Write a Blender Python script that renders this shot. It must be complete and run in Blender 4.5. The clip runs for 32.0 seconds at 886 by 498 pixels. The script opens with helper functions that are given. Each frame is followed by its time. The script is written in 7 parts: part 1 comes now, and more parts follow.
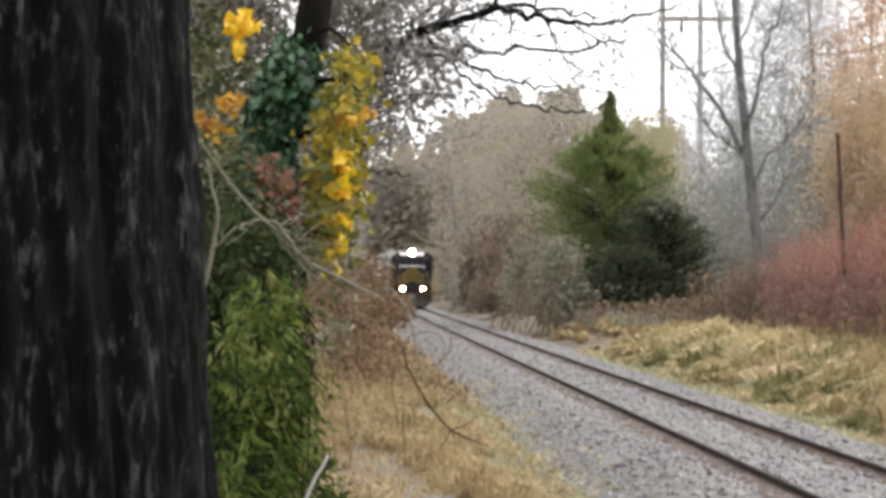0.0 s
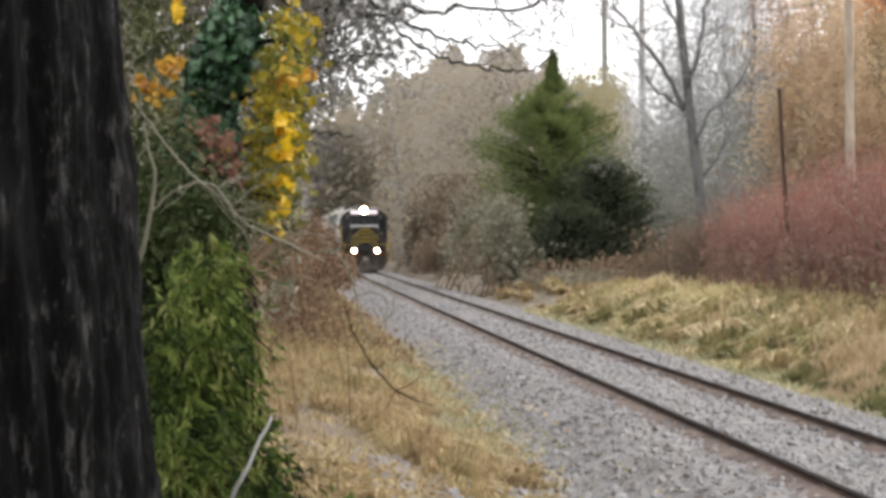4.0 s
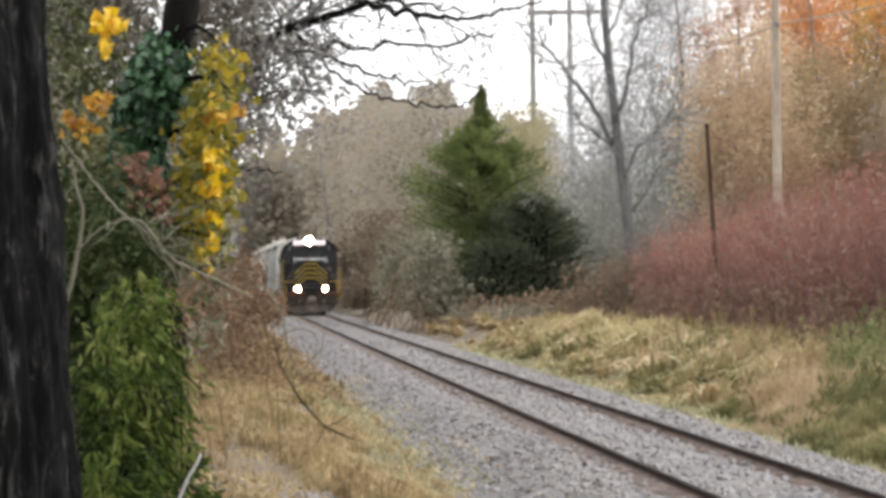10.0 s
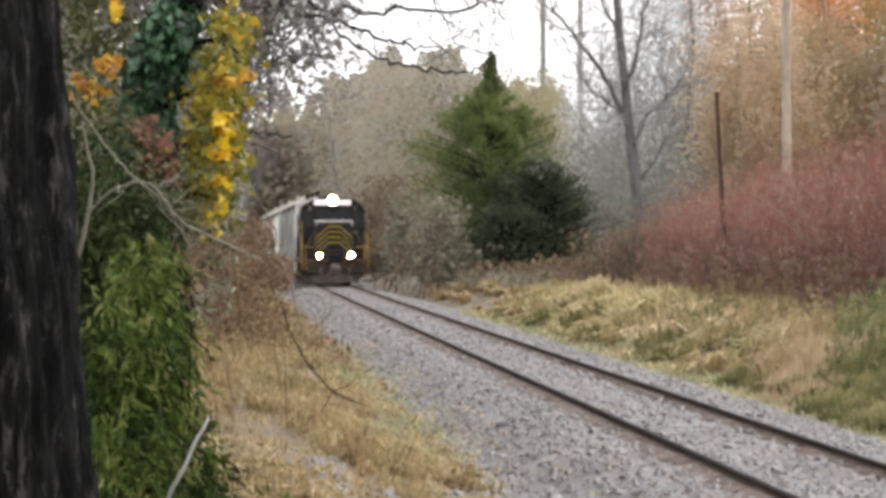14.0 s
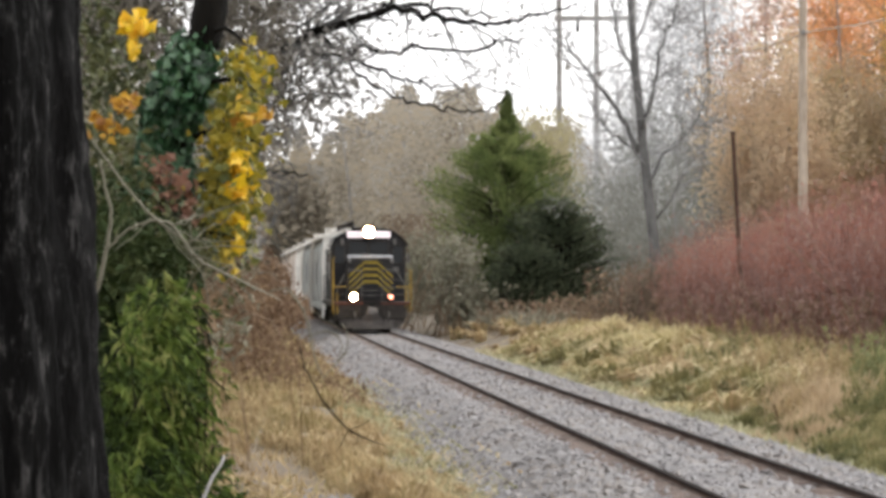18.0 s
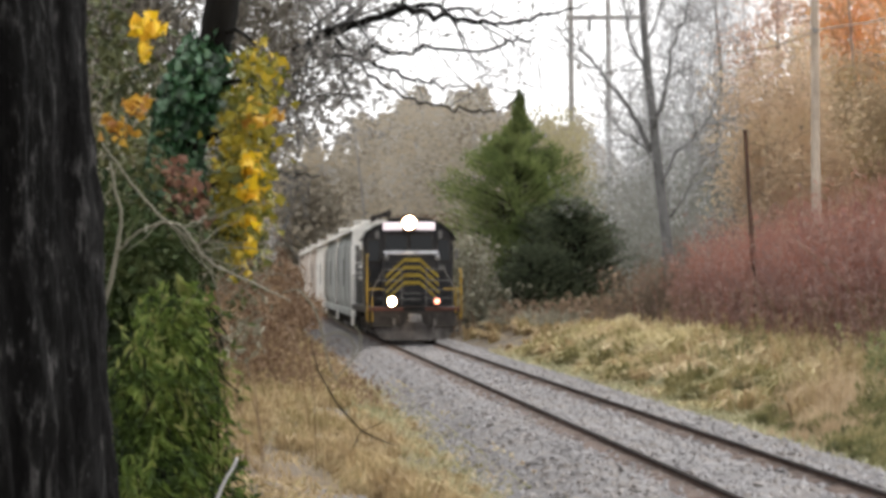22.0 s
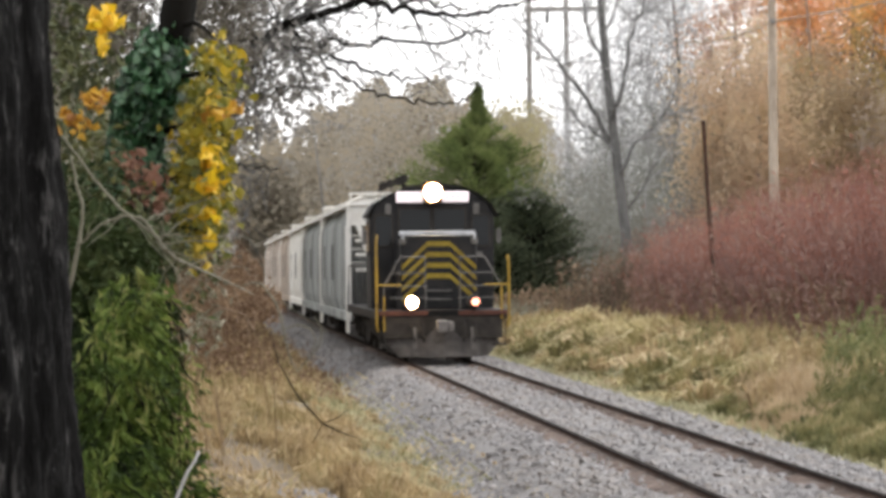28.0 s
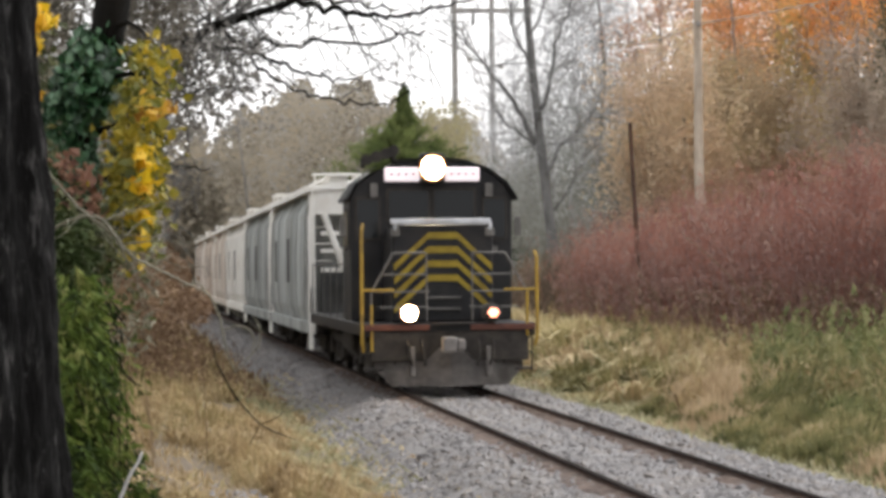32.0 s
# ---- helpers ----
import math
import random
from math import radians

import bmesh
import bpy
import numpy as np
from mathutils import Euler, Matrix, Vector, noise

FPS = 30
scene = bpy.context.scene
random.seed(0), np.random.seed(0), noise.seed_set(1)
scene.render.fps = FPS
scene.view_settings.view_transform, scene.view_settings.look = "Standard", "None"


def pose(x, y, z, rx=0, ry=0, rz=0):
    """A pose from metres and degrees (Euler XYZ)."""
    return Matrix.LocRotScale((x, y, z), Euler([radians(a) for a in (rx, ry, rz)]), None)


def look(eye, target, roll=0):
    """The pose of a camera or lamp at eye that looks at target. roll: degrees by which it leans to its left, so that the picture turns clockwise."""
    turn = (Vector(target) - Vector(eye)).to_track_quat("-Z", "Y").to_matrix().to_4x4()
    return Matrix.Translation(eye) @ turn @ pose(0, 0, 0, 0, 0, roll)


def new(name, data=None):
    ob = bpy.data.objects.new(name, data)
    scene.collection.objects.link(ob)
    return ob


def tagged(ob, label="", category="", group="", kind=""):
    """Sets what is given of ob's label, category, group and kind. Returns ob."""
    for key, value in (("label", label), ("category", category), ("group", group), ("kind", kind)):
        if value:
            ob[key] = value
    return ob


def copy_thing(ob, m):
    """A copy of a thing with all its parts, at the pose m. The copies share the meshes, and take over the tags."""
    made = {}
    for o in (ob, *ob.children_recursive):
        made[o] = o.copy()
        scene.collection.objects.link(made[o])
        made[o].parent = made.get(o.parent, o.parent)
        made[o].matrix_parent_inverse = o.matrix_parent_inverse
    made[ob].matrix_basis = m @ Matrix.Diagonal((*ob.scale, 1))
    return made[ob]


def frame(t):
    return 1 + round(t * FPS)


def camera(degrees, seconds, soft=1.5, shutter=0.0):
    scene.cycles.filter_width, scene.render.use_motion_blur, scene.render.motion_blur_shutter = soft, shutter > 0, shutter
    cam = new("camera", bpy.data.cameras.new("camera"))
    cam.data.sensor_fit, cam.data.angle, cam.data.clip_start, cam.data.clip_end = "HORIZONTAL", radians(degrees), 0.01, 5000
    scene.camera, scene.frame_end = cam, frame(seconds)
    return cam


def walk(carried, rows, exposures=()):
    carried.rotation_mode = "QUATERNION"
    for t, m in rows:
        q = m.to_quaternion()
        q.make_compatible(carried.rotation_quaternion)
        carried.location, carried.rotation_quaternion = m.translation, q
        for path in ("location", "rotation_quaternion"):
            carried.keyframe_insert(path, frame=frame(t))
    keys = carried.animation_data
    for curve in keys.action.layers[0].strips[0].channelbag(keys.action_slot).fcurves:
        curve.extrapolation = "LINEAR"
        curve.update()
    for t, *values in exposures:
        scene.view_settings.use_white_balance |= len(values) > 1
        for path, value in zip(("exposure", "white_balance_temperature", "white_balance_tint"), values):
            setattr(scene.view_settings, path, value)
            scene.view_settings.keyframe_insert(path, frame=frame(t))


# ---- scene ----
# ---- camera: a zoomed phone held at the trackside ----
EYE = 2.55
cam = camera(20.66, 32.0, soft=3.8)


def held(shift, turn, tilt, lean):
    return pose(shift, 0, EYE, 0, 0, -turn) @ pose(0, 0, 0, 90 + tilt) @ pose(0, 0, 0, 0, 0, -lean)


# rows: sideways shift, turn right, tilt up, lean (degrees)
walk(cam, [
    (0, held(0.004, -2.164, 0.702, -0.356)), (0.5, held(0.007, -1.414, 0.709, -0.229)), (1, held(0.009, -0.917, 1.272, 0.024)),
    (1.5, held(0.012, -0.594, 1.226, -0.066)), (2, held(0.015, -1.805, 1.385, 0.745)), (2.5, held(0.014, -1.795, 0.791, -0.260)),
    (3, held(0.014, -1.409, 0.486, 0.388)), (3.5, held(0.016, -1.041, -0.052, 0.479)), (5.5, held(0.026, -0.677, -0.375, 0.449)),
    (6, held(0.030, -1.603, -0.193, 0.840)), (6.5, held(0.026, -1.600, -0.877, 0.281)), (7, held(0.022, -1.415, -0.637, -0.069)),
    (7.5, held(0.021, -1.268, -0.616, 0.231)), (8, held(0.021, -0.567, -0.438, 0.220)), (8.5, held(0.021, -0.419, -0.235, 0.421)),
    (9, held(0.020, 0.027, -0.370, 0.052)), (9.5, held(0.019, 0.257, 0.286, 0.245)), (10, held(0.019, 0.809, 0.589, 0.632)),
    (10.5, held(0.018, -0.299, 0.719, 0.771)), (11, held(0.018, -0.445, 0.500, 0.120)), (11.5, held(0.017, -0.186, 0.435, 0.216)),
    (12, held(0.016, 0.029, 0.310, 0.449)), (12.5, held(0.016, 0.545, -0.081, 0.454)), (13, held(0.015, 0.387, -0.318, 0.372)),
    (13.5, held(0.015, 0.502, -0.262, 0.230)), (15.5, held(0.013, 0.624, 0.293, -0.155)), (16, held(0.013, 0.360, 0.702, 0.049)),
    (16.5, held(0.012, -0.150, 0.786, 0.216)), (17, held(0.012, -0.138, 0.422, -0.127)), (17.5, held(0.012, -0.355, 0.331, -0.410)),
    (18, held(0.011, 0.242, 0.700, -0.065)), (18.5, held(0.011, 0.216, 0.732, 0.239)), (19, held(0.011, 0.000, 0.520, 0.000)),
    (19.5, held(0.011, 0.129, 0.172, 0.208)), (20, held(0.011, 0.613, 0.322, 0.097)), (20.5, held(0.011, 0.811, 0.250, 0.017)),
    (21, held(0.011, 0.542, -0.145, 0.044)), (21.5, held(0.014, 0.430, 0.609, 0.118)), (22, held(0.018, -0.068, 0.707, 0.301)),
    (22.5, held(0.022, 0.059, -0.069, 0.855)), (23, held(0.025, 0.065, -0.531, 0.533)), (23.5, held(0.032, 1.216, -1.318, 0.434)),
    (24, held(0.038, 3.583, -0.244, 0.328)), (24.5, held(0.044, 3.208, -0.942, 1.503)), (25, held(0.054, 1.601, -1.505, 2.766)),
    (25.5, held(0.055, 0.586, 0.285, 2.019)), (27.5, held(0.055, 0.492, -0.542, -0.060)), (28, held(0.010, 0.898, 0.513, 0.589)),
    (28.5, held(-0.036, 2.491, 1.219, 1.905)), (29, held(-0.060, 2.103, 1.376, 1.005)), (29.5, held(-0.063, 2.581, 1.197, 1.280)),
    (30, held(-0.066, 3.572, 1.027, 1.364)), (30.5, held(-0.067, 3.476, 0.860, 1.312)), (31, held(-0.067, 3.001, 0.599, 0.852)),
    (31.5, held(-0.070, 2.275, 0.788, 0.638)), (32, held(-0.073, 2.691, 0.524, 0.488)),
], exposures=[(0, 0.32), (3, 0.26), (9, 0.28), (16, 0.26), (19, 0.25), (21, 0.23), (23, 0.17), (24, 0.19), (25, 0.14), (28, 0.22), (29, -0.07), (30, -0.16), (31, -0.11), (32, 0.06)])

# ---- light: bright overcast ----
world = bpy.data.worlds.new("overcast_sky")
scene.world = world
world.use_nodes = True
wn = world.node_tree
sky = wn.nodes.new("ShaderNodeTexSky")
sky.sky_type, sky.sun_disc = "NISHITA", False
sky.sun_elevation, sky.sun_rotation = radians(52), radians(60)
sky.air_density, sky.dust_density, sky.ozone_density = 1.0, 6.0, 1.0
hs = wn.nodes.new("ShaderNodeHueSaturation")
hs.inputs["Saturation"].default_value = 0.16
wn.links.new(sky.outputs[0], hs.inputs["Color"])
bg = wn.nodes["Background"]
wn.links.new(hs.outputs[0], bg.inputs["Color"])
bg.inputs["Strength"].default_value = 0.1
# an even veil of cloud over the clear sky
veil = wn.nodes.new("ShaderNodeBackground")
veil.inputs["Color"].default_value, veil.inputs["Strength"].default_value = (1.0, 0.985, 0.99, 1), 1.12
both = wn.nodes.new("ShaderNodeAddShader")
wn.links.new(bg.outputs[0], both.inputs[0])
wn.links.new(veil.outputs[0], both.inputs[1])
wn.links.new(both.outputs[0], wn.nodes["World Output"].inputs[0])
sun = new("sun", bpy.data.lights.new("sun", "SUN"))
sun.data.energy, sun.data.angle, sun.data.color = 1.0, radians(35), (1.0, 0.98, 0.95)
# the veiled sun stands high to the right
SUN_AZ = radians(60)
sun.matrix_world = look((0, 0, 60), (-60 * math.sin(SUN_AZ), -60 * math.cos(SUN_AZ), 60 - 60 * math.tan(radians(52))))

rng = np.random.default_rng(7)


# ---- materials ----
def ramp_node(nt, fac, stops):
    r = nt.nodes.new("ShaderNodeValToRGB")
    el = r.color_ramp.elements
    while len(el) < len(stops):
        el.new(0.5)
    for e, (p, c) in zip(el, stops):
        e.position, e.color = p, (*c, 1)
    nt.links.new(fac, r.inputs[0])
    return r.outputs[0]


def base_mat(name, rough=0.7, metal=0.0):
    m = bpy.data.materials.new(name)
    m.use_nodes = True
    b = m.node_tree.nodes["Principled BSDF"]
    b.inputs["Roughness"].default_value, b.inputs["Metallic"].default_value = rough, metal
    return m, m.node_tree, b


def noise_node(nt, scale, detail=4, stretch=None, rough=0.55):
    tc = nt.nodes.new("ShaderNodeTexCoord")
    out = tc.outputs["Object"]
    if stretch:
        mp = nt.nodes.new("ShaderNodeMapping")
        mp.inputs["Scale"].default_value = stretch
        nt.links.new(out, mp.inputs[0])
        out = mp.outputs[0]
    n = nt.nodes.new("ShaderNodeTexNoise")
    n.inputs["Scale"].default_value, n.inputs["Detail"].default_value = scale, detail
    n.inputs["Roughness"].default_value = rough
    nt.links.new(out, n.inputs["Vector"])
    return n.outputs["Fac"]


def surf(name, dark, light, scale=3.0, rough=0.7, metal=0.0, bump=0.0, bscale=None, stretch=None, dirt=None):
    """Two-tone noise at one scale, a finer one on top, with relief."""
    m, nt, b = base_mat(name, rough, metal)
    mid = [(a + c) / 2 for a, c in zip(dark, light)]
    col = ramp_node(nt, noise_node(nt, scale, 6, stretch), [(0.3, dark), (0.5, mid), (0.7, light)])
    fine = noise_node(nt, scale * 9, 3, stretch)
    mix = nt.nodes.new("ShaderNodeMix")
    mix.data_type, mix.blend_type = "RGBA", "OVERLAY"
    mix.inputs[0].default_value = 0.35
    nt.links.new(col, mix.inputs[6])
    nt.links.new(ramp_node(nt, fine, [(0.25, (0.25,) * 3), (0.75, (0.75,) * 3)]), mix.inputs[7])
    out = mix.outputs[2]
    if dirt:
        mx = nt.nodes.new("ShaderNodeMix")
        mx.data_type = "RGBA"
        nt.links.new(ramp_node(nt, noise_node(nt, scale * 0.6, 7, stretch, 0.65), [(0.48, (0,) * 3), (0.68, (0.8,) * 3)]), mx.inputs[0])
        nt.links.new(out, mx.inputs[6])
        mx.inputs[7].default_value = (*dirt, 1)
        out = mx.outputs[2]
    nt.links.new(out, b.inputs["Base Color"])
    if bump:
        bp = nt.nodes.new("ShaderNodeBump")
        bp.inputs["Strength"].default_value, bp.inputs["Distance"].default_value = bump, 0.02
        nt.links.new(noise_node(nt, bscale or scale * 6, 5, stretch), bp.inputs["Height"])
        nt.links.new(bp.outputs[0], b.inputs["Normal"])
    return m


def leafy(name, stops, rough=0.65, glow=0.25, patch=0.0, pscale=0.5):
    """Colour by piece, with some light let through; patch blends in a larger drift of tone."""
    m, nt, b = base_mat(name, rough)
    g = nt.nodes.new("ShaderNodeNewGeometry")
    fac = g.outputs["Random Per Island"]
    if patch:
        mx = nt.nodes.new("ShaderNodeMix")
        mx.inputs[0].default_value = patch
        nt.links.new(fac, mx.inputs[2])
        st = nt.nodes.new("ShaderNodeMapRange")
        st.inputs[1].default_value, st.inputs[2].default_value = 0.37, 0.63
        nt.links.new(noise_node(nt, pscale, 2), st.inputs[0])
        nt.links.new(st.outputs[0], mx.inputs[3])
        fac = mx.outputs[0]
    n = len(stops)
    col = ramp_node(nt, fac, [(i / max(1, n - 1), c) for i, c in enumerate(stops)])
    nt.links.new(col, b.inputs["Base Color"])
    if glow:
        tr = nt.nodes.new("ShaderNodeBsdfTranslucent")
        nt.links.new(col, tr.inputs[0])
        ms = nt.nodes.new("ShaderNodeMixShader")
        ms.inputs[0].default_value = glow
        nt.links.new(b.outputs[0], ms.inputs[1])
        nt.links.new(tr.outputs[0], ms.inputs[2])
        nt.links.new(ms.outputs[0], nt.nodes["Material Output"].inputs[0])
    return m


def lamp_mat(name, colour, strength):
    m, nt, b = base_mat(name, 0.3)
    b.inputs["Base Color"].default_value = (*colour, 1)
    b.inputs["Emission Color"].default_value = (*colour, 1)
    b.inputs["Emission Strength"].default_value = strength
    return m


def bark_material():
    """Dark furrowed bark with paler, elongated flaking plates."""
    m, nt, b = base_mat("dark_furrowed_bark", 0.95)
    b.inputs["Specular IOR Level"].default_value = 0.08
    plates = noise_node(nt, 64, 6, (1, 1, 0.28), 0.68)
    drift = noise_node(nt, 20, 4, (1, 1, 0.4), 0.6)
    flecks = noise_node(nt, 110, 4, (1, 1, 0.4), 0.7)
    both = nt.nodes.new("ShaderNodeMath")
    both.operation = "MULTIPLY"
    nt.links.new(ramp_node(nt, plates, [(0.49, (0,) * 3), (0.62, (1,) * 3)]), both.inputs[0])
    nt.links.new(ramp_node(nt, drift, [(0.42, (0.08,) * 3), (0.6, (1,) * 3)]), both.inputs[1])
    col = ramp_node(nt, both.outputs[0], [(0.0, (0.0062, 0.006, 0.0059)), (0.3, (0.0155, 0.015, 0.0148)), (1.0, (0.07, 0.068, 0.067))])
    mx = nt.nodes.new("ShaderNodeMix")
    mx.data_type = "RGBA"
    nt.links.new(ramp_node(nt, flecks, [(0.64, (0,) * 3), (0.76, (0.85,) * 3)]), mx.inputs[0])
    nt.links.new(col, mx.inputs[6])
    mx.inputs[7].default_value = (0.085, 0.084, 0.086, 1)
    nt.links.new(mx.outputs[2], b.inputs["Base Color"])
    bp = nt.nodes.new("ShaderNodeBump")
    bp.inputs["Strength"].default_value, bp.inputs["Distance"].default_value = 0.8, 0.015
    nt.links.new(plates, bp.inputs["Height"])
    nt.links.new(bp.outputs[0], b.inputs["Normal"])
    return m


M = {}
M["soil"] = surf("soil_and_litter", (0.06, 0.048, 0.034), (0.17, 0.132, 0.085), 0.9, 0.95, bump=0.8, bscale=14, dirt=(0.13, 0.115, 0.095))
M["ballast"] = surf("ballast_gravel", (0.095, 0.09, 0.089), (0.235, 0.226, 0.226), 2.2, 0.95, bump=0.9, bscale=20, dirt=(0.135, 0.112, 0.1))
M["rust_gravel"] = surf("rust_stained_gravel", (0.045, 0.031, 0.026), (0.15, 0.106, 0.086), 4.0, 0.95, bump=0.8, bscale=24)
M["stone"] = leafy("ballast_stone", [(0.165, 0.158, 0.158), (0.21, 0.202, 0.204), (0.25, 0.242, 0.245), (0.22, 0.198, 0.182), (0.31, 0.302, 0.302)], 0.95, 0, 0.6, 1.6)
M["rail"] = surf("rusted_rail", (0.05, 0.031, 0.026), (0.16, 0.1, 0.078), 5, 0.9, 0.0, 0.4, dirt=(0.13, 0.105, 0.095))
M["rail"].node_tree.nodes["Principled BSDF"].inputs["Specular IOR Level"].default_value = 0.1
M["railtop"] = surf("dull_rail_head", (0.008, 0.006, 0.0055), (0.024, 0.018, 0.016), 4, 0.9, 0.0)
M["railtop"].node_tree.nodes["Principled BSDF"].inputs["Specular IOR Level"].default_value = 0.05
M["bark_near"] = bark_material()
M["bark_dark"] = surf("dark_bark", (0.004, 0.0038, 0.0032), (0.014, 0.0128, 0.011), 6, 0.95, bump=0.6, stretch=(1, 1, 0.3))
M["bark_grey"] = surf("grey_bark", (0.15, 0.145, 0.14), (0.3, 0.29, 0.28), 3, 0.9, bump=0.5, stretch=(1, 1, 0.3))
M["bark_pale"] = surf("pale_bark", (0.27, 0.22, 0.17), (0.5, 0.42, 0.34), 3, 0.85, bump=0.4, stretch=(1, 1, 0.3))
M["twig_grey"] = leafy("grey_twigs", [(0.24, 0.235, 0.23), (0.37, 0.37, 0.37), (0.48, 0.48, 0.48)], 0.9, 0.3)
M["twig_brown"] = leafy("brown_twigs", [(0.11, 0.075, 0.052), (0.21, 0.145, 0.095), (0.34, 0.25, 0.165)], 0.9, 0, 0.4, 0.8)
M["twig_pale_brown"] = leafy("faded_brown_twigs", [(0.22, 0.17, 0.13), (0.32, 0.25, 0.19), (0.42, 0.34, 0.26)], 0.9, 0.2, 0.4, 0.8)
M["brush_brown"] = leafy("brush_brown", [(0.078, 0.046, 0.027), (0.165, 0.102, 0.06), (0.3, 0.205, 0.122)], 0.9, 0.15, 0.6, 0.9)
M["twig_mix"] = leafy("grey_brown_twigs", [(0.06, 0.053, 0.042), (0.14, 0.125, 0.1), (0.25, 0.23, 0.195)], 0.9, 0.1)
M["twig_pale"] = leafy("pale_dead_twigs", [(0.13, 0.122, 0.088), (0.22, 0.21, 0.16)], 0.9, 0)
M["ivy"] = leafy("ivy_leaf", [(0.008, 0.029, 0.012), (0.021, 0.07, 0.028), (0.043, 0.118, 0.047), (0.115, 0.215, 0.125)], 0.38, 0.12)
M["yellow"] = leafy("yellow_leaf", [(0.06, 0.075, 0.015), (0.14, 0.145, 0.02), (0.3, 0.24, 0.02), (0.55, 0.38, 0.02)], 0.6, 0.3, 0.55, 2.2)
M["gold"] = leafy("golden_leaf", [(0.55, 0.38, 0.015), (0.72, 0.5, 0.02), (0.75, 0.44, 0.03)], 0.6, 0.35)
M["olive"] = leafy("olive_leaf", [(0.022, 0.03, 0.012), (0.06, 0.07, 0.024), (0.13, 0.13, 0.04)], 0.7, 0.15, 0.6, 2.0)
M["orange_leaf"] = leafy("orange_leaf", [(0.28, 0.12, 0.03), (0.5, 0.27, 0.03), (0.6, 0.38, 0.04)], 0.6, 0.3)
M["shrub"] = leafy("shrub_leaf", [(0.011, 0.019, 0.007), (0.032, 0.053, 0.012), (0.075, 0.115, 0.023), (0.14, 0.178, 0.04), (0.25, 0.25, 0.095)], 0.85, 0.35, 0.84, 3.2)
M["shrub"].node_tree.nodes["Principled BSDF"].inputs["Specular IOR Level"].default_value = 0.2
M["fresh_weed"] = leafy("bright_green_weed", [(0.045, 0.08, 0.018), (0.1, 0.15, 0.03), (0.18, 0.23, 0.055)], 0.8, 0.3, 0.6, 3.0)
# grey-green haze among the saplings is put into this twig colour
M["mist_green"] = leafy("haze_greyed_twigs", [(0.16, 0.165, 0.14), (0.25, 0.255, 0.225), (0.36, 0.365, 0.335)], 0.9, 0.4, 0.7, 0.5)
# shade inside the undergrowth is put into this very dark leaf colour
M["shade_leaf"] = leafy("shade_dark_leaf", [(0.012, 0.02, 0.007), (0.028, 0.042, 0.014), (0.06, 0.07, 0.026)], 0.85, 0.12, 0.6, 2.0)
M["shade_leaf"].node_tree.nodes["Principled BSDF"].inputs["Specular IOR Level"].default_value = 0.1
M["cedar"] = leafy("cedar_spray", [(0.08, 0.112, 0.042), (0.152, 0.194, 0.062), (0.238, 0.272, 0.106)], 0.9, 0.45, 0.7, 0.6)
# dark evergreen green; on two cedars it also carries their neighbour's shade
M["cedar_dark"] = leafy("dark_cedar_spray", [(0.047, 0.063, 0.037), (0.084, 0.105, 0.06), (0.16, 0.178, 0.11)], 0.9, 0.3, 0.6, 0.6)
# distance haze is put into the next two leaf colours
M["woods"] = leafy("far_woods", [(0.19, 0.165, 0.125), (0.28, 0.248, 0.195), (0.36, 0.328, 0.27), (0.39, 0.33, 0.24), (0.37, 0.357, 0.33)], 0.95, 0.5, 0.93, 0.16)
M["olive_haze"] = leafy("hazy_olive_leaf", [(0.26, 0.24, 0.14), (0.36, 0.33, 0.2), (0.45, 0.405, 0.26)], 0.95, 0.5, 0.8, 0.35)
M["brown_scrub"] = leafy("brown_scrub", [(0.1, 0.075, 0.052), (0.18, 0.138, 0.1), (0.28, 0.22, 0.16)], 0.95, 0.4, 0.75, 0.4)
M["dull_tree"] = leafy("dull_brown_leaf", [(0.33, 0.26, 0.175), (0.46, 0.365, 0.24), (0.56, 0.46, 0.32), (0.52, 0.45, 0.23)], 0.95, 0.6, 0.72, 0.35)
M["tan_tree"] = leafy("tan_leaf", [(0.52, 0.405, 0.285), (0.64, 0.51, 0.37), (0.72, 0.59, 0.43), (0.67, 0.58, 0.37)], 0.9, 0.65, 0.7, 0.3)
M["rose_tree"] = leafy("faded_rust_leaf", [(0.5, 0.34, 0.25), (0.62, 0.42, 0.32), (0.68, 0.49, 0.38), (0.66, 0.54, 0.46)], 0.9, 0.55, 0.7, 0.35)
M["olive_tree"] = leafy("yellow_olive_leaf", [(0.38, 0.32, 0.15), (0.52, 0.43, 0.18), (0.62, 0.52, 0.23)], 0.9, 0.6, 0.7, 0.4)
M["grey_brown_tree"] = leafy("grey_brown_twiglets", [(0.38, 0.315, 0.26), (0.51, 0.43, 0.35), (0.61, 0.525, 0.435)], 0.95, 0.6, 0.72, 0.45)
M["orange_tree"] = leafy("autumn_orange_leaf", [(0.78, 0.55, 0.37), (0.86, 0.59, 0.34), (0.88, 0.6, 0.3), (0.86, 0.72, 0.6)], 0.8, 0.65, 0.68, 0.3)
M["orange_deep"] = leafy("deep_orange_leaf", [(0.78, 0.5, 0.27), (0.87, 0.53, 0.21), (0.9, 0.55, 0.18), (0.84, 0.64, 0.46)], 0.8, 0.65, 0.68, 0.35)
M["red_twig"] = leafy("red_stems", [(0.2, 0.1, 0.082), (0.3, 0.143, 0.112), (0.39, 0.177, 0.132), (0.37, 0.265, 0.21)], 0.95, 0.4, 0.78, 0.7)
M["brown_stem"] = leafy("brown_inner_stems", [(0.165, 0.1, 0.09), (0.27, 0.17, 0.15), (0.36, 0.235, 0.205), (0.43, 0.33, 0.27)], 0.95, 0.4, 0.72, 0.9)
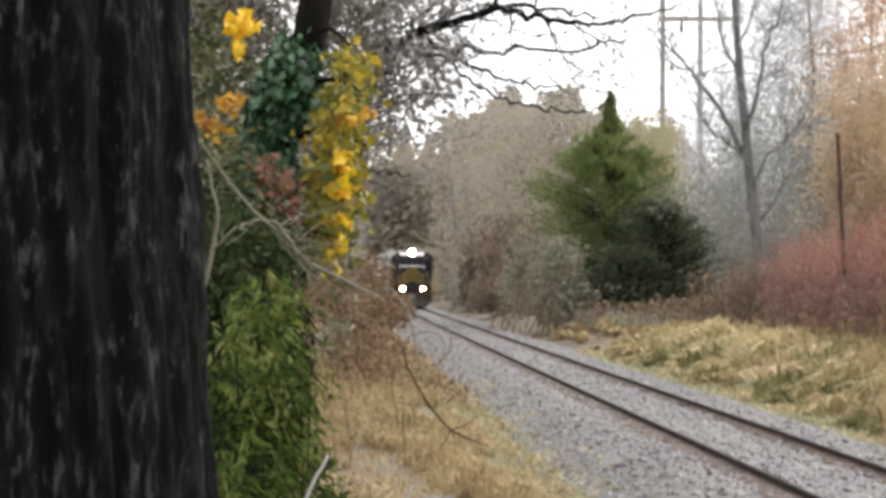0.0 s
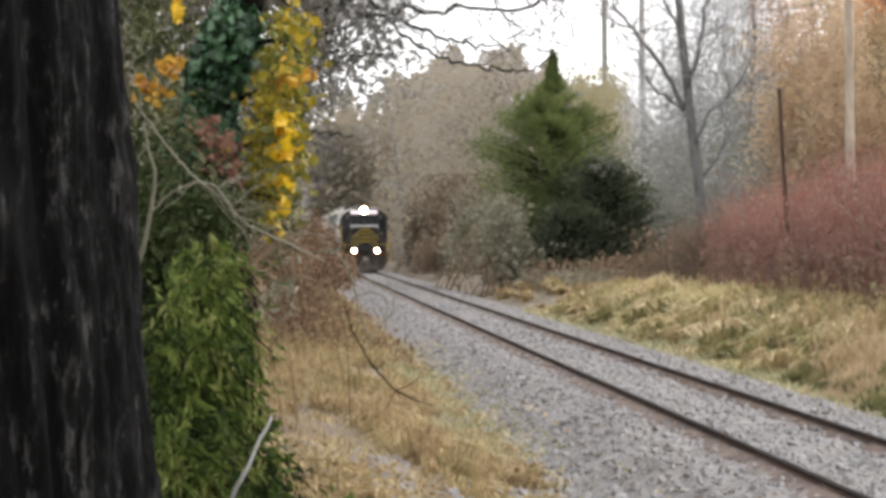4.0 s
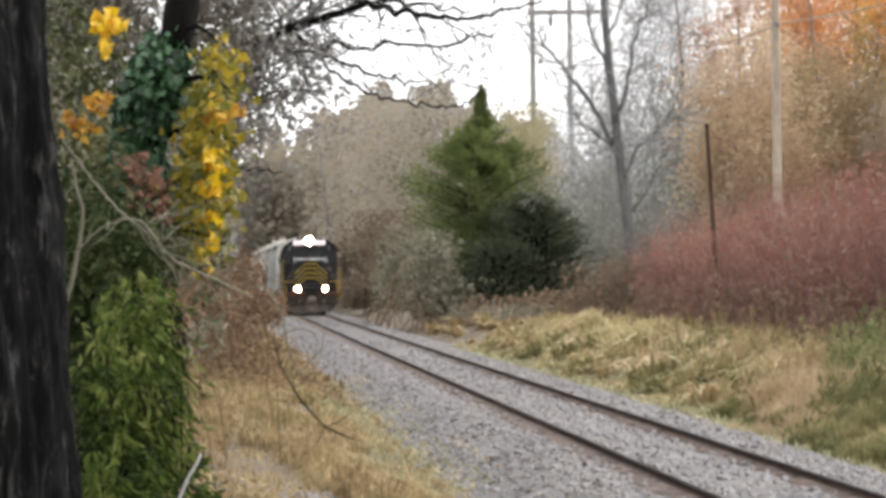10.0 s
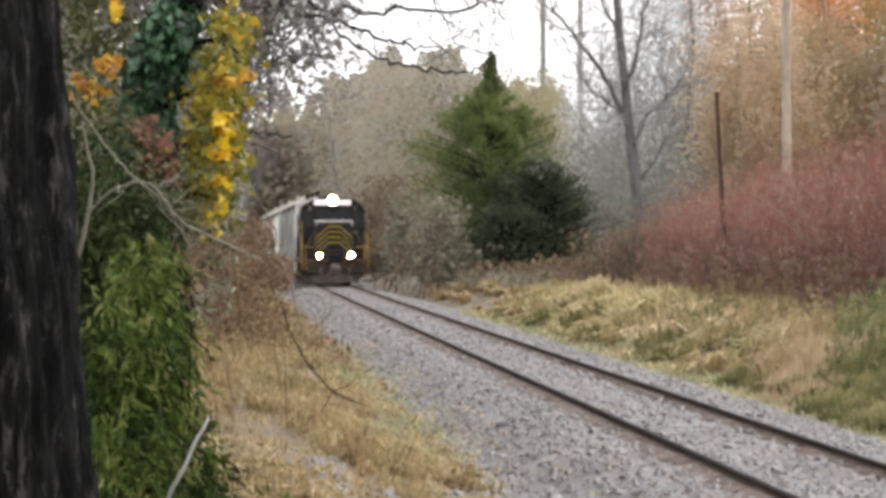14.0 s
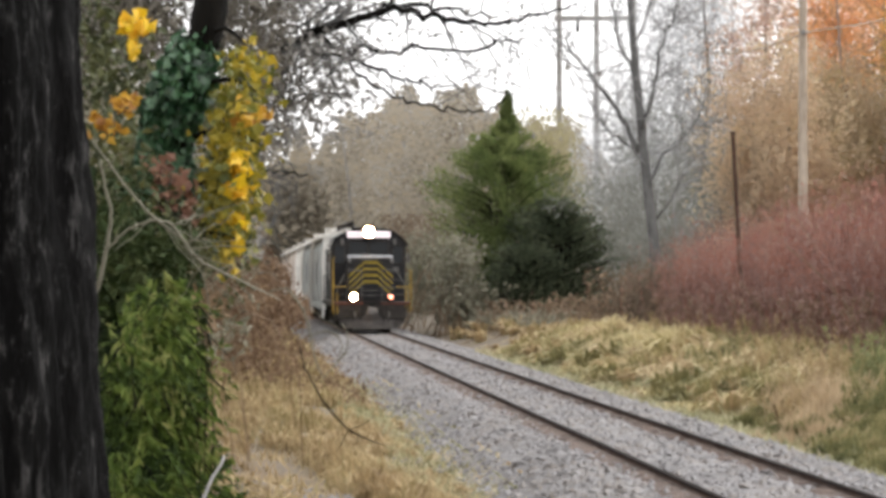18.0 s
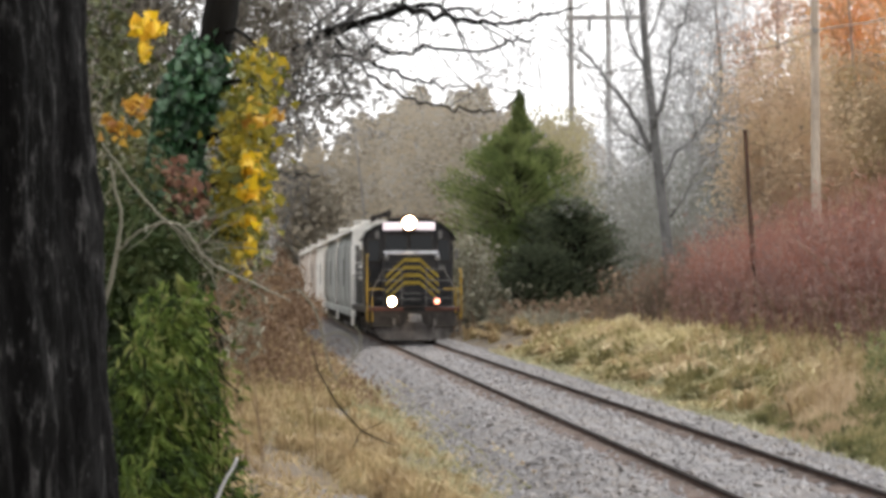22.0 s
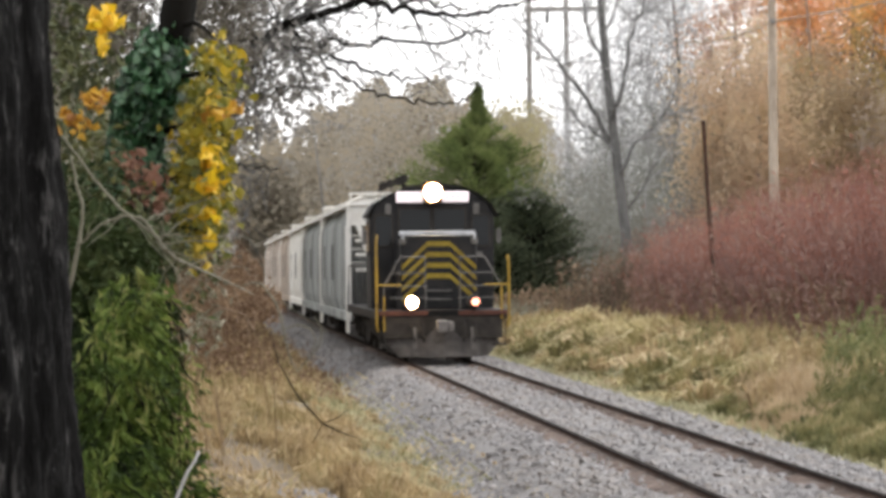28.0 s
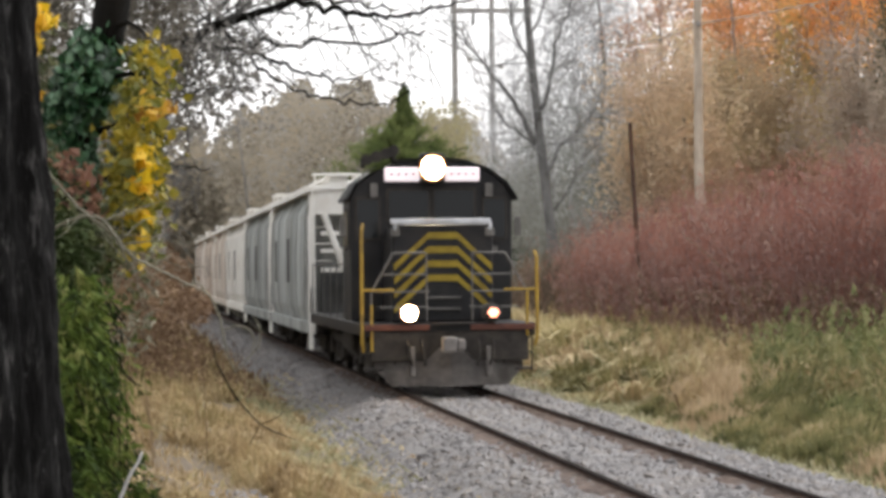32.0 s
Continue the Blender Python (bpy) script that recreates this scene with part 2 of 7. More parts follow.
M["greybush"] = leafy("grey_green_bush", [(0.12, 0.115, 0.08), (0.24, 0.23, 0.17), (0.38, 0.355, 0.27)], 0.85, 0.2, 0.4, 0.6)
M["grass_tan"] = leafy("dry_grass", [(0.165, 0.118, 0.065), (0.34, 0.25, 0.135), (0.51, 0.388, 0.22), (0.31, 0.26, 0.122), (0.46, 0.335, 0.195)], 0.85, 0.3, 0.72, 1.1)
M["grass_green"] = leafy("green_grass", [(0.15, 0.14, 0.06), (0.265, 0.235, 0.105), (0.44, 0.37, 0.19), (0.55, 0.455, 0.285), (0.46, 0.345, 0.215)], 0.8, 0.3, 0.85, 0.5)
# pale bluish haze against the sky is put into these twig tones
M["haze_twig"] = leafy("haze_paled_twigs", [(0.5, 0.51, 0.52), (0.62, 0.63, 0.64), (0.74, 0.75, 0.76)], 0.9, 0.4)
M["grey_leaf"] = leafy("grey_dry_leaf", [(0.18, 0.17, 0.158), (0.31, 0.297, 0.278), (0.47, 0.455, 0.435)], 0.9, 0.55, 0.5, 0.9)
M["weed_green"] = leafy("fresh_green_weed", [(0.1, 0.12, 0.048), (0.175, 0.195, 0.08), (0.265, 0.265, 0.12), (0.4, 0.355, 0.19)], 0.75, 0.35, 0.6, 1.6)
M["weed_olive"] = leafy("dark_olive_weed", [(0.085, 0.09, 0.038), (0.16, 0.16, 0.068), (0.26, 0.24, 0.11), (0.42, 0.345, 0.19)], 0.75, 0.35, 0.65, 1.4)
M["bark_haze"] = surf("weathered_grey_bark", (0.085, 0.085, 0.083), (0.2, 0.198, 0.195), 4, 0.9, bump=0.5, stretch=(1, 1, 0.3))
for key in ("bark_dark", "bark_haze"):
    M[key].node_tree.nodes["Principled BSDF"].inputs["Specular IOR Level"].default_value = 0.08
M["verge_green"] = leafy("pale_verge_grass", [(0.205, 0.205, 0.11), (0.3, 0.295, 0.16), (0.42, 0.39, 0.235), (0.48, 0.41, 0.275)], 0.8, 0.35, 0.7, 0.8)
M["rust_leaf"] = leafy("dull_rust_leaf", [(0.14, 0.07, 0.05), (0.24, 0.12, 0.08), (0.32, 0.2, 0.13)], 0.7, 0.3)
M["dirt"] = surf("trodden_dirt", (0.095, 0.074, 0.052), (0.2, 0.157, 0.11), 5.0, 0.95, bump=0.9, bscale=18, dirt=(0.19, 0.125, 0.065))
M["straw"] = leafy("pale_straw", [(0.46, 0.38, 0.2), (0.6, 0.52, 0.3), (0.66, 0.58, 0.38)], 0.8, 0.3, 0.4, 0.6)
M["tan_litter"] = leafy("old_tan_leaf", [(0.15, 0.11, 0.065), (0.25, 0.18, 0.09), (0.36, 0.265, 0.125), (0.22, 0.165, 0.105), (0.43, 0.33, 0.15)], 0.85, 0.2, 0.6, 1.0)
M["plume"] = leafy("pale_plume_grass", [(0.36, 0.27, 0.165), (0.5, 0.385, 0.245), (0.6, 0.475, 0.325)], 0.85, 0.35, 0.6, 1.5)
M["litter"] = leafy("fallen_leaf", [(0.11, 0.062, 0.035), (0.24, 0.135, 0.05), (0.36, 0.22, 0.09), (0.15, 0.105, 0.065), (0.44, 0.31, 0.1)], 0.8, 0.2, 0.35, 1.2)
M["black"] = surf("black_loco_paint", (0.006, 0.006, 0.008), (0.016, 0.0155, 0.017), 2.5, 0.5, bump=0.15, dirt=(0.026, 0.023, 0.021))
M["black"].node_tree.nodes["Principled BSDF"].inputs["Specular IOR Level"].default_value = 0.3
M["undergrime"] = surf("running_gear_grime", (0.015, 0.013, 0.012), (0.055, 0.047, 0.04), 5, 0.9, bump=0.4)
M["chevron"] = surf("yellow_stripe_paint", (0.42, 0.3, 0.03), (0.6, 0.44, 0.05), 4, 0.5, dirt=(0.3, 0.21, 0.04))
M["rail_yellow"] = surf("yellow_handrail_paint", (0.3, 0.18, 0.02), (0.46, 0.3, 0.03), 4, 0.6, dirt=(0.16, 0.1, 0.03))
M["grey_rail"] = surf("grey_handrail_paint", (0.09, 0.085, 0.08), (0.17, 0.16, 0.15), 4, 0.6)
# sky reflected along the nose is put into this pale bluish colour
M["pale_bar"] = surf("sky_pale_bar", (0.42, 0.44, 0.48), (0.62, 0.64, 0.68), 4, 0.5, dirt=(0.3, 0.3, 0.31))
M["plow"] = surf("dusty_plow_steel", (0.13, 0.12, 0.115), (0.27, 0.25, 0.235), 3, 0.8, 0.1, 0.3, dirt=(0.09, 0.08, 0.07))
M["redsill"] = surf("red_brown_sill", (0.07, 0.02, 0.012), (0.13, 0.04, 0.02), 4, 0.6)
M["glass"] = base_mat("dark_glass", 0.06)[0]
M["glass"].node_tree.nodes["Principled BSDF"].inputs["Base Color"].default_value = (0.012, 0.014, 0.016, 1)
M["glass"].node_tree.nodes["Principled BSDF"].inputs["Specular IOR Level"].default_value = 0.25
M["board"] = lamp_mat("lit_number_board", (0.95, 0.84, 0.88), 0.5)
M["ink"] = surf("number_ink", (0.25, 0.21, 0.22), (0.36, 0.31, 0.32), 6)
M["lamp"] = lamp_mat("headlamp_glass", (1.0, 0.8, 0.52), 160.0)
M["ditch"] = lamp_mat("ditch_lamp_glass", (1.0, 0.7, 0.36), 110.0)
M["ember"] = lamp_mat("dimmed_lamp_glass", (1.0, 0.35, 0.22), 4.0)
# amber glow that imitates the glare around the lamps
M["lamp_glare_ring"] = lamp_mat("amber_glare_ring", (1.0, 0.42, 0.16), 0.5)
M["hopper"] = surf("grey_hopper_paint", (0.31, 0.33, 0.325), (0.47, 0.49, 0.48), 0.8, 0.7, stretch=(1, 1, 0.2), dirt=(0.24, 0.235, 0.22))
M["hopper_rust"] = surf("rust_streaked_cream_paint", (0.5, 0.45, 0.4), (0.74, 0.7, 0.64), 1.0, 0.7, stretch=(1, 1, 0.15), dirt=(0.33, 0.21, 0.15))
M["hopper_white"] = surf("cream_hopper_paint", (0.78, 0.765, 0.73), (0.87, 0.86, 0.83), 1.5, 0.75, dirt=(0.66, 0.63, 0.57))
for key in ("hopper", "hopper_rust", "hopper_white"):
    M[key].node_tree.nodes["Principled BSDF"].inputs["Specular IOR Level"].default_value = 0.0
# dark colour that stands in for side gaps and shadowed open ends
M["dark_gap"] = surf("dark_gap_paint", (0.04, 0.043, 0.045), (0.11, 0.113, 0.113), 2.0, 0.85, dirt=(0.07, 0.06, 0.05))
M["rust_post"] = surf("rusty_steel_post", (0.035, 0.018, 0.012), (0.1, 0.05, 0.03), 6, 0.85, 0.2)
M["pole"] = surf("weathered_pole_wood", (0.2, 0.19, 0.18), (0.36, 0.34, 0.32), 3, 0.9, stretch=(1, 1, 0.2))


# ---- helpers for shapes ----
def mesh_ob(name, verts, faces, material, parent=None, label="", smooth=False):
    me = bpy.data.meshes.new(name)
    me.from_pydata(np.asarray(verts).tolist(), [], faces if isinstance(faces, list) else faces.tolist())
    for mm in (material if isinstance(material, (list, tuple)) else [material]):
        me.materials.append(mm)
    if smooth:
        me.polygons.foreach_set("use_smooth", [True] * len(me.polygons))
    ob = new(name, me)
    if parent:
        ob.parent = parent
    if label:
        tagged(ob, label)
    return ob


def part(name, bm, material, parent, label="", smooth=False):
    me = bpy.data.meshes.new(name)
    bmesh.ops.recalc_face_normals(bm, faces=bm.faces[:])
    bm.to_mesh(me)
    bm.free()
    me.materials.append(material)
    if smooth:
        me.polygons.foreach_set("use_smooth", [True] * len(me.polygons))
    ob = new(name, me)
    ob.parent = parent
    if label:
        tagged(ob, label)
    return ob


def add_box(bm, x0, x1, y0, y1, z0, z1, bevel=0.0, m=None):
    r = bmesh.ops.create_cube(bm, size=1)
    vs = r["verts"]
    t = Matrix.Translation(((x0 + x1) / 2, (y0 + y1) / 2, (z0 + z1) / 2)) @ Matrix.Diagonal((x1 - x0, y1 - y0, z1 - z0, 1))
    bmesh.ops.transform(bm, matrix=(m @ t) if m else t, verts=vs)
    if bevel:
        es = list({e for v in vs for e in v.link_edges})
        bmesh.ops.bevel(bm, geom=es, offset=bevel, segments=2, affect="EDGES", profile=0.5)


def box(x0, x1, y0, y1, z0, z1, bevel=0.0):
    bm = bmesh.new()
    add_box(bm, x0, x1, y0, y1, z0, z1, bevel)
    return bm


def add_rod(bm, p, q, r, sides=8, r2=None):
    p, q = Vector(p), Vector(q)
    d = q - p
    m = Matrix.Translation((p + q) / 2) @ d.to_track_quat("Z", "Y").to_matrix().to_4x4()
    bmesh.ops.create_cone(bm, cap_ends=True, segments=sides, radius1=r, radius2=r if r2 is None else r2, depth=d.length, matrix=m)


def rod(pts, r, sides=8):
    bm = bmesh.new()
    for p, q in zip(pts, pts[1:]):
        add_rod(bm, p, q, r, sides)
    return bm


def prism(profile, y0, y1, bevel=0.0):
    """A closed x-z outline drawn out along y."""
    bm = bmesh.new()
    a = [bm.verts.new((x, y0, z)) for x, z in profile]
    b = [bm.verts.new((x, y1, z)) for x, z in profile]
    bm.faces.new(a)
    bm.faces.new(b[::-1])
    n = len(a)
    for i in range(n):
        bm.faces.new((a[i], b[i], b[(i + 1) % n], a[(i + 1) % n]))
    if bevel:
        bmesh.ops.bevel(bm, geom=bm.edges[:], offset=bevel, segments=2, affect="EDGES", profile=0.5)
    return bm


def unit(v):
    return v / np.maximum(np.linalg.norm(v, axis=-1, keepdims=True), 1e-9)


def segments(p0, p1, r0, r1, sides=3):
    """Tapered prisms between pairs of points, as arrays of vertices and quads."""
    p0, p1 = np.asarray(p0, float), np.asarray(p1, float)
    r0, r1 = np.asarray(r0, float), np.asarray(r1, float)
    d = unit(p1 - p0)
    ref = np.where(np.abs(d[:, 2:3]) > 0.9, [[1.0, 0, 0]], [[0, 0, 1.0]])
    a = unit(np.cross(d, ref))
    b = np.cross(d, a)
    n = len(p0)
    vs = np.empty((n, 2, sides, 3))
    for k in range(sides):
        c, s = math.cos(2 * math.pi * k / sides), math.sin(2 * math.pi * k / sides)
        off = a * c + b * s
        vs[:, 0, k] = p0 + off * r0[:, None]
        vs[:, 1, k] = p1 + off * r1[:, None]
    base = np.arange(n)[:, None, None] * (2 * sides)
    k = np.arange(sides)
    q = np.stack([k, (k + 1) % sides, sides + (k + 1) % sides, sides + k], 1)[None]
    return vs.reshape(-1, 3), (base + q).reshape(-1, 4)


def path_tube(pts, radii, sides=7):
    """One continuous tapered tube through points."""
    c = np.asarray(pts, float)
    n = len(c)
    rr = np.interp(np.linspace(0, 1, n), np.linspace(0, 1, len(radii)), radii)
    t = unit(np.gradient(c, axis=0))
    ref = np.where(np.abs(t[:, 2:3]) > 0.95, [[1.0, 0, 0]], [[0, 0, 1.0]])
    a = unit(np.cross(t, ref))
    for i in range(1, n):
        a[i] = unit(a[i - 1] - t[i] * np.dot(a[i - 1], t[i]))
    b = np.cross(t, a)
    ang = np.linspace(0, 2 * math.pi, sides, endpoint=False)
    v = c[:, None] + (a[:, None] * np.cos(ang)[None, :, None] + b[:, None] * np.sin(ang)[None, :, None]) * rr[:, None, None]
    i = np.arange(n - 1)[:, None] * sides
    j = np.arange(sides)[None]
    f = np.stack([i + j, i + (j + 1) % sides, i + sides + (j + 1) % sides, i + sides + j], -1).reshape(-1, 4).tolist()
    f += [list(range(sides))[::-1], list(range((n - 1) * sides, n * sides))]
    return v.reshape(-1, 3), f


def leaves(pos, size, aspect=1.0, up=0.3, fold=0.25, axis=None, flat=0.0, face=None, loose=0.5):
    """Folded diamond leaves of two triangles pairs, turned at random (or along axis)."""
    pos = np.asarray(pos, float)
    n = len(pos)
    size = np.broadcast_to(np.asarray(size, float), (n,))
    if axis is None:
        d = rng.normal(size=(n, 3))
        d[:, 2] += up
        if flat:
            d[:, 2] *= 1 - flat
    else:
        d = np.asarray(axis, float) + rng.normal(size=(n, 3)) * 0.25
    d = unit(d)
    r = unit(rng.normal(size=(n, 3)))
    if face is not None:
        # crowns whose leaves mostly lie open to the sky on their outer side
        r = unit(np.asarray(face, float) + rng.normal(size=(n, 3)) * loose)
        d = unit(np.cross(r, d))
        w = np.cross(r, d)
    else:
        w = unit(np.cross(d, r))
    nn = np.cross(d, w)
    L, W = size[:, None], (size * aspect)[:, None]
    v = np.stack([pos - d * L * 0.5, pos + w * W * 0.5 + nn * W * fold, pos + d * L * 0.5, pos - w * W * 0.5 + nn * W * fold], 1)
    f = np.arange(n)[:, None] * 4
    tri = np.concatenate([f + np.array([[0, 1, 2]]), f + np.array([[0, 2, 3]])], 0)
    return v.reshape(-1, 3), tri


def joined(pieces):
    vs, fs, o = [], [], 0
    for v, f in pieces:
        vs.append(v)
        fs.extend((f + o).tolist())
        o += len(v)
    return np.concatenate(vs), fs


def grow(base, direction, length, radius, depth, spread=0.6, kids=3, droop=0.0, wobble=0.12, shrink=0.68, r=None, out=None, tips=None, steps=4):
    """Branching limbs: lists of tapered segments and of tip points with directions."""
    out = [] if out is None else out
    tips = [] if tips is None else tips
    p, d = np.array(base, float), unit(np.array(direction, float))
    for i in range(steps):
        ra, rb = radius * (1 - 0.45 * i / steps), radius * (1 - 0.45 * (i + 1) / steps)
        d = unit(d + r.normal(size=3) * wobble + np.array([0, 0, -droop]))
        q = p + d * length / steps
        out.append((p, q, ra, rb))
        if depth > 0 and i >= 1:
            for _ in range(1 if i < steps - 1 else kids - 1):
                side = unit(np.cross(d, r.normal(size=3)))
                nd = unit(d * (1 - spread * 0.5) + side * spread * r.uniform(0.7, 1.3))
                grow(q, nd, length * shrink * r.uniform(0.75, 1.15), rb * 0.62, depth - 1, spread, kids, droop, wobble, shrink, r, out, tips, steps)
        p = q
    if depth == 0:
        tips.append((p, d))
    return out, tips


def seg_mesh(segs, sides=3):
    a = np.array([s[0] for s in segs])
    b = np.array([s[1] for s in segs])
    return segments(a, b, [s[2] for s in segs], [s[3] for s in segs], sides)


# ---- the lie of the land: a straight single track ----
TRACK_X, LEAN = 5.46, math.atan(0.082)
CL, SL = math.cos(LEAN), math.sin(LEAN)


def at(q, s):
    """World x, y of a point q right of the track's middle and s along it."""
    return TRACK_X - SL * s + CL * q, CL * s + SL * q


def across(x, y):
    """The way back: q and s of a world x, y."""
    dx = x - TRACK_X
    return dx * CL + y * SL, -dx * SL + y * CL


def step01(x):
    x = np.clip(x, 0, 1)
    return x * x * (3 - 2 * x)


def land(q, s):
    """Height of the ground."""
    q, s = np.asarray(q, float), np.asarray(s, float)
    near = 1 - step01((s - 10) / 22)
    left = step01((-q - 2.3) / 3.4) * (0.5 + 0.45 * near) + step01((-q - 9) / 30) * 2.0
    right = step01((q - 2.8) / 3.6) * 0.6 + step01((q - 7) / 25) * 1.6
    wave = 0.07 * np.sin(q * 1.3 + 0.4 * s) * np.sin(0.31 * s + 1) + 0.03 * np.sin(2.9 * q - 1.7 * s)
    return left + right + wave * step01((np.abs(q) - 2.2) / 1.5) - 0.06


def ground_at(x, y):
    return float(land(*across(x, y)))


def spot(u, d):
    """World x for a bearing u (thousandths-like units of the long lens) at depth d."""
    return u / 4300 * d


def build_ground():
    qs = np.concatenate([[-900, -400, -200, -120, -80, -55, -40], np.arange(-30, -8, 2), np.arange(-8, 9, 0.4), np.arange(9, 31, 2), [40, 55, 80, 120, 200, 400, 900]])
    ss = np.concatenate([[-300, -150, -80, -40, -20, -10], np.arange(-5, 60, 0.8), np.arange(60, 140, 2.5), np.arange(140, 320, 12), [340, 420, 600, 900, 1500, 2500]])
    Q, S = np.meshgrid(qs, ss)
    X, Y = at(Q, S)
    Z = land(Q, S)
    v = np.stack([X, Y, Z], -1).reshape(-1, 3)
    nq = len(qs)
    i = (np.arange(len(ss) - 1)[:, None] * nq + np.arange(nq - 1)[None]).reshape(-1)
    f = np.stack([i, i + 1, i + nq + 1, i + nq], 1)
    tagged(mesh_ob("ground", v, f, M["soil"], smooth=True), "leaf-littered soil bank beside the railway track", "ground", kind="structure")


build_ground()


def crown_z(q):
    q = np.asarray(q, float)
    right = step01((q - 1.3) / 2.0)
    left = step01((-q - 1.25) / 1.35)
    return 0.345 - 0.36 * right - 0.395 * left


def stray_shift(r, c):
    """Moves some stones out onto the near bank."""
    q, s = r.uniform(-4.8, -2.5, len(c)), r.uniform(14, 25, len(c))
    x, y = at(q, s)
    return np.stack([x, y, land(q, s) + 0.01], 1) - c


def build_ballast():
    qs = np.linspace(-2.75, 3.35, 50)
    ss = np.concatenate([np.arange(-15, 70, 0.25), np.arange(70, 150, 1.0), np.arange(150, 420, 6)])
    Q, S = np.meshgrid(qs, ss)
    r = np.random.default_rng(3)
    X, Y = at(Q, S)
    Z = crown_z(Q) + r.normal(size=Q.shape) * 0.002
    v = np.stack([X, Y, Z], -1).reshape(-1, 3)
    nq = len(qs)
    i = (np.arange(len(ss) - 1)[:, None] * nq + np.arange(nq - 1)[None]).reshape(-1)
    tagged(mesh_ob("ballast", v, np.stack([i, i + 1, i + nq + 1, i + nq], 1), M["ballast"], smooth=True), "grey crushed stone ballast bed under the rails", "ballast", kind="structure")
    # loose stones lying on it
    n = 60000
    s = 12.5 + 140 * r.uniform(size=n) ** 2.9
    q = r.uniform(-2.7, 3.1, n)
    ok = np.abs(np.abs(q) - 0.75) > 0.1
    s, q = s[ok], q[ok]
    n = len(s)
    x, y = at(q, s)
    c = np.stack([x, y, crown_z(q) - 0.004], 1)
    oct_v = np.array([[1, 0, 0], [-1, 0, 0], [0, 1, 0], [0, -1, 0], [0.3, 0.2, 1], [-0.4, -0.3, 0.8]])
    oct_f = np.array([[0, 2, 4], [2, 1, 5], [2, 5, 4], [1, 3, 5], [3, 0, 4], [3, 4, 5]])
    sz = 0.016 + 0.05 * r.uniform(size=(n, 1, 1)) ** 1.5
    sz = sz * r.uniform(0.6, 1.3, (n, 1, 3)) * [1, 1, 0.75]
    jit = oct_v[None] + r.normal(size=(n, 6, 3)) * 0.3
    vv = c[:, None] + jit * sz
    ff = (np.arange(n)[:, None, None] * 6 + oct_f[None]).reshape(-1, 3)
    # strays on the trodden dirt of the near bank
    vv[-1400:] += (stray_shift(r, c[-1400:]))[:, None]
    tagged(mesh_ob("ballast_stones", vv.reshape(-1, 3), ff, M["stone"]), "loose grey angular ballast stones around the rails", "stones", kind="stuff")


build_ballast()

def path_mid(s):
    return -3.9 - 0.143 * (np.asarray(s, float) - 19)


def build_path():
    """Trodden dirt that comes down the near bank to the ballast."""
    ss = np.arange(8, 31, 0.2)
    k = np.linspace(0, 1, 14)
    r = np.random.default_rng(13)
    wob = 0.12 * np.sin(ss * 2.1) + 0.08 * np.sin(ss * 5.3 + 1)
    fade = np.clip((31 - ss) / 5, 0.1, 1)
    outer = path_mid(ss) - 0.75 * fade + wob
    inner = np.minimum(path_mid(ss) + 0.7 * fade + np.clip((21.5 - ss) / 4.5, 0, 1) * 2.1 - wob, -1.25) + r.normal(size=len(ss)) * 0.05
    Q = outer[:, None] * (1 - k) + inner[:, None] * k
    S = np.repeat(ss[:, None], len(k), 1)
    X, Y = at(Q, S)
    base = np.maximum(land(Q, S), np.where(Q > -2.75, crown_z(Q), -1))
    Z = base + 0.02 + r.normal(size=Q.shape) * 0.007 - 0.06 * (np.abs(k - 0.5) > 0.49)
    i = (np.arange(len(ss) - 1)[:, None] * len(k) + np.arange(len(k) - 1)[None]).reshape(-1)
    f = np.stack([i, i + 1, i + len(k) + 1, i + len(k)], 1)
    tagged(mesh_ob("dirt_path", np.stack([X, Y, Z], -1).reshape(-1, 3), f, M["dirt"], smooth=True), "grey-brown trodden dirt beside the ballast", "path", kind="structure")


build_path()

RAIL_TOP = 0.45
RAIL_PROFILE = [(-0.07, 0), (0.07, 0), (0.07, 0.012), (0.02, 0.03), (0.012, 0.05), (0.012, 0.125), (0.037, 0.137), (0.037, 0.168), (0.03, 0.172), (-0.03, 0.172), (-0.037, 0.168), (-0.037, 0.137), (-0.012, 0.125), (-0.012, 0.05), (-0.02, 0.03), (-0.07, 0.012)]


def build_rail(q):
    rail = tagged(new("rail"), "long rusty steel rail with a worn running surface", "rail", "rails of the track", kind="structure")
    rail.matrix_world = pose(*at(q, 0), RAIL_TOP - 0.172, 0, 0, math.degrees(LEAN))
    part("rail_web", prism(RAIL_PROFILE, -20, 420), M["rail"], rail)
    part("rail_head", box(-0.04, 0.04, -20, 420, 0.15, 0.1745, 0.004), M["railtop"], rail, "dark worn running surface")


build_rail(-0.7525)
build_rail(0.7525)


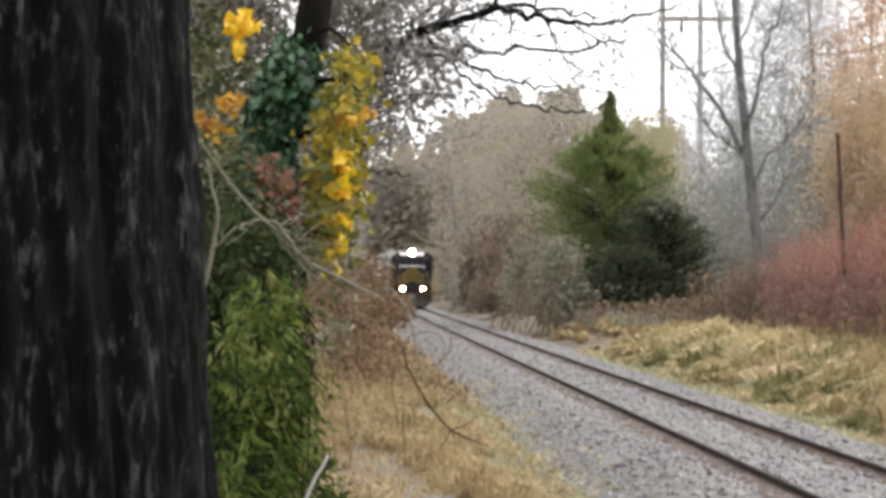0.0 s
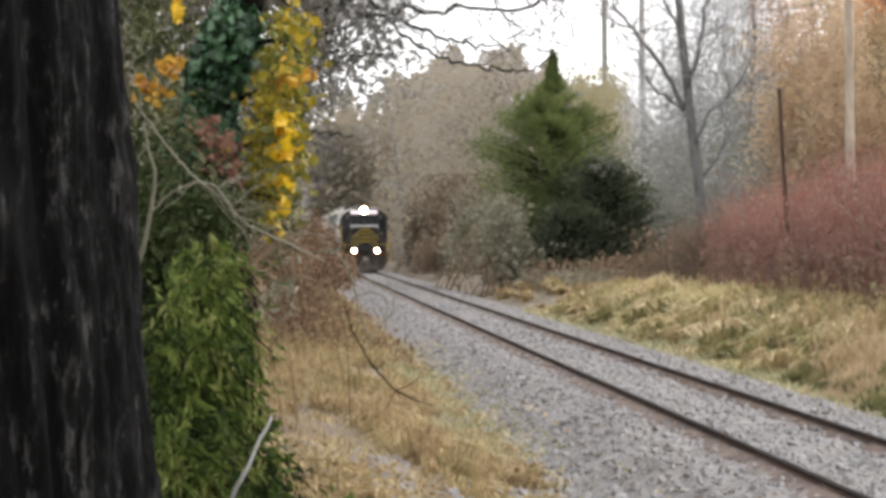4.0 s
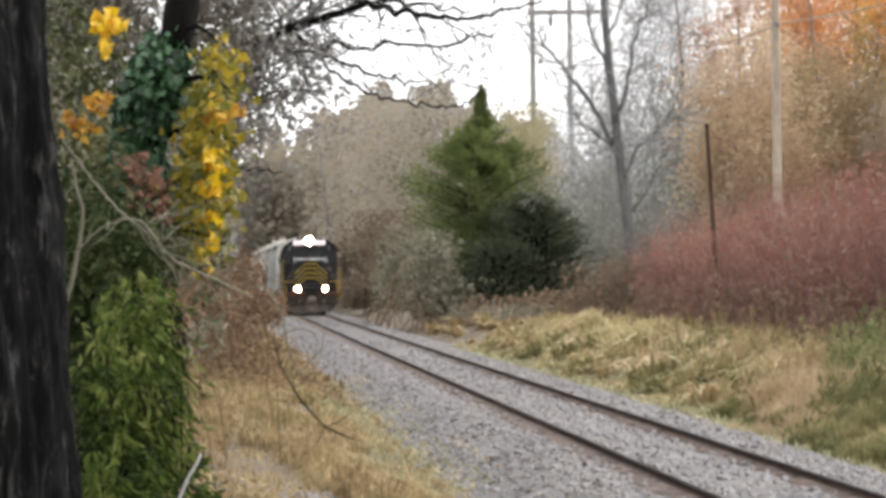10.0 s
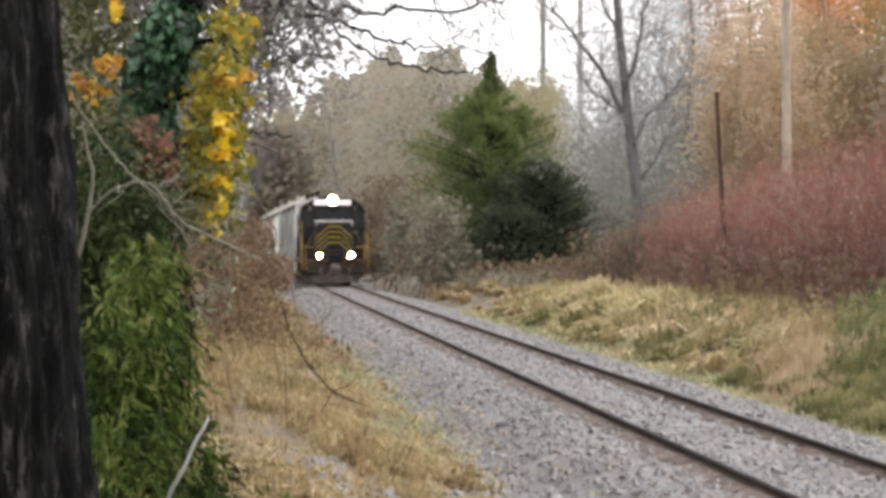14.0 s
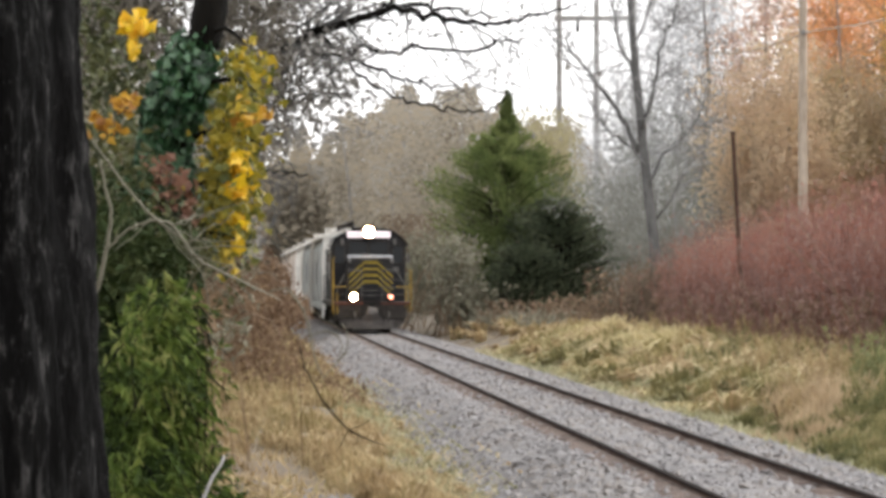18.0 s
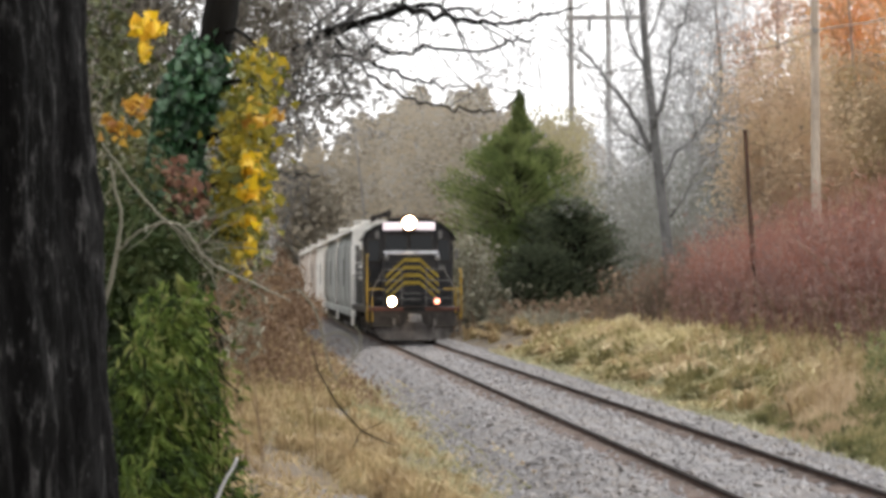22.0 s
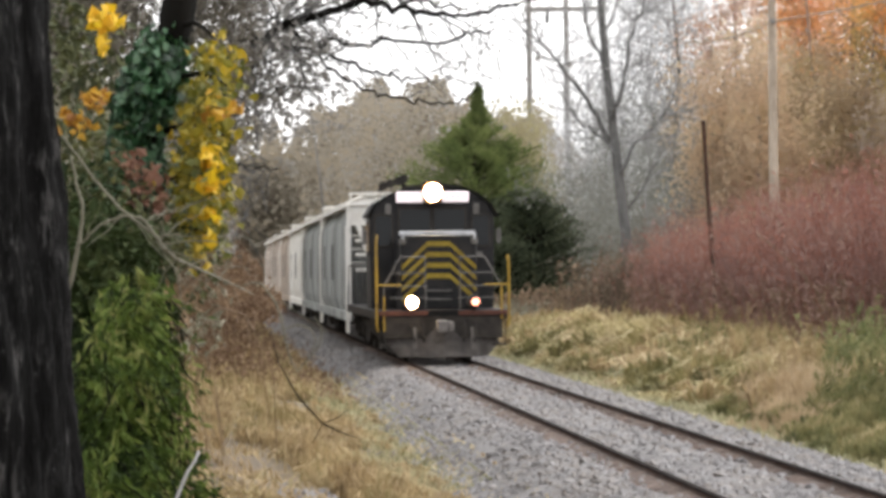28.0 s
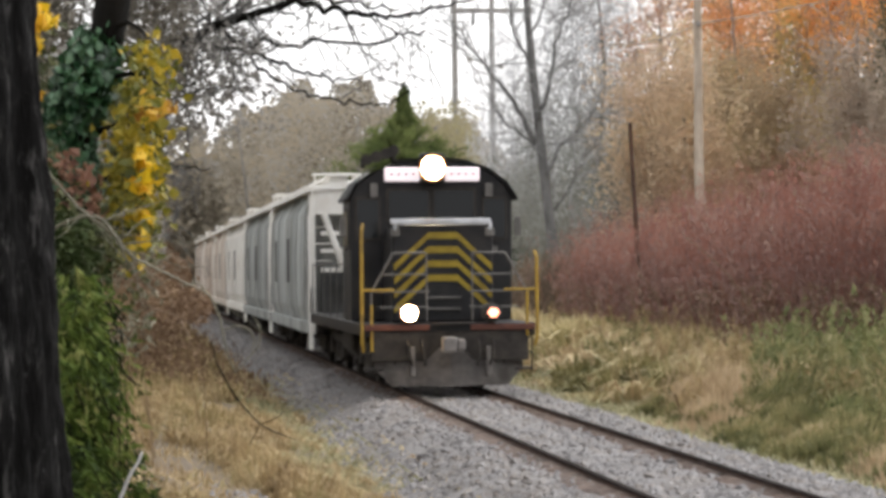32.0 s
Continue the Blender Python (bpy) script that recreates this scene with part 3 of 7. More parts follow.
def build_rust_strip(q0, seed, wide):
    """Dark rust-stained gravel heaped against the foot of a rail, with a ragged edge."""
    r = np.random.default_rng(seed)
    ss = np.concatenate([np.arange(12, 60, 0.12), np.arange(60, 140, 0.5)])
    width = wide + 0.07 * np.sin(ss * 1.9 + seed) * np.sin(ss * 0.7) + r.normal(size=len(ss)) * 0.06
    k = np.array([0.0, 0.35, 0.75, 1.0])
    Q = q0 - 0.02 - width[:, None] * k
    X, Y = at(Q, np.repeat(ss[:, None], 4, 1))
    Z = crown_z(Q) + np.array([0.055, 0.035, 0.014, -0.012]) + r.normal(size=Q.shape) * 0.006
    i = (np.arange(len(ss) - 1)[:, None] * 4 + np.arange(3)[None]).reshape(-1)
    f = np.stack([i, i + 1, i + 5, i + 4], 1)
    tagged(mesh_ob("rail_gravel", np.stack([X, Y, Z], -1).reshape(-1, 3), f, M["rust_gravel"]), "rust-stained gravel heaped against a rail", "gravel", kind="stuff")


build_rust_strip(-0.7525, 1, 0.3)
build_rust_strip(0.7525, 2, 0.19)


# ---- the train ----
def build_locomotive():
    loco = tagged(new("locomotive"), "black diesel locomotive with yellow nose chevrons and lit lamps", "locomotive")
    blk, und = M["black"], M["undergrime"]
    # frame and platform
    part("frame", box(-1.5, 1.5, 0.12, 12.4, 0.98, 1.2, 0.02), blk, loco)
    for x0, x1 in ((-1.49, -0.36), (0.36, 1.49)):
        part("end_sill", box(x0, x1, 0.05, 0.13, 1.08, 1.18, 0.008), M["redsill"], loco, "red-orange painted end sill")
    part("pilot_sheet", box(-1.38, 1.38, 0.1, 0.2, 0.55, 1.06, 0.015), und, loco, "grimy black pilot sheet")
    # plow: two plates meeting in a shallow vee
    bm = bmesh.new()
    rows = [(0.78, 1.32, 0.06), (0.42, 1.3, -0.02), (0.12, 1.02, -0.14)]
    loops = []
    for z, w, y in rows:
        loops.append([bm.verts.new((k * w, y + abs(k) * 0.28, z)) for k in (-1, -0.5, 0, 0.5, 1)])
    for a, b in zip(loops, loops[1:]):
        for i in range(4):
            bm.faces.new((a[i], a[i + 1], b[i + 1], b[i]))
    bmesh.ops.solidify(bm, geom=bm.faces[:], thickness=0.03)
    part("snow_plow", bm, M["plow"], loco, "dusty grey steel plow")
    for x in (-0.66, 0.66):
        bm = bmesh.new()
        add_box(bm, x - 0.03, x + 0.03, -0.04, 0.2, 0.3, 0.8, 0.01)
        part("plow_bracket", bm, M["plow"], loco)
    # coupler
    bm = bmesh.new()
    add_box(bm, -0.12, 0.12, -0.3, 0.15, 0.72, 0.96, 0.04)
    add_box(bm, -0.2, 0.04, -0.52, -0.26, 0.7, 0.98, 0.05)
    add_box(bm, 0.06, 0.2, -0.46, -0.26, 0.74, 0.94, 0.04)
    part("coupler", bm, M["plow"], loco, "worn grey knuckle coupler")
    for x in (-0.75, -0.5, 0.5, 0.75):
        pts = [(x, 0.1, 0.92), (x * 0.98, -0.08, 0.8), (x * 0.95, -0.12, 0.6), (x * 0.9, -0.06, 0.48)]
        part("air_hose", rod(pts, 0.025, 6), und, loco)
    # corner steps
    for sx in (-1, 1):
        bm = bmesh.new()
        for z in (0.38, 0.66, 0.92):
            add_box(bm, sx * 1.2 - 0.26, sx * 1.2 + 0.26, 0.22, 0.85, z, z + 0.03, 0.005)
        add_box(bm, sx * 1.46 - 0.012, sx * 1.46 + 0.012, 0.2, 0.24, 0.36, 1.2)
        add_box(bm, sx * 0.95 - 0.012, sx * 0.95 + 0.012, 0.2, 0.86, 0.36, 1.2)
        part("step_well", bm, und, loco)
        top, low = (2.93, 0.72) if sx < 0 else (2.45, 0.8)
        pts = [(sx * 1.5, 0.16, low), (sx * 1.53, 0.08, low + 0.15), (sx * 1.53, 0.08, top - 0.12), (sx * 1.5, 0.14, top)]
        part("grab_rail", rod(pts, 0.028), M["rail_yellow"], loco, "yellow vertical corner grab rail")
        x = sx * 1.36
        part("step_post", rod([(x, 0.1, 0.72 if sx < 0 else 0.98), (x, 0.1, 1.52 if sx < 0 else 1.74)], 0.024), M["rail_yellow"], loco, "yellow step post")
        part("corner_bar", rod([(sx * 1.5, 0.1, 1.78), (sx * 0.96, 0.1, 1.78)], 0.02), M["rail_yellow"], loco, "dull yellow corner bar")
    for z in (1.42, 1.62):
        part("nose_step", box(-0.3, 0.3, 0.9, 0.985, z, z + 0.035, 0.006), M["grey_rail"], loco, "grey nose step")
    # front railing
    for sx in (-1, 1):
        part("handrail", rod([(sx * 1.38, 0.12, 1.2), (sx * 1.36, 0.12, 1.75), (sx * 0.98, 0.12, 2.42), (sx * 0.4, 0.12, 2.42)], 0.018), M["grey_rail"], loco, "grey end handrail")
        part("handrail", rod([(sx * 1.36, 0.12, 1.75), (sx * 0.35, 0.12, 1.75)], 0.014), M["grey_rail"], loco, "grey end handrail")
        part("handrail", rod([(sx * 1.22, 0.12, 1.48), (sx * 0.35, 0.12, 1.48)], 0.014), M["grey_rail"], loco, "grey end handrail")
        part("handrail", rod([(sx * 0.4, 0.12, 1.2), (sx * 0.4, 0.12, 2.42)], 0.014), M["grey_rail"], loco, "grey end handrail")
        part("handrail", rod([(sx * 1.2, 0.12, 2.05), (sx * 0.4, 0.12, 2.05)], 0.014), M["grey_rail"], loco, "grey end handrail")
        pts = [(sx * 1.47, 4.2, 2.25), (sx * 1.47, 12.1, 2.25)]
        part("side_handrail", rod(pts, 0.014), M["grey_rail"], loco)
        for y in np.arange(4.3, 12.2, 1.55):
            part("stanchion", rod([(sx * 1.47, y, 1.2), (sx * 1.47, y, 2.25)], 0.012, 6), M["grey_rail"], loco)
    part("drop_plate", box(-0.34, 0.34, -0.05, 0.12, 1.18, 1.21, 0.006), und, loco)
    # nose with rounded corners
    prof = [(-0.9, 1.2), (0.9, 1.2), (0.9, 2.72), (0.84, 2.86), (0.7, 2.93), (-0.7, 2.93), (-0.84, 2.86), (-0.9, 2.72)]
    part("nose", prism(prof, 1.0, 2.62, 0.04), blk, loco)
    part("nose_door", box(0.3, 0.82, 0.982, 1.0, 1.3, 2.5, 0.006), blk, loco)
    for x in (-0.93, 0.76):
        part("nose_rail_bracket", rod([(x + 0.08, 1.0, 2.8), (x + 0.08, 0.93, 2.86), (x + 0.08, 0.93, 2.96)], 0.03), M["pale_bar"], loco)
        part("marker_lamp", box(x, x + 0.16, 0.93, 1.0, 2.72, 2.86, 0.02), M["grey_rail"], loco, "small pale marker lamp")
    part("nose_top_rail", box(-0.93, 0.85, 0.9, 0.98, 2.93, 3.03, 0.015), M["pale_bar"], loco, "bar over the nose coloured pale for reflected sky")
    # chevrons, a hand proud of the nose
    for i, z in enumerate((2.79, 2.54, 2.29, 2.04)):
        th = 0.115
        bm = bmesh.new()
        drop = 0.56
        pts = [(-0.87, z - drop), (-0.26, z), (0.26, z), (0.87, z - drop)]
        up = [bm.verts.new((x, 0.972, zz)) for x, zz in pts]
        lo = [bm.verts.new((x, 0.972, zz - th)) for x, zz in pts]
        for k in range(3):
            bm.faces.new((up[k], up[k + 1], lo[k + 1], lo[k]))
        bmesh.ops.solidify(bm, geom=bm.faces[:], thickness=0.008)
        part("chevron", bm, M["chevron"], loco, "yellow chevron stripe")
    # cab
    prof = [(-1.48, 1.2), (1.48, 1.2), (1.5, 3.44), (1.36, 3.72), (1.02, 3.96), (0.6, 4.1), (0, 4.14), (-0.6, 4.1), (-1.02, 3.96), (-1.36, 3.72), (-1.5, 3.44)]
    part("cab", prism(prof, 2.6, 4.0, 0.03), blk, loco)
    arc = [(-1.6, 3.42), (-1.4, 3.74), (-1.05, 4.0), (-0.62, 4.15), (0, 4.2), (0.62, 4.15), (1.05, 4.0), (1.4, 3.74), (1.6, 3.42)]
    bm = bmesh.new()
    a = [bm.verts.new((x, 2.45, z)) for x, z in arc]
    b = [bm.verts.new((x, 4.05, z)) for x, z in arc]
    for i in range(len(a) - 1):
        bm.faces.new((a[i], a[i + 1], b[i + 1], b[i]))
    bmesh.ops.solidify(bm, geom=bm.faces[:], thickness=0.05)
    part("cab_roof", bm, blk, loco, "arched black cab roof")
    for x0, x1, z0, z1 in ((-0.78, -0.06, 3.06, 3.58), (0.06, 0.78, 3.06, 3.58), (-1.36, -0.98, 2.72, 3.42), (0.98, 1.36, 2.72, 3.42)):
        fr = part("cab_window", box(x0 - 0.05, x1 + 0.05, 2.575, 2.6, z0 - 0.05, z1 + 0.05, 0.008), und, loco, "black rubber-framed cab window")
        part("pane", box(x0, x1, 2.565, 2.574, z0, z1), M["glass"], fr)
    for sx in (-1, 1):
        x = sx * 1.49
        fr = part("side_window", box(min(x, x + sx * 0.02), max(x, x + sx * 0.02), 2.75, 3.85, 2.5, 3.3, 0.006), und, loco)
        part("pane", box(min(x + sx * 0.02, x + sx * 0.03), max(x + sx * 0.02, x + sx * 0.03), 2.82, 3.78, 2.58, 3.22), M["glass"], fr)
        part("sunshade", box(x if sx > 0 else x - 0.1, x + 0.1 if sx > 0 else x, 2.75, 3.9, 3.4, 3.43, 0.005), blk, loco)
        part("mirror", box(sx * 1.62 - 0.06, sx * 1.62 + 0.06, 2.7, 2.74, 2.75, 3.1, 0.01), M["grey_rail"], loco)
    part("marker_plate", box(1.02, 1.22, 2.55, 2.575, 2.42, 2.56, 0.01), M["grey_rail"], loco, "small pale plate")
    # number boards beside the headlamp
    for x0, x1 in ((-0.87, -0.23), (0.23, 0.87)):
        nb = part("number_board", box(x0, x1, 2.36, 2.56, 3.745, 4.0, 0.03), M["board"], loco, "lit white number board")
        n = 4
        for i in range(n):
            cx = x0 + 0.12 + i * (x1 - x0 - 0.24) / (n - 1)
            part("digit_bar", box(cx - 0.025, cx + 0.025, 2.352, 2.359, 3.85, 3.9, 0.0), M["ink"], nb)
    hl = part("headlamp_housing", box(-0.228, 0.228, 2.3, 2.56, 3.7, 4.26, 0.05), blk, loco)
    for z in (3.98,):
        # amber ring round the headlamp stands in for its glare
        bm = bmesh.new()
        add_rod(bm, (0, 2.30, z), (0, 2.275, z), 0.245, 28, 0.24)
        part("lamp_glare_ring", bm, M["lamp_glare_ring"], hl, "amber glowing ring imitating the headlamp's glare")
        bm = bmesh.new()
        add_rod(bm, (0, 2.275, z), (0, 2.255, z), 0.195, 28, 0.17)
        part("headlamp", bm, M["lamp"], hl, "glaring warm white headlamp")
    # horn, bell box and stack on the roof
    horn = part("horn_bracket", rod([(-1.22, 3.1, 4.02), (-1.18, 3.1, 4.12), (-0.66, 3.1, 4.3), (-0.62, 3.1, 4.1)], 0.05, 8), und, loco, "black air horn on the cab roof")
    for k, x in enumerate((-1.16, -0.98, -0.8, -0.66)):
        bm = bmesh.new()
        z = 4.16 + k * 0.055
        add_rod(bm, (x, 3.5, z), (x, 2.8, z), 0.06, 12, 0.11)
        part("trumpet", bm, und, horn)
    for sx in (-1, 1):
        part("corner_plate", box(sx * 1.06 - 0.07, sx * 1.06 + 0.07, 2.5, 2.56, 3.46, 3.72, 0.015), M["grey_rail"], loco, "small pale grey plate")
    part("roof_unit", box(-0.5, 0.5, 4.6, 6.0, 3.9, 4.2, 0.05), und, loco)
    # long hood
    prof = [(-0.85, 1.2), (0.85, 1.2), (0.85, 3.66), (0.68, 3.9), (-0.68, 3.9), (-0.85, 3.66)]
    part("long_hood", prism(prof, 4.0, 11.4, 0.03), blk, loco)
    for sx in (-1, 1):
        for i in range(8):
            y = 4.3 + i * 0.86
            part("hood_door", box(min(sx * 0.85, sx * 0.872), max(sx * 0.85, sx * 0.872), y, y + 0.78, 1.5, 3.3, 0.008), blk, loco)
    for i in range(3):
        bm = bmesh.new()
        add_rod(bm, (0, 6.9 + i * 1.6, 3.9), (0, 6.9 + i * 1.6, 4.03), 0.6, 20)
        part("roof_fan", bm, und, loco)
    part("fuel_tank", prism([(-1.2, 0.98), (1.2, 0.98), (1.2, 0.6), (0.9, 0.3), (-0.9, 0.3), (-1.2, 0.6)], 5.6, 7.7, 0.03), und, loco)
    # trucks
    for yc in (3.2, 9.9):
        tr = part("truck", box(-0.5, 0.5, yc - 0.25, yc + 0.25, 0.45, 0.95, 0.03), und, loco)
        for sx in (-1, 1):
            bm = bmesh.new()
            add_box(bm, sx * 1.02 - 0.07, sx * 1.02 + 0.07, yc - 1.9, yc + 1.9, 0.62, 0.8, 0.03)
            for y in (yc - 1.37, yc + 1.37):
                add_box(bm, sx * 1.04 - 0.1, sx * 1.04 + 0.1, y - 0.16, y + 0.16, 0.34, 0.72, 0.03)
            for k in (-0.25, 0, 0.25):
                add_rod(bm, (sx * 1.04, yc + k, 0.3), (sx * 1.04, yc + k, 0.62), 0.09, 10)
            add_box(bm, sx * 1.03 - 0.08, sx * 1.03 + 0.08, yc - 0.6, yc + 0.6, 0.22, 0.32, 0.03)
            part("side_frame", bm, und, tr)
        for y in (yc - 1.37, yc + 1.37):
            wheelset(loco, y, 0.508)
    # ditch lamps: cans on the platform edge; heads swing away in turn to imitate blinking
    for sx in (-1, 1):
        can = part("ditch_lamp_can", rod([(sx * 0.727, 0.27, 1.38), (sx * 0.727, -0.005, 1.38)], 0.168, 20), und, loco)
        part("lamp_foot", box(sx * 0.727 - 0.05, sx * 0.727 + 0.05, 0.08, 0.2, 1.18, 1.28, 0.01), und, can)
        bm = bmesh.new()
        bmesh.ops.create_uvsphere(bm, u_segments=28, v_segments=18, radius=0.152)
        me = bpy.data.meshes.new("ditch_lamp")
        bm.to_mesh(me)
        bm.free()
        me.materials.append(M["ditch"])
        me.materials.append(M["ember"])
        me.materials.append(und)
        me.materials.append(M["lamp_glare_ring"])
        # an amber band round the bright cap imitates glare
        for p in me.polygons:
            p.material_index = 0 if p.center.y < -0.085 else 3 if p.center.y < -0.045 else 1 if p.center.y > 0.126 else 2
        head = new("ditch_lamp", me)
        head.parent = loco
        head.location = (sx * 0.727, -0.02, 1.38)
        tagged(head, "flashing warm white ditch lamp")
    return loco


def wheelset(parent, y, radius):
    bm = bmesh.new()
    add_rod(bm, (-0.95, 0, 0), (0.95, 0, 0), 0.08, 10)
    for sx in (-1, 1):
        add_rod(bm, (sx * 0.69, 0, 0), (sx * 0.72, 0, 0), radius + 0.025, 28)
        add_rod(bm, (sx * 0.72, 0, 0), (sx * 0.82, 0, 0), radius, 28)
        for k in range(6):
            a = k * math.pi / 3
            add_box(bm, sx * 0.835 - 0.012, sx * 0.835 + 0.012, 0.28 * math.cos(a) - 0.05, 0.28 * math.cos(a) + 0.05, 0.28 * math.sin(a) - 0.05, 0.28 * math.sin(a) + 0.05)
    ob = part("wheelset", bm, M["undergrime"], parent)
    ob.location = (0, y, radius)
    return ob


def build_hopper(g, label):
    """A covered hopper; its near end at y 0, about 15 m long over its couplers."""
    car = tagged(new("hopper_car"), label, "freight car", "cars of the train")
    w, und = M["hopper_white"], M["undergrime"]
    L = 14.9
    side = [(-1.38, 0.95), (-1.48, 1.3), (-1.5, 2.4), (-1.46, 3.45), (-1.22, 3.98)]
    prof = [(x + 0.12, z) for x, z in side] + [(-x - 0.12, z) for x, z in side[::-1]]
    # hold with sloped ends
    bm = bmesh.new()
    lo0, lo1 = 1.5, L - 1.5
    secs = []
    for f in (0, 1):
        sec = []
        for x, z in prof:
            k = (z - 0.95) / 3.03
            y = (2.6 - 1.9 * k) if f == 0 else (L - 2.6 + 1.9 * k)
            sec.append(bm.verts.new((x, y, z)))
        secs.append(sec)
    n = len(prof)
    bm.faces.new(secs[0])
    bm.faces.new(secs[1][::-1])
    for i in range(n):
        bm.faces.new((secs[0][i], secs[1][i], secs[1][(i + 1) % n], secs[0][(i + 1) % n]))
    bmesh.ops.bevel(bm, geom=bm.edges[:], offset=0.03, segments=2, affect="EDGES")
    part("hold", bm, g, car)
    # side sheets reaching nearly to the ends
    for sx in (-1, 1):
        pts = [(sx * abs(x), z) for x, z in side]
        part("side_sheet", prism(pts + [(x - sx * 0.05, z) for x, z in pts[::-1]], 1.05, L - 1.05), g, car)
        part("corner_panel", box(sx * 1.4 - 0.03, sx * 1.4 + 0.03, 0, 0.72, 3.3, 3.98, 0.01), w, car, "cream upper corner panel")
        part("lower_corner_panel", box(sx * 1.44 - 0.03, sx * 1.44 + 0.03, 0, 0.72, 0.98, 1.75, 0.01), g, car)
        part("corner_post", box(sx * 1.45 - 0.05, sx * 1.45 + 0.05, 0, 0.12, 0.72, 3.4, 0.015), w, car, "cream corner post")
        part("stirrup_step", box(sx * 1.43 - 0.05, sx * 1.43 + 0.05, 0.03, 0.3, 0.36, 0.72, 0.015), w, car, "cream stirrup step")
        part("side_sill", box(sx * 1.47 - 0.06, sx * 1.47 + 0.06, 0.02, L - 0.02, 0.72, 0.98, 0.02), g, car)
        part("top_rail", box(sx * 1.5 - 0.04, sx * 1.5 + 0.04, 0.02, L - 0.02, 3.9, 4.05, 0.01), w, car)
        for y in (1.12, 4.0, L / 2, L - 4.0, L - 1.12):
            bm = bmesh.new()
            for (xa, za), (xb, zb) in zip(pts, pts[1:]):
                add_rod(bm, (xa + sx * 0.02, y, za), (xb + sx * 0.015, y, zb), 0.028, 8)
            part("side_rib", bm, g, car)
        # flat dark plates stand in for the dark gaps in the side
        for y in (6.4, 11.3):
            x = sx * 1.503
            part("slot_plate", box(min(x, x + sx * 0.006), max(x, x + sx * 0.006), y, y + 1.0, 1.85, 2.95), M["dark_gap"], car, "flat dark plate for a gap in the side")
    part("roof", prism([(-1.5, 3.97), (1.5, 3.97), (1.5, 4.02), (0.6, 4.15), (-0.6, 4.15), (-1.5, 4.02)], 0.1, L - 0.1, 0.01), w, car, "cream roof sheet")
    for i in range(6):
        y = 1.5 + i * (L - 3.0) / 5
        part("hatch", box(-0.32, 0.32, y - 0.45, y + 0.45, 4.17, 4.3, 0.03), w, car)
    for sx in (-1, 1):
        bm = bmesh.new()
        add_box(bm, sx * 0.75 - 0.22, sx * 0.75 + 0.22, 0.15, L - 0.15, 4.28, 4.32, 0.005)
        for i in range(8):
            y = 0.5 + i * (L - 1) / 7
            add_box(bm, sx * 0.75 - 0.2, sx * 0.75 + 0.2, y - 0.02, y + 0.02, 4.1, 4.28)
        part("roof_walk", bm, w, car, "pale grating roof walk")
    # end frames
    for y, out in ((0.25, -1), (L - 0.25, 1)):
        part("end_platform", box(-1.44, 1.44, min(y, y - out * 1.6), max(y, y - out * 1.6), 0.86, 0.96, 0.01), und, car)
        part("end_header", box(-1.4, 1.4, y - 0.05, y + 0.05, 3.4, 3.99, 0.02), w, car, "cream end header")
        for x in (-1.38, -0.6, 0.6, 1.38):
            part("end_post", box(x - 0.06, x + 0.06, y - 0.06, y + 0.06, 0.7, 4.02, 0.015), w, car, "cream end post")
        for z in (2.15, 2.58, 2.98):
            part("end_rail", box(-1.2, 1.2, y - 0.03, y + 0.03, z - 0.05, z + 0.05, 0.01), w, car)
        for sx in (-1, 1):
            part("end_brace", rod([(sx * 0.68, y + out * 0.02, 2.2), (sx * 1.12, y + out * 0.02, 3.42)], 0.075, 6), w, car, "cream diagonal brace")
            for k in range(3):
                z = 2.36 + k * 0.38
                part("ladder_rung", rod([(sx * 0.95, y + out * 0.06, z), (sx * 1.34, y + out * 0.06, z)], 0.014, 6), w, car)
        bm = bmesh.new()
        add_box(bm, -1.35, 1.35, min(y, y - out * 0.5), max(y, y - out * 0.5), 4.3, 4.34, 0.005)
        for x in (-1.3, -0.4, 0.4, 1.3):
            add_box(bm, x - 0.025, x + 0.025, y - out * 0.25 - 0.025, y - out * 0.25 + 0.025, 4.02, 4.3)
        part("end_walk", bm, w, car, "pale crosswise roof walk")
        # its dark colour stands in for the shadowed inside of the end
        part("slope_sheet", box(-1.12, 1.12, min(y - out * 0.9, y - out * 0.94), max(y - out * 0.9, y - out * 0.94), 1.0, 2.2, 0.0), M["dark_gap"], car)
        bm = bmesh.new()
        add_box(bm, -0.12, 0.12, min(y, y + out * 0.45), max(y, y + out * 0.45), 0.68, 0.92, 0.03)
        part("coupler", bm, und, car)
        bm = bmesh.new()
        add_rod(bm, (0.5, y + out * 0.12, 1.9), (0.5, y + out * 0.16, 1.9), 0.28, 18)
        part("brake_wheel", bm, und, car)
    # chutes below
    for i in range(2):
        y = 4.9 + i * 5.1
        bm = bmesh.new()
        top = [bm.verts.new((sx * 1.15, y + sy * 1.3, 0.95)) for sx, sy in ((-1, -1), (1, -1), (1, 1), (-1, 1))]
        bot = [bm.verts.new((sx * 0.5, y + sy * 0.35, 0.32)) for sx, sy in ((-1, -1), (1, -1), (1, 1), (-1, 1))]
        bm.faces.new(bot[::-1])
        for k in range(4):
            bm.faces.new((top[k], bot[k], bot[(k + 1) % 4], top[(k + 1) % 4]))
        part("chute", bm, und, car)
    for yc in (1.75, L - 1.75):
        tr = part("truck", box(-1.0, 1.0, yc - 0.18, yc + 0.18, 0.4, 0.7, 0.03), und, car)
        for sx in (-1, 1):
            bm = bmesh.new()
            add_box(bm, sx * 1.0 - 0.06, sx * 1.0 + 0.06, yc - 1.1, yc + 1.1, 0.55, 0.68, 0.02)
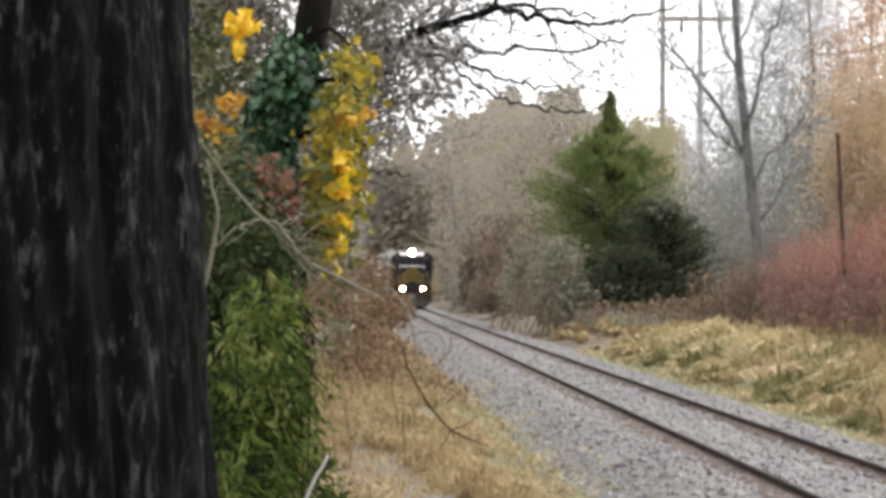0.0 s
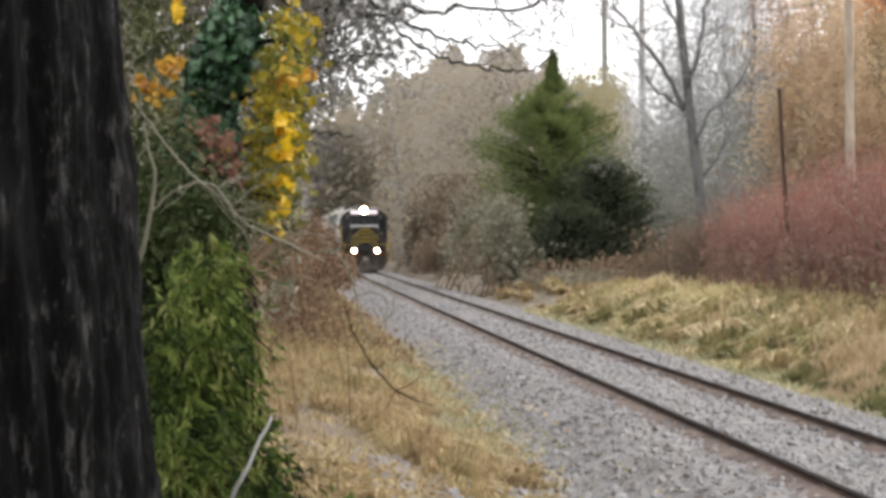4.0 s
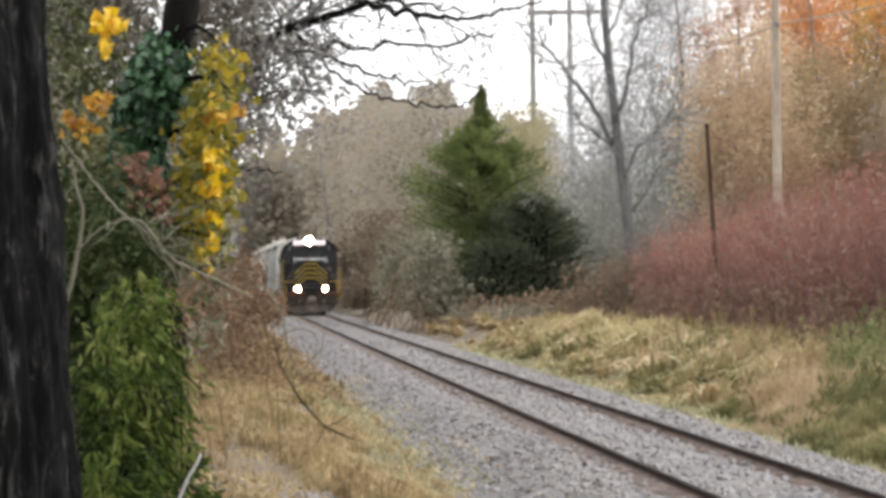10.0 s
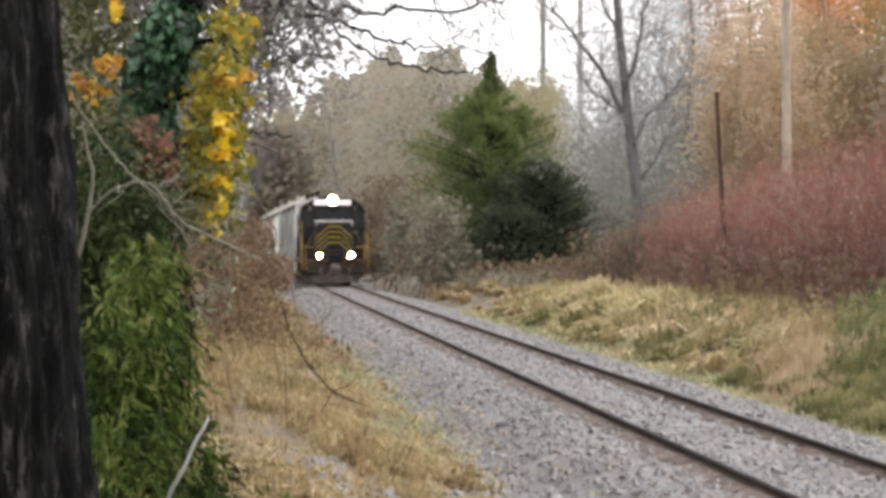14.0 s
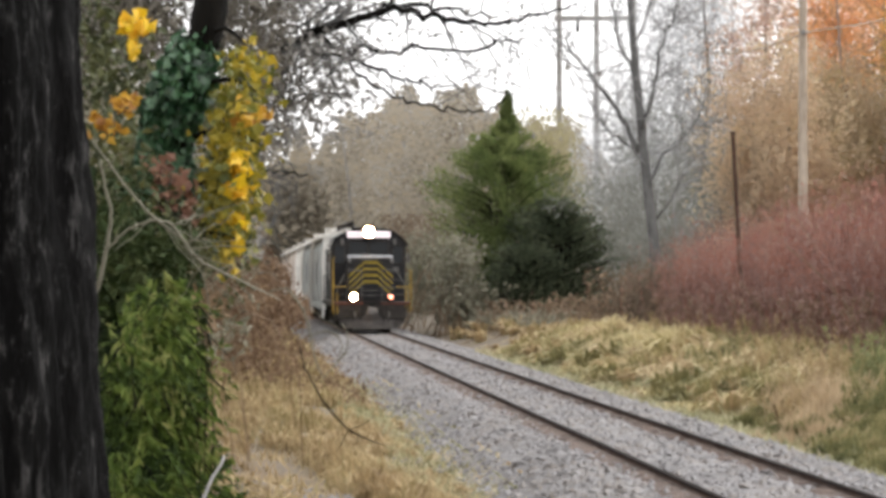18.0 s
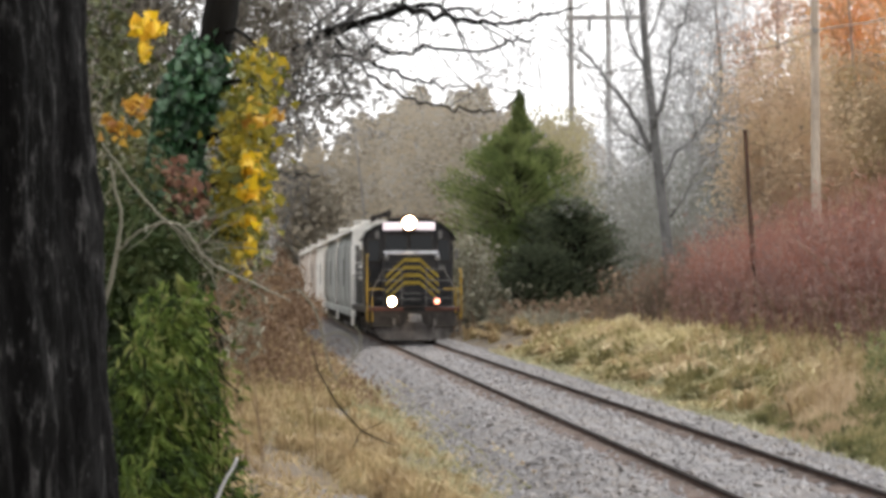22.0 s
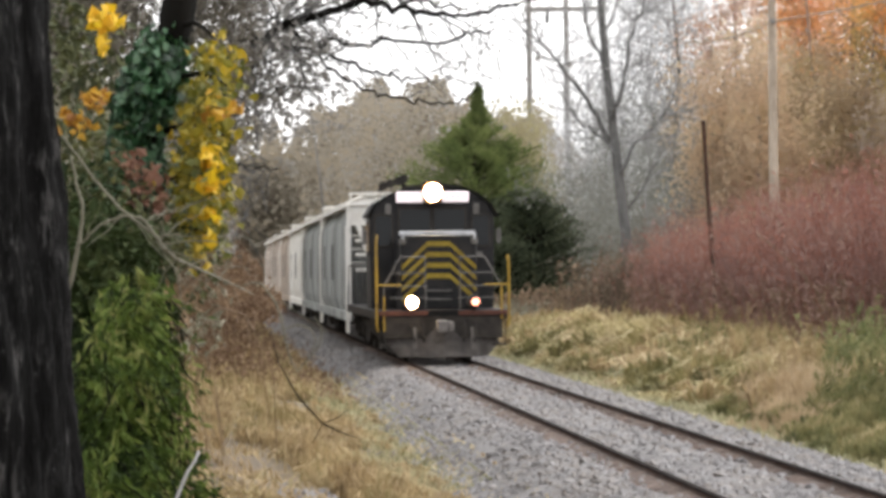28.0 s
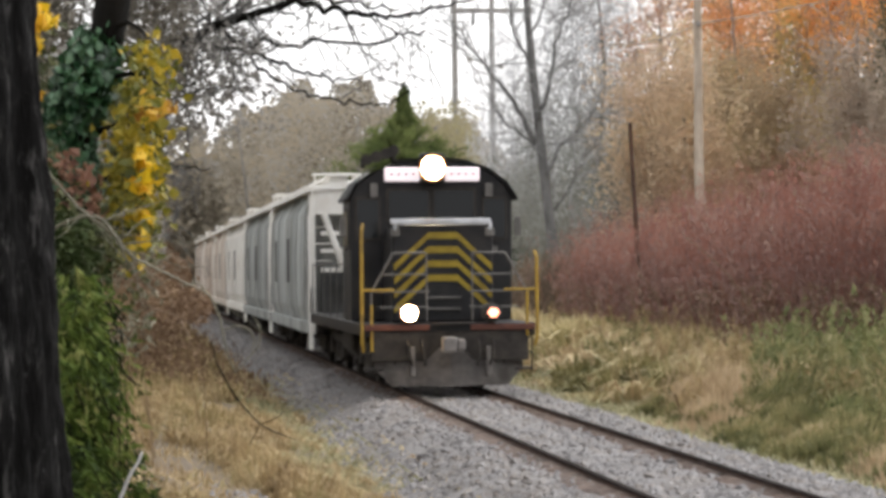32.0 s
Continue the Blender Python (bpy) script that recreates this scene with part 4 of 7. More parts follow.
            add_box(bm, sx * 1.0 - 0.06, sx * 1.0 + 0.06, yc - 0.5, yc + 0.5, 0.24, 0.36, 0.02)
            for k in (-0.88, 0.88):
                add_box(bm, sx * 1.0 - 0.08, sx * 1.0 + 0.08, yc + k - 0.14, yc + k + 0.14, 0.36, 0.58, 0.02)
            for k in (-0.18, 0, 0.18):
                add_rod(bm, (sx * 1.0, yc + k, 0.34), (sx * 1.0, yc + k, 0.56), 0.07, 8)
            part("side_frame", bm, und, tr)
        for k in (-0.88, 0.88):
            wheelset(car, yc + k, 0.42)
    return car


locomotive = build_locomotive()
hoppers = [build_hopper(M["hopper"], "grey covered hopper car with cream open braced ends")]
hoppers.append(copy_thing(hoppers[0], Matrix()))
hoppers.append(build_hopper(M["hopper_white"], "chalky white covered hopper car"))
hoppers.append(build_hopper(M["hopper_rust"], "cream covered hopper car streaked with rust"))
for _ in range(2):
    hoppers.append(copy_thing(hoppers[3], Matrix()))
# distance of the ditch lamps along the track, time by time
RUN = [(0, 171.5), (5, 151.0), (9, 134.2), (13, 116.8), (16, 104.0), (19, 91.2), (23, 75.0), (25, 67.2), (28, 55.9), (32, 41.9)]


def run_at(t):
    """Smooth distance of the train along the track."""
    ts, ds = [r[0] for r in RUN], [r[1] for r in RUN]
    k = np.polyfit(ts, ds, 3)
    return float(np.polyval(k, t)) / CL


def track_pose(s):
    return pose(*at(0, s), RAIL_TOP, 0, 0, math.degrees(LEAN))


def motions():
    beats = [i * 0.5 for i in range(65)]
    walk(locomotive, [(t, track_pose(run_at(t))) for t in beats])
    for i, car in enumerate(hoppers):
        walk(car, [(t, track_pose(run_at(t) + 13.0 + 15.6 * i)) for t in beats])
    fine = [i * 0.1 for i in range(321)]
    for thing in [locomotive] + hoppers[:3]:
        for o in thing.children:
            if o.name.startswith("wheelset"):
                p = o.location.copy()
                # rolling toward the camera, in the way of the ground covered
                walk(o, [(t, pose(*p, math.degrees((run_at(t) - run_at(0)) / p.z))) for t in fine])
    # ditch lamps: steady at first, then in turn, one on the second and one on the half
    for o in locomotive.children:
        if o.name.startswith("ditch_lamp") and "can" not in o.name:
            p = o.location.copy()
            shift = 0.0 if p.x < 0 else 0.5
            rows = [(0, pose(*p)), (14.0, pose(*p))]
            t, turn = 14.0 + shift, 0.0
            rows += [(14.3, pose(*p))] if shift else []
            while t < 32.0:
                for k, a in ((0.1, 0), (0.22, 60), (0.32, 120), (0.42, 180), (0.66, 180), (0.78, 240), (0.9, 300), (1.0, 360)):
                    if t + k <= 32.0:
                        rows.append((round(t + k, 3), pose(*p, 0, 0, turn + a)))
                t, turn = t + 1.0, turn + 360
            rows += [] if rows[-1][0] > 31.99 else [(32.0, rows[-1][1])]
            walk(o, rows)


# ---- things beside the track ----
def plant(name, label, category, x, y, group="", z=None):
    ob = tagged(new(name), label, category, group)
    ob.location = (x, y, ground_at(x, y) if z is None else z)
    return ob


def tube_trunk(name, pts, radii, material, parent, sides=14, knobs=0.08, seed=1, rows_per=10):
    """A continuous tapered trunk through points, in the parent's space, with a lumpy skin."""
    pts, radii = np.asarray(pts, float), np.asarray(radii, float)
    n = (len(pts) - 1) * rows_per + 1
    k = np.linspace(0, len(pts) - 1, n)
    c = np.stack([np.interp(k, np.arange(len(pts)), pts[:, i]) for i in range(3)], 1)
    rr = np.interp(k, np.arange(len(pts)), radii)
    a = np.linspace(0, 2 * math.pi, sides, endpoint=False)
    r = np.random.default_rng(seed)
    ph = r.uniform(0, 6.28, 8)
    wob = 1 + knobs * (np.sin(3 * a[None] + ph[0] + k[:, None] * 0.7) + 0.6 * np.sin(5 * a[None] + ph[1] - k[:, None] * 1.9) + r.normal(size=(n, sides)) * 0.4)
    v = np.stack([c[:, None, 0] + np.cos(a) * rr[:, None] * wob, c[:, None, 1] + np.sin(a) * rr[:, None] * wob, np.repeat(c[:, None, 2], sides, 1)], -1)
    i = np.arange(n - 1)[:, None] * sides
    j = np.arange(sides)[None]
    f = np.stack([i + j, i + (j + 1) % sides, i + sides + (j + 1) % sides, i + sides + j], -1).reshape(-1, 4)
    return mesh_ob(name, v.reshape(-1, 3), f, material, parent, smooth=True)


def near_trunk():
    """The big ridged trunk an arm's length ahead of the camera."""
    y = 3.1
    zc, base = EYE, ground_at(-0.7, y)
    rad, lean = 0.322, -0.063
    tree = plant("tree", "thick dark trunk with deeply ridged bark", "tree", -0.75, y)
    sides, n = 320, 400
    z = np.linspace(base - 0.1, base + 6.5, n)
    a = np.linspace(0, 2 * math.pi, sides, endpoint=False)
    A, Z = np.meshgrid(a, z)
    ph = np.random.default_rng(5).uniform(0, 6.28, 30)
    # long ridges that fork and join
    ridge = np.zeros_like(A)
    for i, (fr, wv) in enumerate(((21, 1.3), (33, 2.3), (47, 3.7), (63, 5.6))):
        ridge += np.abs(np.sin(fr * A / 2 * 1.0 + 0.9 * np.sin(wv * Z + ph[i]) + 0.5 * np.sin(2.3 * wv * Z + 3 * A + ph[i + 5]))) / (1 + 0.35 * i)
    plates = np.sin(Z * 16 + 3 * np.sin(5 * A + ph[10]) + 2 * np.sin(9 * A + ph[11])) * np.sin(13 * A + ph[12] + 1.3 * Z)
    rg = np.random.default_rng(6).normal(size=A.shape)
    skin = 0.021 * (ridge / 1.6 - 1.05) + 0.006 * plates + 0.0012 * rg
    flare = 0.05 * np.exp(-(Z - base) / 0.3)
    R = rad + skin + flare + 0.008 * np.sin(2 * A + 1.3 * Z)
    cx = lean * (Z - zc)
    v = np.stack([cx + R * np.cos(A), R * np.sin(A), Z - tree.location.z], -1).reshape(-1, 3)
    i = np.arange(n - 1)[:, None] * sides
    j = np.arange(sides)[None]
    f = np.stack([i + j, i + (j + 1) % sides, i + sides + (j + 1) % sides, i + sides + j], -1).reshape(-1, 4)
    mesh_ob("trunk", v, f, M["bark_near"], tree, smooth=True)
    # its own limbs and crown overhead, out of view, added to shade the trunk
    r = np.random.default_rng(8)
    segs, tips = [], []
    for k in range(9):
        an = k * 0.7 + r.uniform(-0.2, 0.2)
        z0 = base + 4.6 + 0.2 * k - tree.location.z
        grow((lean * (z0 + tree.location.z - zc), 0, z0), (math.cos(an), math.sin(an), 0.55), 3.0, 0.07, 2, 0.7, 3, 0.0, 0.14, 0.68, r, segs, tips, 4)
    v, f = seg_mesh(segs, 5)
    mesh_ob("limb_tangle", v, f, M["bark_dark"], tree)
    tp = np.array([t[0] for t in tips])
    k = r.integers(0, len(tp), 9000)
    v, f = leaves(tp[k] + r.normal(size=(9000, 3)) * 0.35, r.uniform(0.08, 0.16, 9000), 0.7)
    mesh_ob("crown", v, f.tolist(), M["litter"], tree)


near_trunk()


def local(ob, pts):
    return np.asarray(pts, float) - np.array(ob.location)


def ray_point(u, v, d):
    """The place at depth d seen along bearing u and rise v from the camera's stand."""
    return np.array([u / 4300 * d, d, EYE + v / 4300 * d])


def ivy_tree():
    r = np.random.default_rng(11)
    d = 20.0
    p0, p1, p2 = ray_point(-520, -20, d), ray_point(-484, 130, d), ray_point(-398, 440, d)
    p3 = ray_point(-368, 620, d)
    tree = plant("tree", "ivy-clad leaning tree with yellow autumn leaves", "tree", p0[0] - 0.25, d)
    pts = local(tree, [[p0[0] - 0.25, d, tree.location.z - 0.1], p0, p1, p2, p3, ray_point(-330, 900, d)])
    tube_trunk("trunk", pts, [0.25, 0.2, 0.17, 0.14, 0.125, 0.08], M["bark_dark"], tree)
    # ivy in a thick sleeve
    n = 3000
    k = r.beta(1.25, 1.9, n) * 0.86
    c = np.stack([np.interp(k, [0, 0.4, 0.8, 1], [q[i] for q in (ray_point(-484, 130, d), ray_point(-466, 260, d), ray_point(-418, 415, d), ray_point(-393, 500, d))]) for i in range(3)], 1)
    a = r.uniform(0, 2 * math.pi, n)
    rad = (0.225 + 0.06 * np.sin(9 * k + 2)) * r.uniform(0.6, 1.3, n) * np.interp(k, [0, 0.1, 0.4, 0.65, 1], [0.7, 1.05, 1.0, 0.72, 0.5])
    pos = c + np.stack([np.cos(a) * rad, -np.abs(np.sin(a)) * rad * np.sign(r.uniform(-0.15, 1, n)), r.normal(size=n) * 0.03], 1)
    ax = np.stack([np.cos(a) * 0.4, -0.3 * np.ones(n), -0.8 * np.ones(n)], 1)
    v, f = leaves(local(tree, pos), r.uniform(0.06, 0.125, n), 0.95, axis=ax, fold=0.12)
    mesh_ob("ivy", v, f.tolist(), M["ivy"], tree, "glossy dark green ivy")
    # side boughs carrying the yellow leaves
    segs = []
    spots, sizes = [], []
    for (u0, v0, su, sv, cnt) in ((-328, 372, 34, 30, 130), (-345, 300, 34, 36, 120), (-348, 240, 38, 40, 200), (-355, 170, 42, 48, 270), (-352, 100, 32, 44, 170), (-362, 50, 20, 30, 40)):
        for _ in range(cnt):
            spots.append(ray_point(u0 + r.normal() * su * 0.72, v0 + r.normal() * sv * 0.72, d - 0.3 + r.normal() * 0.35))
            sizes.append(r.uniform(0.06, 0.125))
    for u0, v0 in ((-330, 440), (-300, 350), (-300, 260), (-305, 170), (-320, 80)):
        a0, b0 = ray_point(-470 + (v0 - 100) * 0.2, v0 - 20, d), ray_point(u0, v0 - 25, d - 0.4)
        m0 = (a0 + b0) / 2 + np.array([0, 0, 0.12])
        v, f = path_tube([a0, (a0 + m0) / 2 + [0, 0, 0.03], m0, (m0 + b0) / 2 + [0, 0, 0.02], b0], [0.03, 0.008], 6)
        mesh_ob("bough", local(tree, v), f, M["bark_dark"], tree, smooth=True)
    v, f = leaves(local(tree, spots), np.array(sizes), 0.85, up=-0.6)
    mesh_ob("yellow_foliage", v, f.tolist(), M["yellow"], tree, "bright yellow autumn leaves")
    # gold clumps
    spots = []
    for (u0, v0, su, sv, cnt) in ((-338, 200, 14, 16, 40), (-346, 155, 20, 12, 40), (-342, 100, 14, 12, 30), (-345, 60, 10, 10, 12), (-525, 445, 24, 14, 40), (-530, 405, 8, 16, 14)):
        for _ in range(cnt):
            spots.append(ray_point(u0 + r.normal() * su * 0.6, v0 + r.normal() * sv * 0.6, d - 0.7 + r.normal() * 0.15))
    v, f = leaves(local(tree, spots), r.uniform(0.08, 0.16, len(spots)), 0.9, up=-0.5)
    mesh_ob("golden_foliage", v, f.tolist(), M["gold"], tree, "golden yellow autumn leaves")
    spots = []
    for (u0, v0, su, sv, cnt) in ((-336, 284, 18, 24, 42), (-300, 292, 12, 10, 18), (-548, 308, 22, 20, 50), (-590, 270, 16, 22, 24), (-556, 255, 18, 14, 12)):
        for _ in range(cnt):
            spots.append(ray_point(u0 + r.normal() * su * 0.6, v0 + r.normal() * sv * 0.6, d - 0.6 + r.normal() * 0.15))
    v, f = leaves(local(tree, spots), r.uniform(0.05, 0.12, len(spots)), 0.85, up=-0.5)
    mesh_ob("orange_foliage", v, f.tolist(), M["orange_leaf"], tree, "rusty orange autumn leaves")


ivy_tree()


def thicket(name, label, category, boxes, material, size, aspect=0.6, seed=1, stems=0, stem_mat=None, group="", up=0.3):
    """A bush of leaves in several soft clouds: (u, v, d, spread u, spread v, spread d, count)."""
    r = np.random.default_rng(seed)
    u, v, d = boxes[0][:3]
    p = ray_point(u, v, d)
    ob = plant(name, label, category, p[0], d, group)
    pos = []
    for u, v, d, su, sv, sd, n in boxes:
        dd = d + r.normal(size=n) * sd
        g = r.normal(size=(n, 2))
        g = np.where(np.abs(g) > 1.9, g * 0.45, g)
        uu, vv = u + g[:, 0] * su, v + g[:, 1] * sv
        pos.append(np.stack([uu / 4300 * d, dd, EYE + vv / 4300 * d], 1))
    pos = np.concatenate(pos)
    q, s = across(pos[:, 0], pos[:, 1])
    pos[:, 2] = np.maximum(pos[:, 2], land(q, s) + 0.03)
    vv, f = leaves(local(ob, pos), r.uniform(size[0], size[1], len(pos)), aspect, up=up)
    mesh_ob("foliage", vv, f.tolist(), material, ob)
    if stems:
        idx = r.choice(len(pos), stems)
        tip = pos[idx]
        foot = tip + np.stack([r.normal(size=stems) * 0.012 * d, r.normal(size=stems) * 0.2, np.zeros(stems)], 1)
        foot[:, 2] = land(*across(foot[:, 0], foot[:, 1])) - 0.03
        mid = (tip + foot) / 2 + r.normal(size=(stems, 3)) * 0.12
        p0 = np.concatenate([foot, mid])
        p1 = np.concatenate([mid, tip])
        w = 0.0028 * d / 10
        vs, fs = segments(p0, p1, np.full(2 * stems, w), np.full(2 * stems, w * 0.5))
        tagged(mesh_ob("stemwork", local(ob, vs), fs, stem_mat or M["twig_brown"], ob), kind="stuff")
    return ob


def feathery_bush(label, boxes, material, blade, aspect, seed, shoot=0.45, per=22, category="bush"):
    """A bush of leafy shoots that sweep up and outwards: (u, v, d, spread u, spread v, spread d, shoots)."""
    r = np.random.default_rng(seed)
    u, v, d = boxes[0][:3]
    ob = plant("bush", label, category, ray_point(u, v, d)[0], d)
    pos, ax, stems = [], [], []
    for u, v, d, su, sv, sd, n in boxes:
        g = r.normal(size=(n, 2))
        g = np.where(np.abs(g) > 1.7, g * 0.45, g)
        tip = np.stack([(u + g[:, 0] * su) / 4300 * d, d + r.normal(size=n) * sd, EYE + (v + g[:, 1] * sv) / 4300 * d], 1)
        tip[:, 2] = np.maximum(tip[:, 2], land(*across(tip[:, 0], tip[:, 1])) + 0.12)
        way = unit(np.stack([r.normal(size=n) * 0.55, r.normal(size=n) * 0.5 - 0.2, np.full(n, 0.9)], 1))
        ln = shoot * r.uniform(0.6, 1.25, n)
        k = r.uniform(0, 1, (n, per)) ** 0.8
        p = tip[:, None] - way[:, None] * (ln[:, None] * (1 - k))[..., None]
        p += r.normal(size=p.shape) * (0.055 * (1.15 - k))[..., None]
        p[..., 2] -= 0.1 * (k ** 2) * ln[:, None]
        pos.append(p.reshape(-1, 3))
        ax.append((way[:, None] * 0.9 + r.normal(size=p.shape) * 0.45).reshape(-1, 3))
        stems.append((tip - way * ln[:, None], tip))
    pos, ax = np.concatenate(pos), np.concatenate(ax)
    pos[:, 2] = np.maximum(pos[:, 2], land(*across(pos[:, 0], pos[:, 1])) + 0.02)
    vv, f = leaves(local(ob, pos), r.uniform(*blade, len(pos)), aspect, axis=ax)
    mesh_ob("foliage", vv, f.tolist(), material, ob)
    p0, p1 = np.concatenate([a for a, _ in stems]), np.concatenate([b for _, b in stems])
    foot = p0 + r.normal(size=p0.shape) * 0.08
    foot[:, 2] = land(*across(foot[:, 0], foot[:, 1])) - 0.02
    vs, fs = segments(np.concatenate([foot[::9], p0]), np.concatenate([p0[::9], p1]), np.full(len(p0) + len(p0[::9]), 0.004), np.full(len(p0) + len(p0[::9]), 0.0015))
    tagged(mesh_ob("stemwork", local(ob, vs), fs, M["bark_dark"], ob), kind="stuff")
    return ob


# green undergrowth beside the trunk, over leaves coloured dark as its shade
feathery_bush("leafy green undergrowth bush beside the trunk", [
    (-474, -60, 12, 26, 44, 0.35, 76), (-492, -160, 12, 36, 50, 0.4, 120), (-494, -235, 12, 26, 46, 0.4, 56), (-525, -260, 11.8, 44, 50, 0.4, 120),
    (-512, -350, 11.6, 38, 46, 0.4, 90), (-455, -345, 11.6, 20, 26, 0.4, 20), (-560, -350, 11.5, 40, 60, 0.4, 70), (-405, -410, 11.5, 30, 20, 0.4, 34), (-500, -430, 11.4, 55, 26, 0.3, 60)],
    M["shrub"], (0.035, 0.1), 0.3, 21, 0.42, 36)
thicket("undergrowth", "undergrowth coloured dark for the shade behind the bush", "bush", [
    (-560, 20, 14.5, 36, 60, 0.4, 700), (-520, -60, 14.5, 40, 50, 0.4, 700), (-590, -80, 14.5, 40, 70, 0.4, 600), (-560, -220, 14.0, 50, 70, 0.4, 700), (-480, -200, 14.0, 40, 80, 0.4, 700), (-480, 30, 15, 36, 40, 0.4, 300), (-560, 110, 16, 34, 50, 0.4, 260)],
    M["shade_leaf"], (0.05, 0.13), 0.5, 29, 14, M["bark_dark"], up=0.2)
thicket("sapling", "olive green sapling behind the ivy tree", "bush", [
    (-560, 330, 23, 40, 70, 0.5, 420), (-360, 330, 22, 30, 40, 0.4, 160), (-385, 200, 22, 26, 60, 0.4, 220), (-375, 90, 22, 30, 50, 0.4, 200), (-580, 150, 23, 45, 80, 0.5, 500), (-540, 60, 23, 50, 60, 0.5, 420), (-430, 20, 23, 50, 60, 0.5, 420), (-600, 430, 23, 40, 50, 0.5, 260), (-470, 100, 23, 30, 70, 0.5, 300)],
    M["olive"], (0.06, 0.14), 0.7, 22, 5)
thicket("scrub_tree", "grey twiggy crown behind the ivy tree", "tree", [(-570, 500, 26, 45, 60, 0.6, 900), (-480, 560, 26, 50, 60, 0.6, 800), (-400, 600, 26, 50, 60, 0.6, 700), (-620, 400, 26, 40, 80, 0.6, 700), (-320, 520, 27, 50, 50, 0.6, 500), (-490, 430, 26, 40, 50, 0.6, 900), (-560, 460, 26, 40, 40, 0.6, 500), (-325, 420, 27, 44, 60, 0.6, 900), (-330, 300, 27, 34, 50, 0.6, 500)], M["twig_mix"], (0.06, 0.2), 0.25, 24, 4, M["bark_dark"])
thicket("brush", "dense dark brush under the bank trees", "bush", [
    (-520, 20, 25, 70, 70, 0.6, 700), (-420, -40, 26, 60, 60, 0.6, 600), (-560, 200, 26, 60, 120, 0.6, 600), (-380, 60, 27, 40, 60, 0.6, 350)],
    M["greybush"], (0.08, 0.18), 0.5, 23, 14)


def stem_branch(name, label, pts, radii, material, twigs=0, seed=1):
    """A bare branch through bearing points (u, v, d)."""
    r = np.random.default_rng(seed)
    w = np.array([ray_point(*p) for p in pts])
    ob = tagged(new(name), label, "branch")
    foot = w[np.argmin(w[:, 2])]
    ob.location = foot
    k = np.linspace(0, len(w) - 1, (len(w) - 1) * 6 + 1)
    c = np.stack([np.interp(k, np.arange(len(w)), w[:, i]) for i in range(3)], 1)
    c[1:-1] = (c[:-2] + 2 * c[1:-1] + c[2:]) / 4 + r.normal(size=(len(c) - 2, 3)) * radii[0] * 0.35
    rr = np.interp(k, np.linspace(0, len(w) - 1, len(radii)), radii)
    v, f = path_tube(c, radii, 7)
    mesh_ob("stem", local(ob, v), f, material, ob, smooth=True)
    for _ in range(twigs):
        i = r.integers(2, len(c) - 1)
        dv = unit(unit(c[i] - c[i - 1]) * 0.7 + r.normal(size=3) * 0.5)
        ln = rr[i] * 45 * r.uniform(0.5, 1.3)
        w = [c[i] + dv * ln * k / 6 + r.normal(size=3) * ln * 0.03 * min(k, 1) + np.array([0, 0, -0.1 * ln * (k / 6) ** 2]) for k in range(7)]
        v, f = path_tube(w, [rr[i] * 0.5, rr[i] * 0.2], 5)
        mesh_ob("twig", local(ob, v), f, material, ob, smooth=True)
    return ob


stem_branch("fallen_branch", "pale bare branch arching over the undergrowth", [(-595, 245, 5.5), (-540, 170, 5.5), (-491, 112, 5.5), (-430, 66, 5.5), (-405, 30, 5.55), (-350, 5, 5.7), (-291, -23, 6.0), (-262, -38, 6.2)], [0.0026, 0.0034, 0.004, 0.0028, 0.0016], M["twig_pale"], 10, 31)
stem_branch("fallen_branch", "pale forked limb of dead wood", [(-570, 50, 5.5), (-535, 84, 5.5), (-491, 104, 5.5), (-455, 98, 5.5), (-428, 62, 5.5), (-418, 40, 5.5)], [0.0028, 0.0032, 0.0036, 0.0046, 0.0036], M["twig_pale"], 8, 32)
stem_branch("fallen_branch", "thin upright grey sapling stem", [(-600, -80, 5.6), (-575, 20, 5.6), (-560, 110, 5.6), (-580, 210, 5.6)], [0.006, 0.005, 0.003], M["twig_pale"], 1, 33)
stem_branch("fallen_branch", "curling pale dead weed stem by the track", [(-285, -22, 13.0), (-254, -16, 13.0), (-226, -52, 13.0), (-214, -90, 13.0), (-210, -118, 13.0), (-198, -160, 13.0), (-188, -176, 13.0)], [0.004, 0.0055, 0.0055, 0.0045, 0.003], M["twig_pale"], 1, 37)
stem_branch("fallen_branch", "curling pale dead weed stem by the track", [(-212, -100, 13.0), (-185, -92, 13.0), (-165, -100, 13.0), (-155, -120, 13.0), (-162, -135, 13.0)], [0.0035, 0.004, 0.0025], M["twig_pale"], 0, 38)
stem_branch("fallen_branch", "curling pale dead weed stem by the track", [(-190, -176, 13.0), (-165, -148, 13.0), (-148, -128, 13.0), (-145, -98, 13.0), (-158, -78, 13.0)], [0.0035, 0.004, 0.0025], M["twig_pale"], 1, 39)
stem_branch("hanging_twig", "thin dark bare branch drooping to the grass", [(-232, -120, 13), (-222, -160, 13.5), (-190, -218, 14), (-146, -268, 14.4), (-112, -284, 14.5), (-80, -296, 14.8)], [0.003, 0.0045, 0.0055, 0.0045, 0.002], M["bark_dark"], 0, 34)
stem_branch("hanging_twig", "thin dark side twig of the drooping branch", [(-146, -268, 14.4), (-118, -258, 14.4), (-100, -244, 14.4)], [0.0032, 0.002], M["bark_dark"], 0, 35)
stem_branch("hanging_twig", "thin dark side twig of the drooping branch", [(-146, -268, 14.4), (-158, -292, 14.4), (-166, -304, 14.4)], [0.003, 0.002], M["bark_dark"], 0, 45)
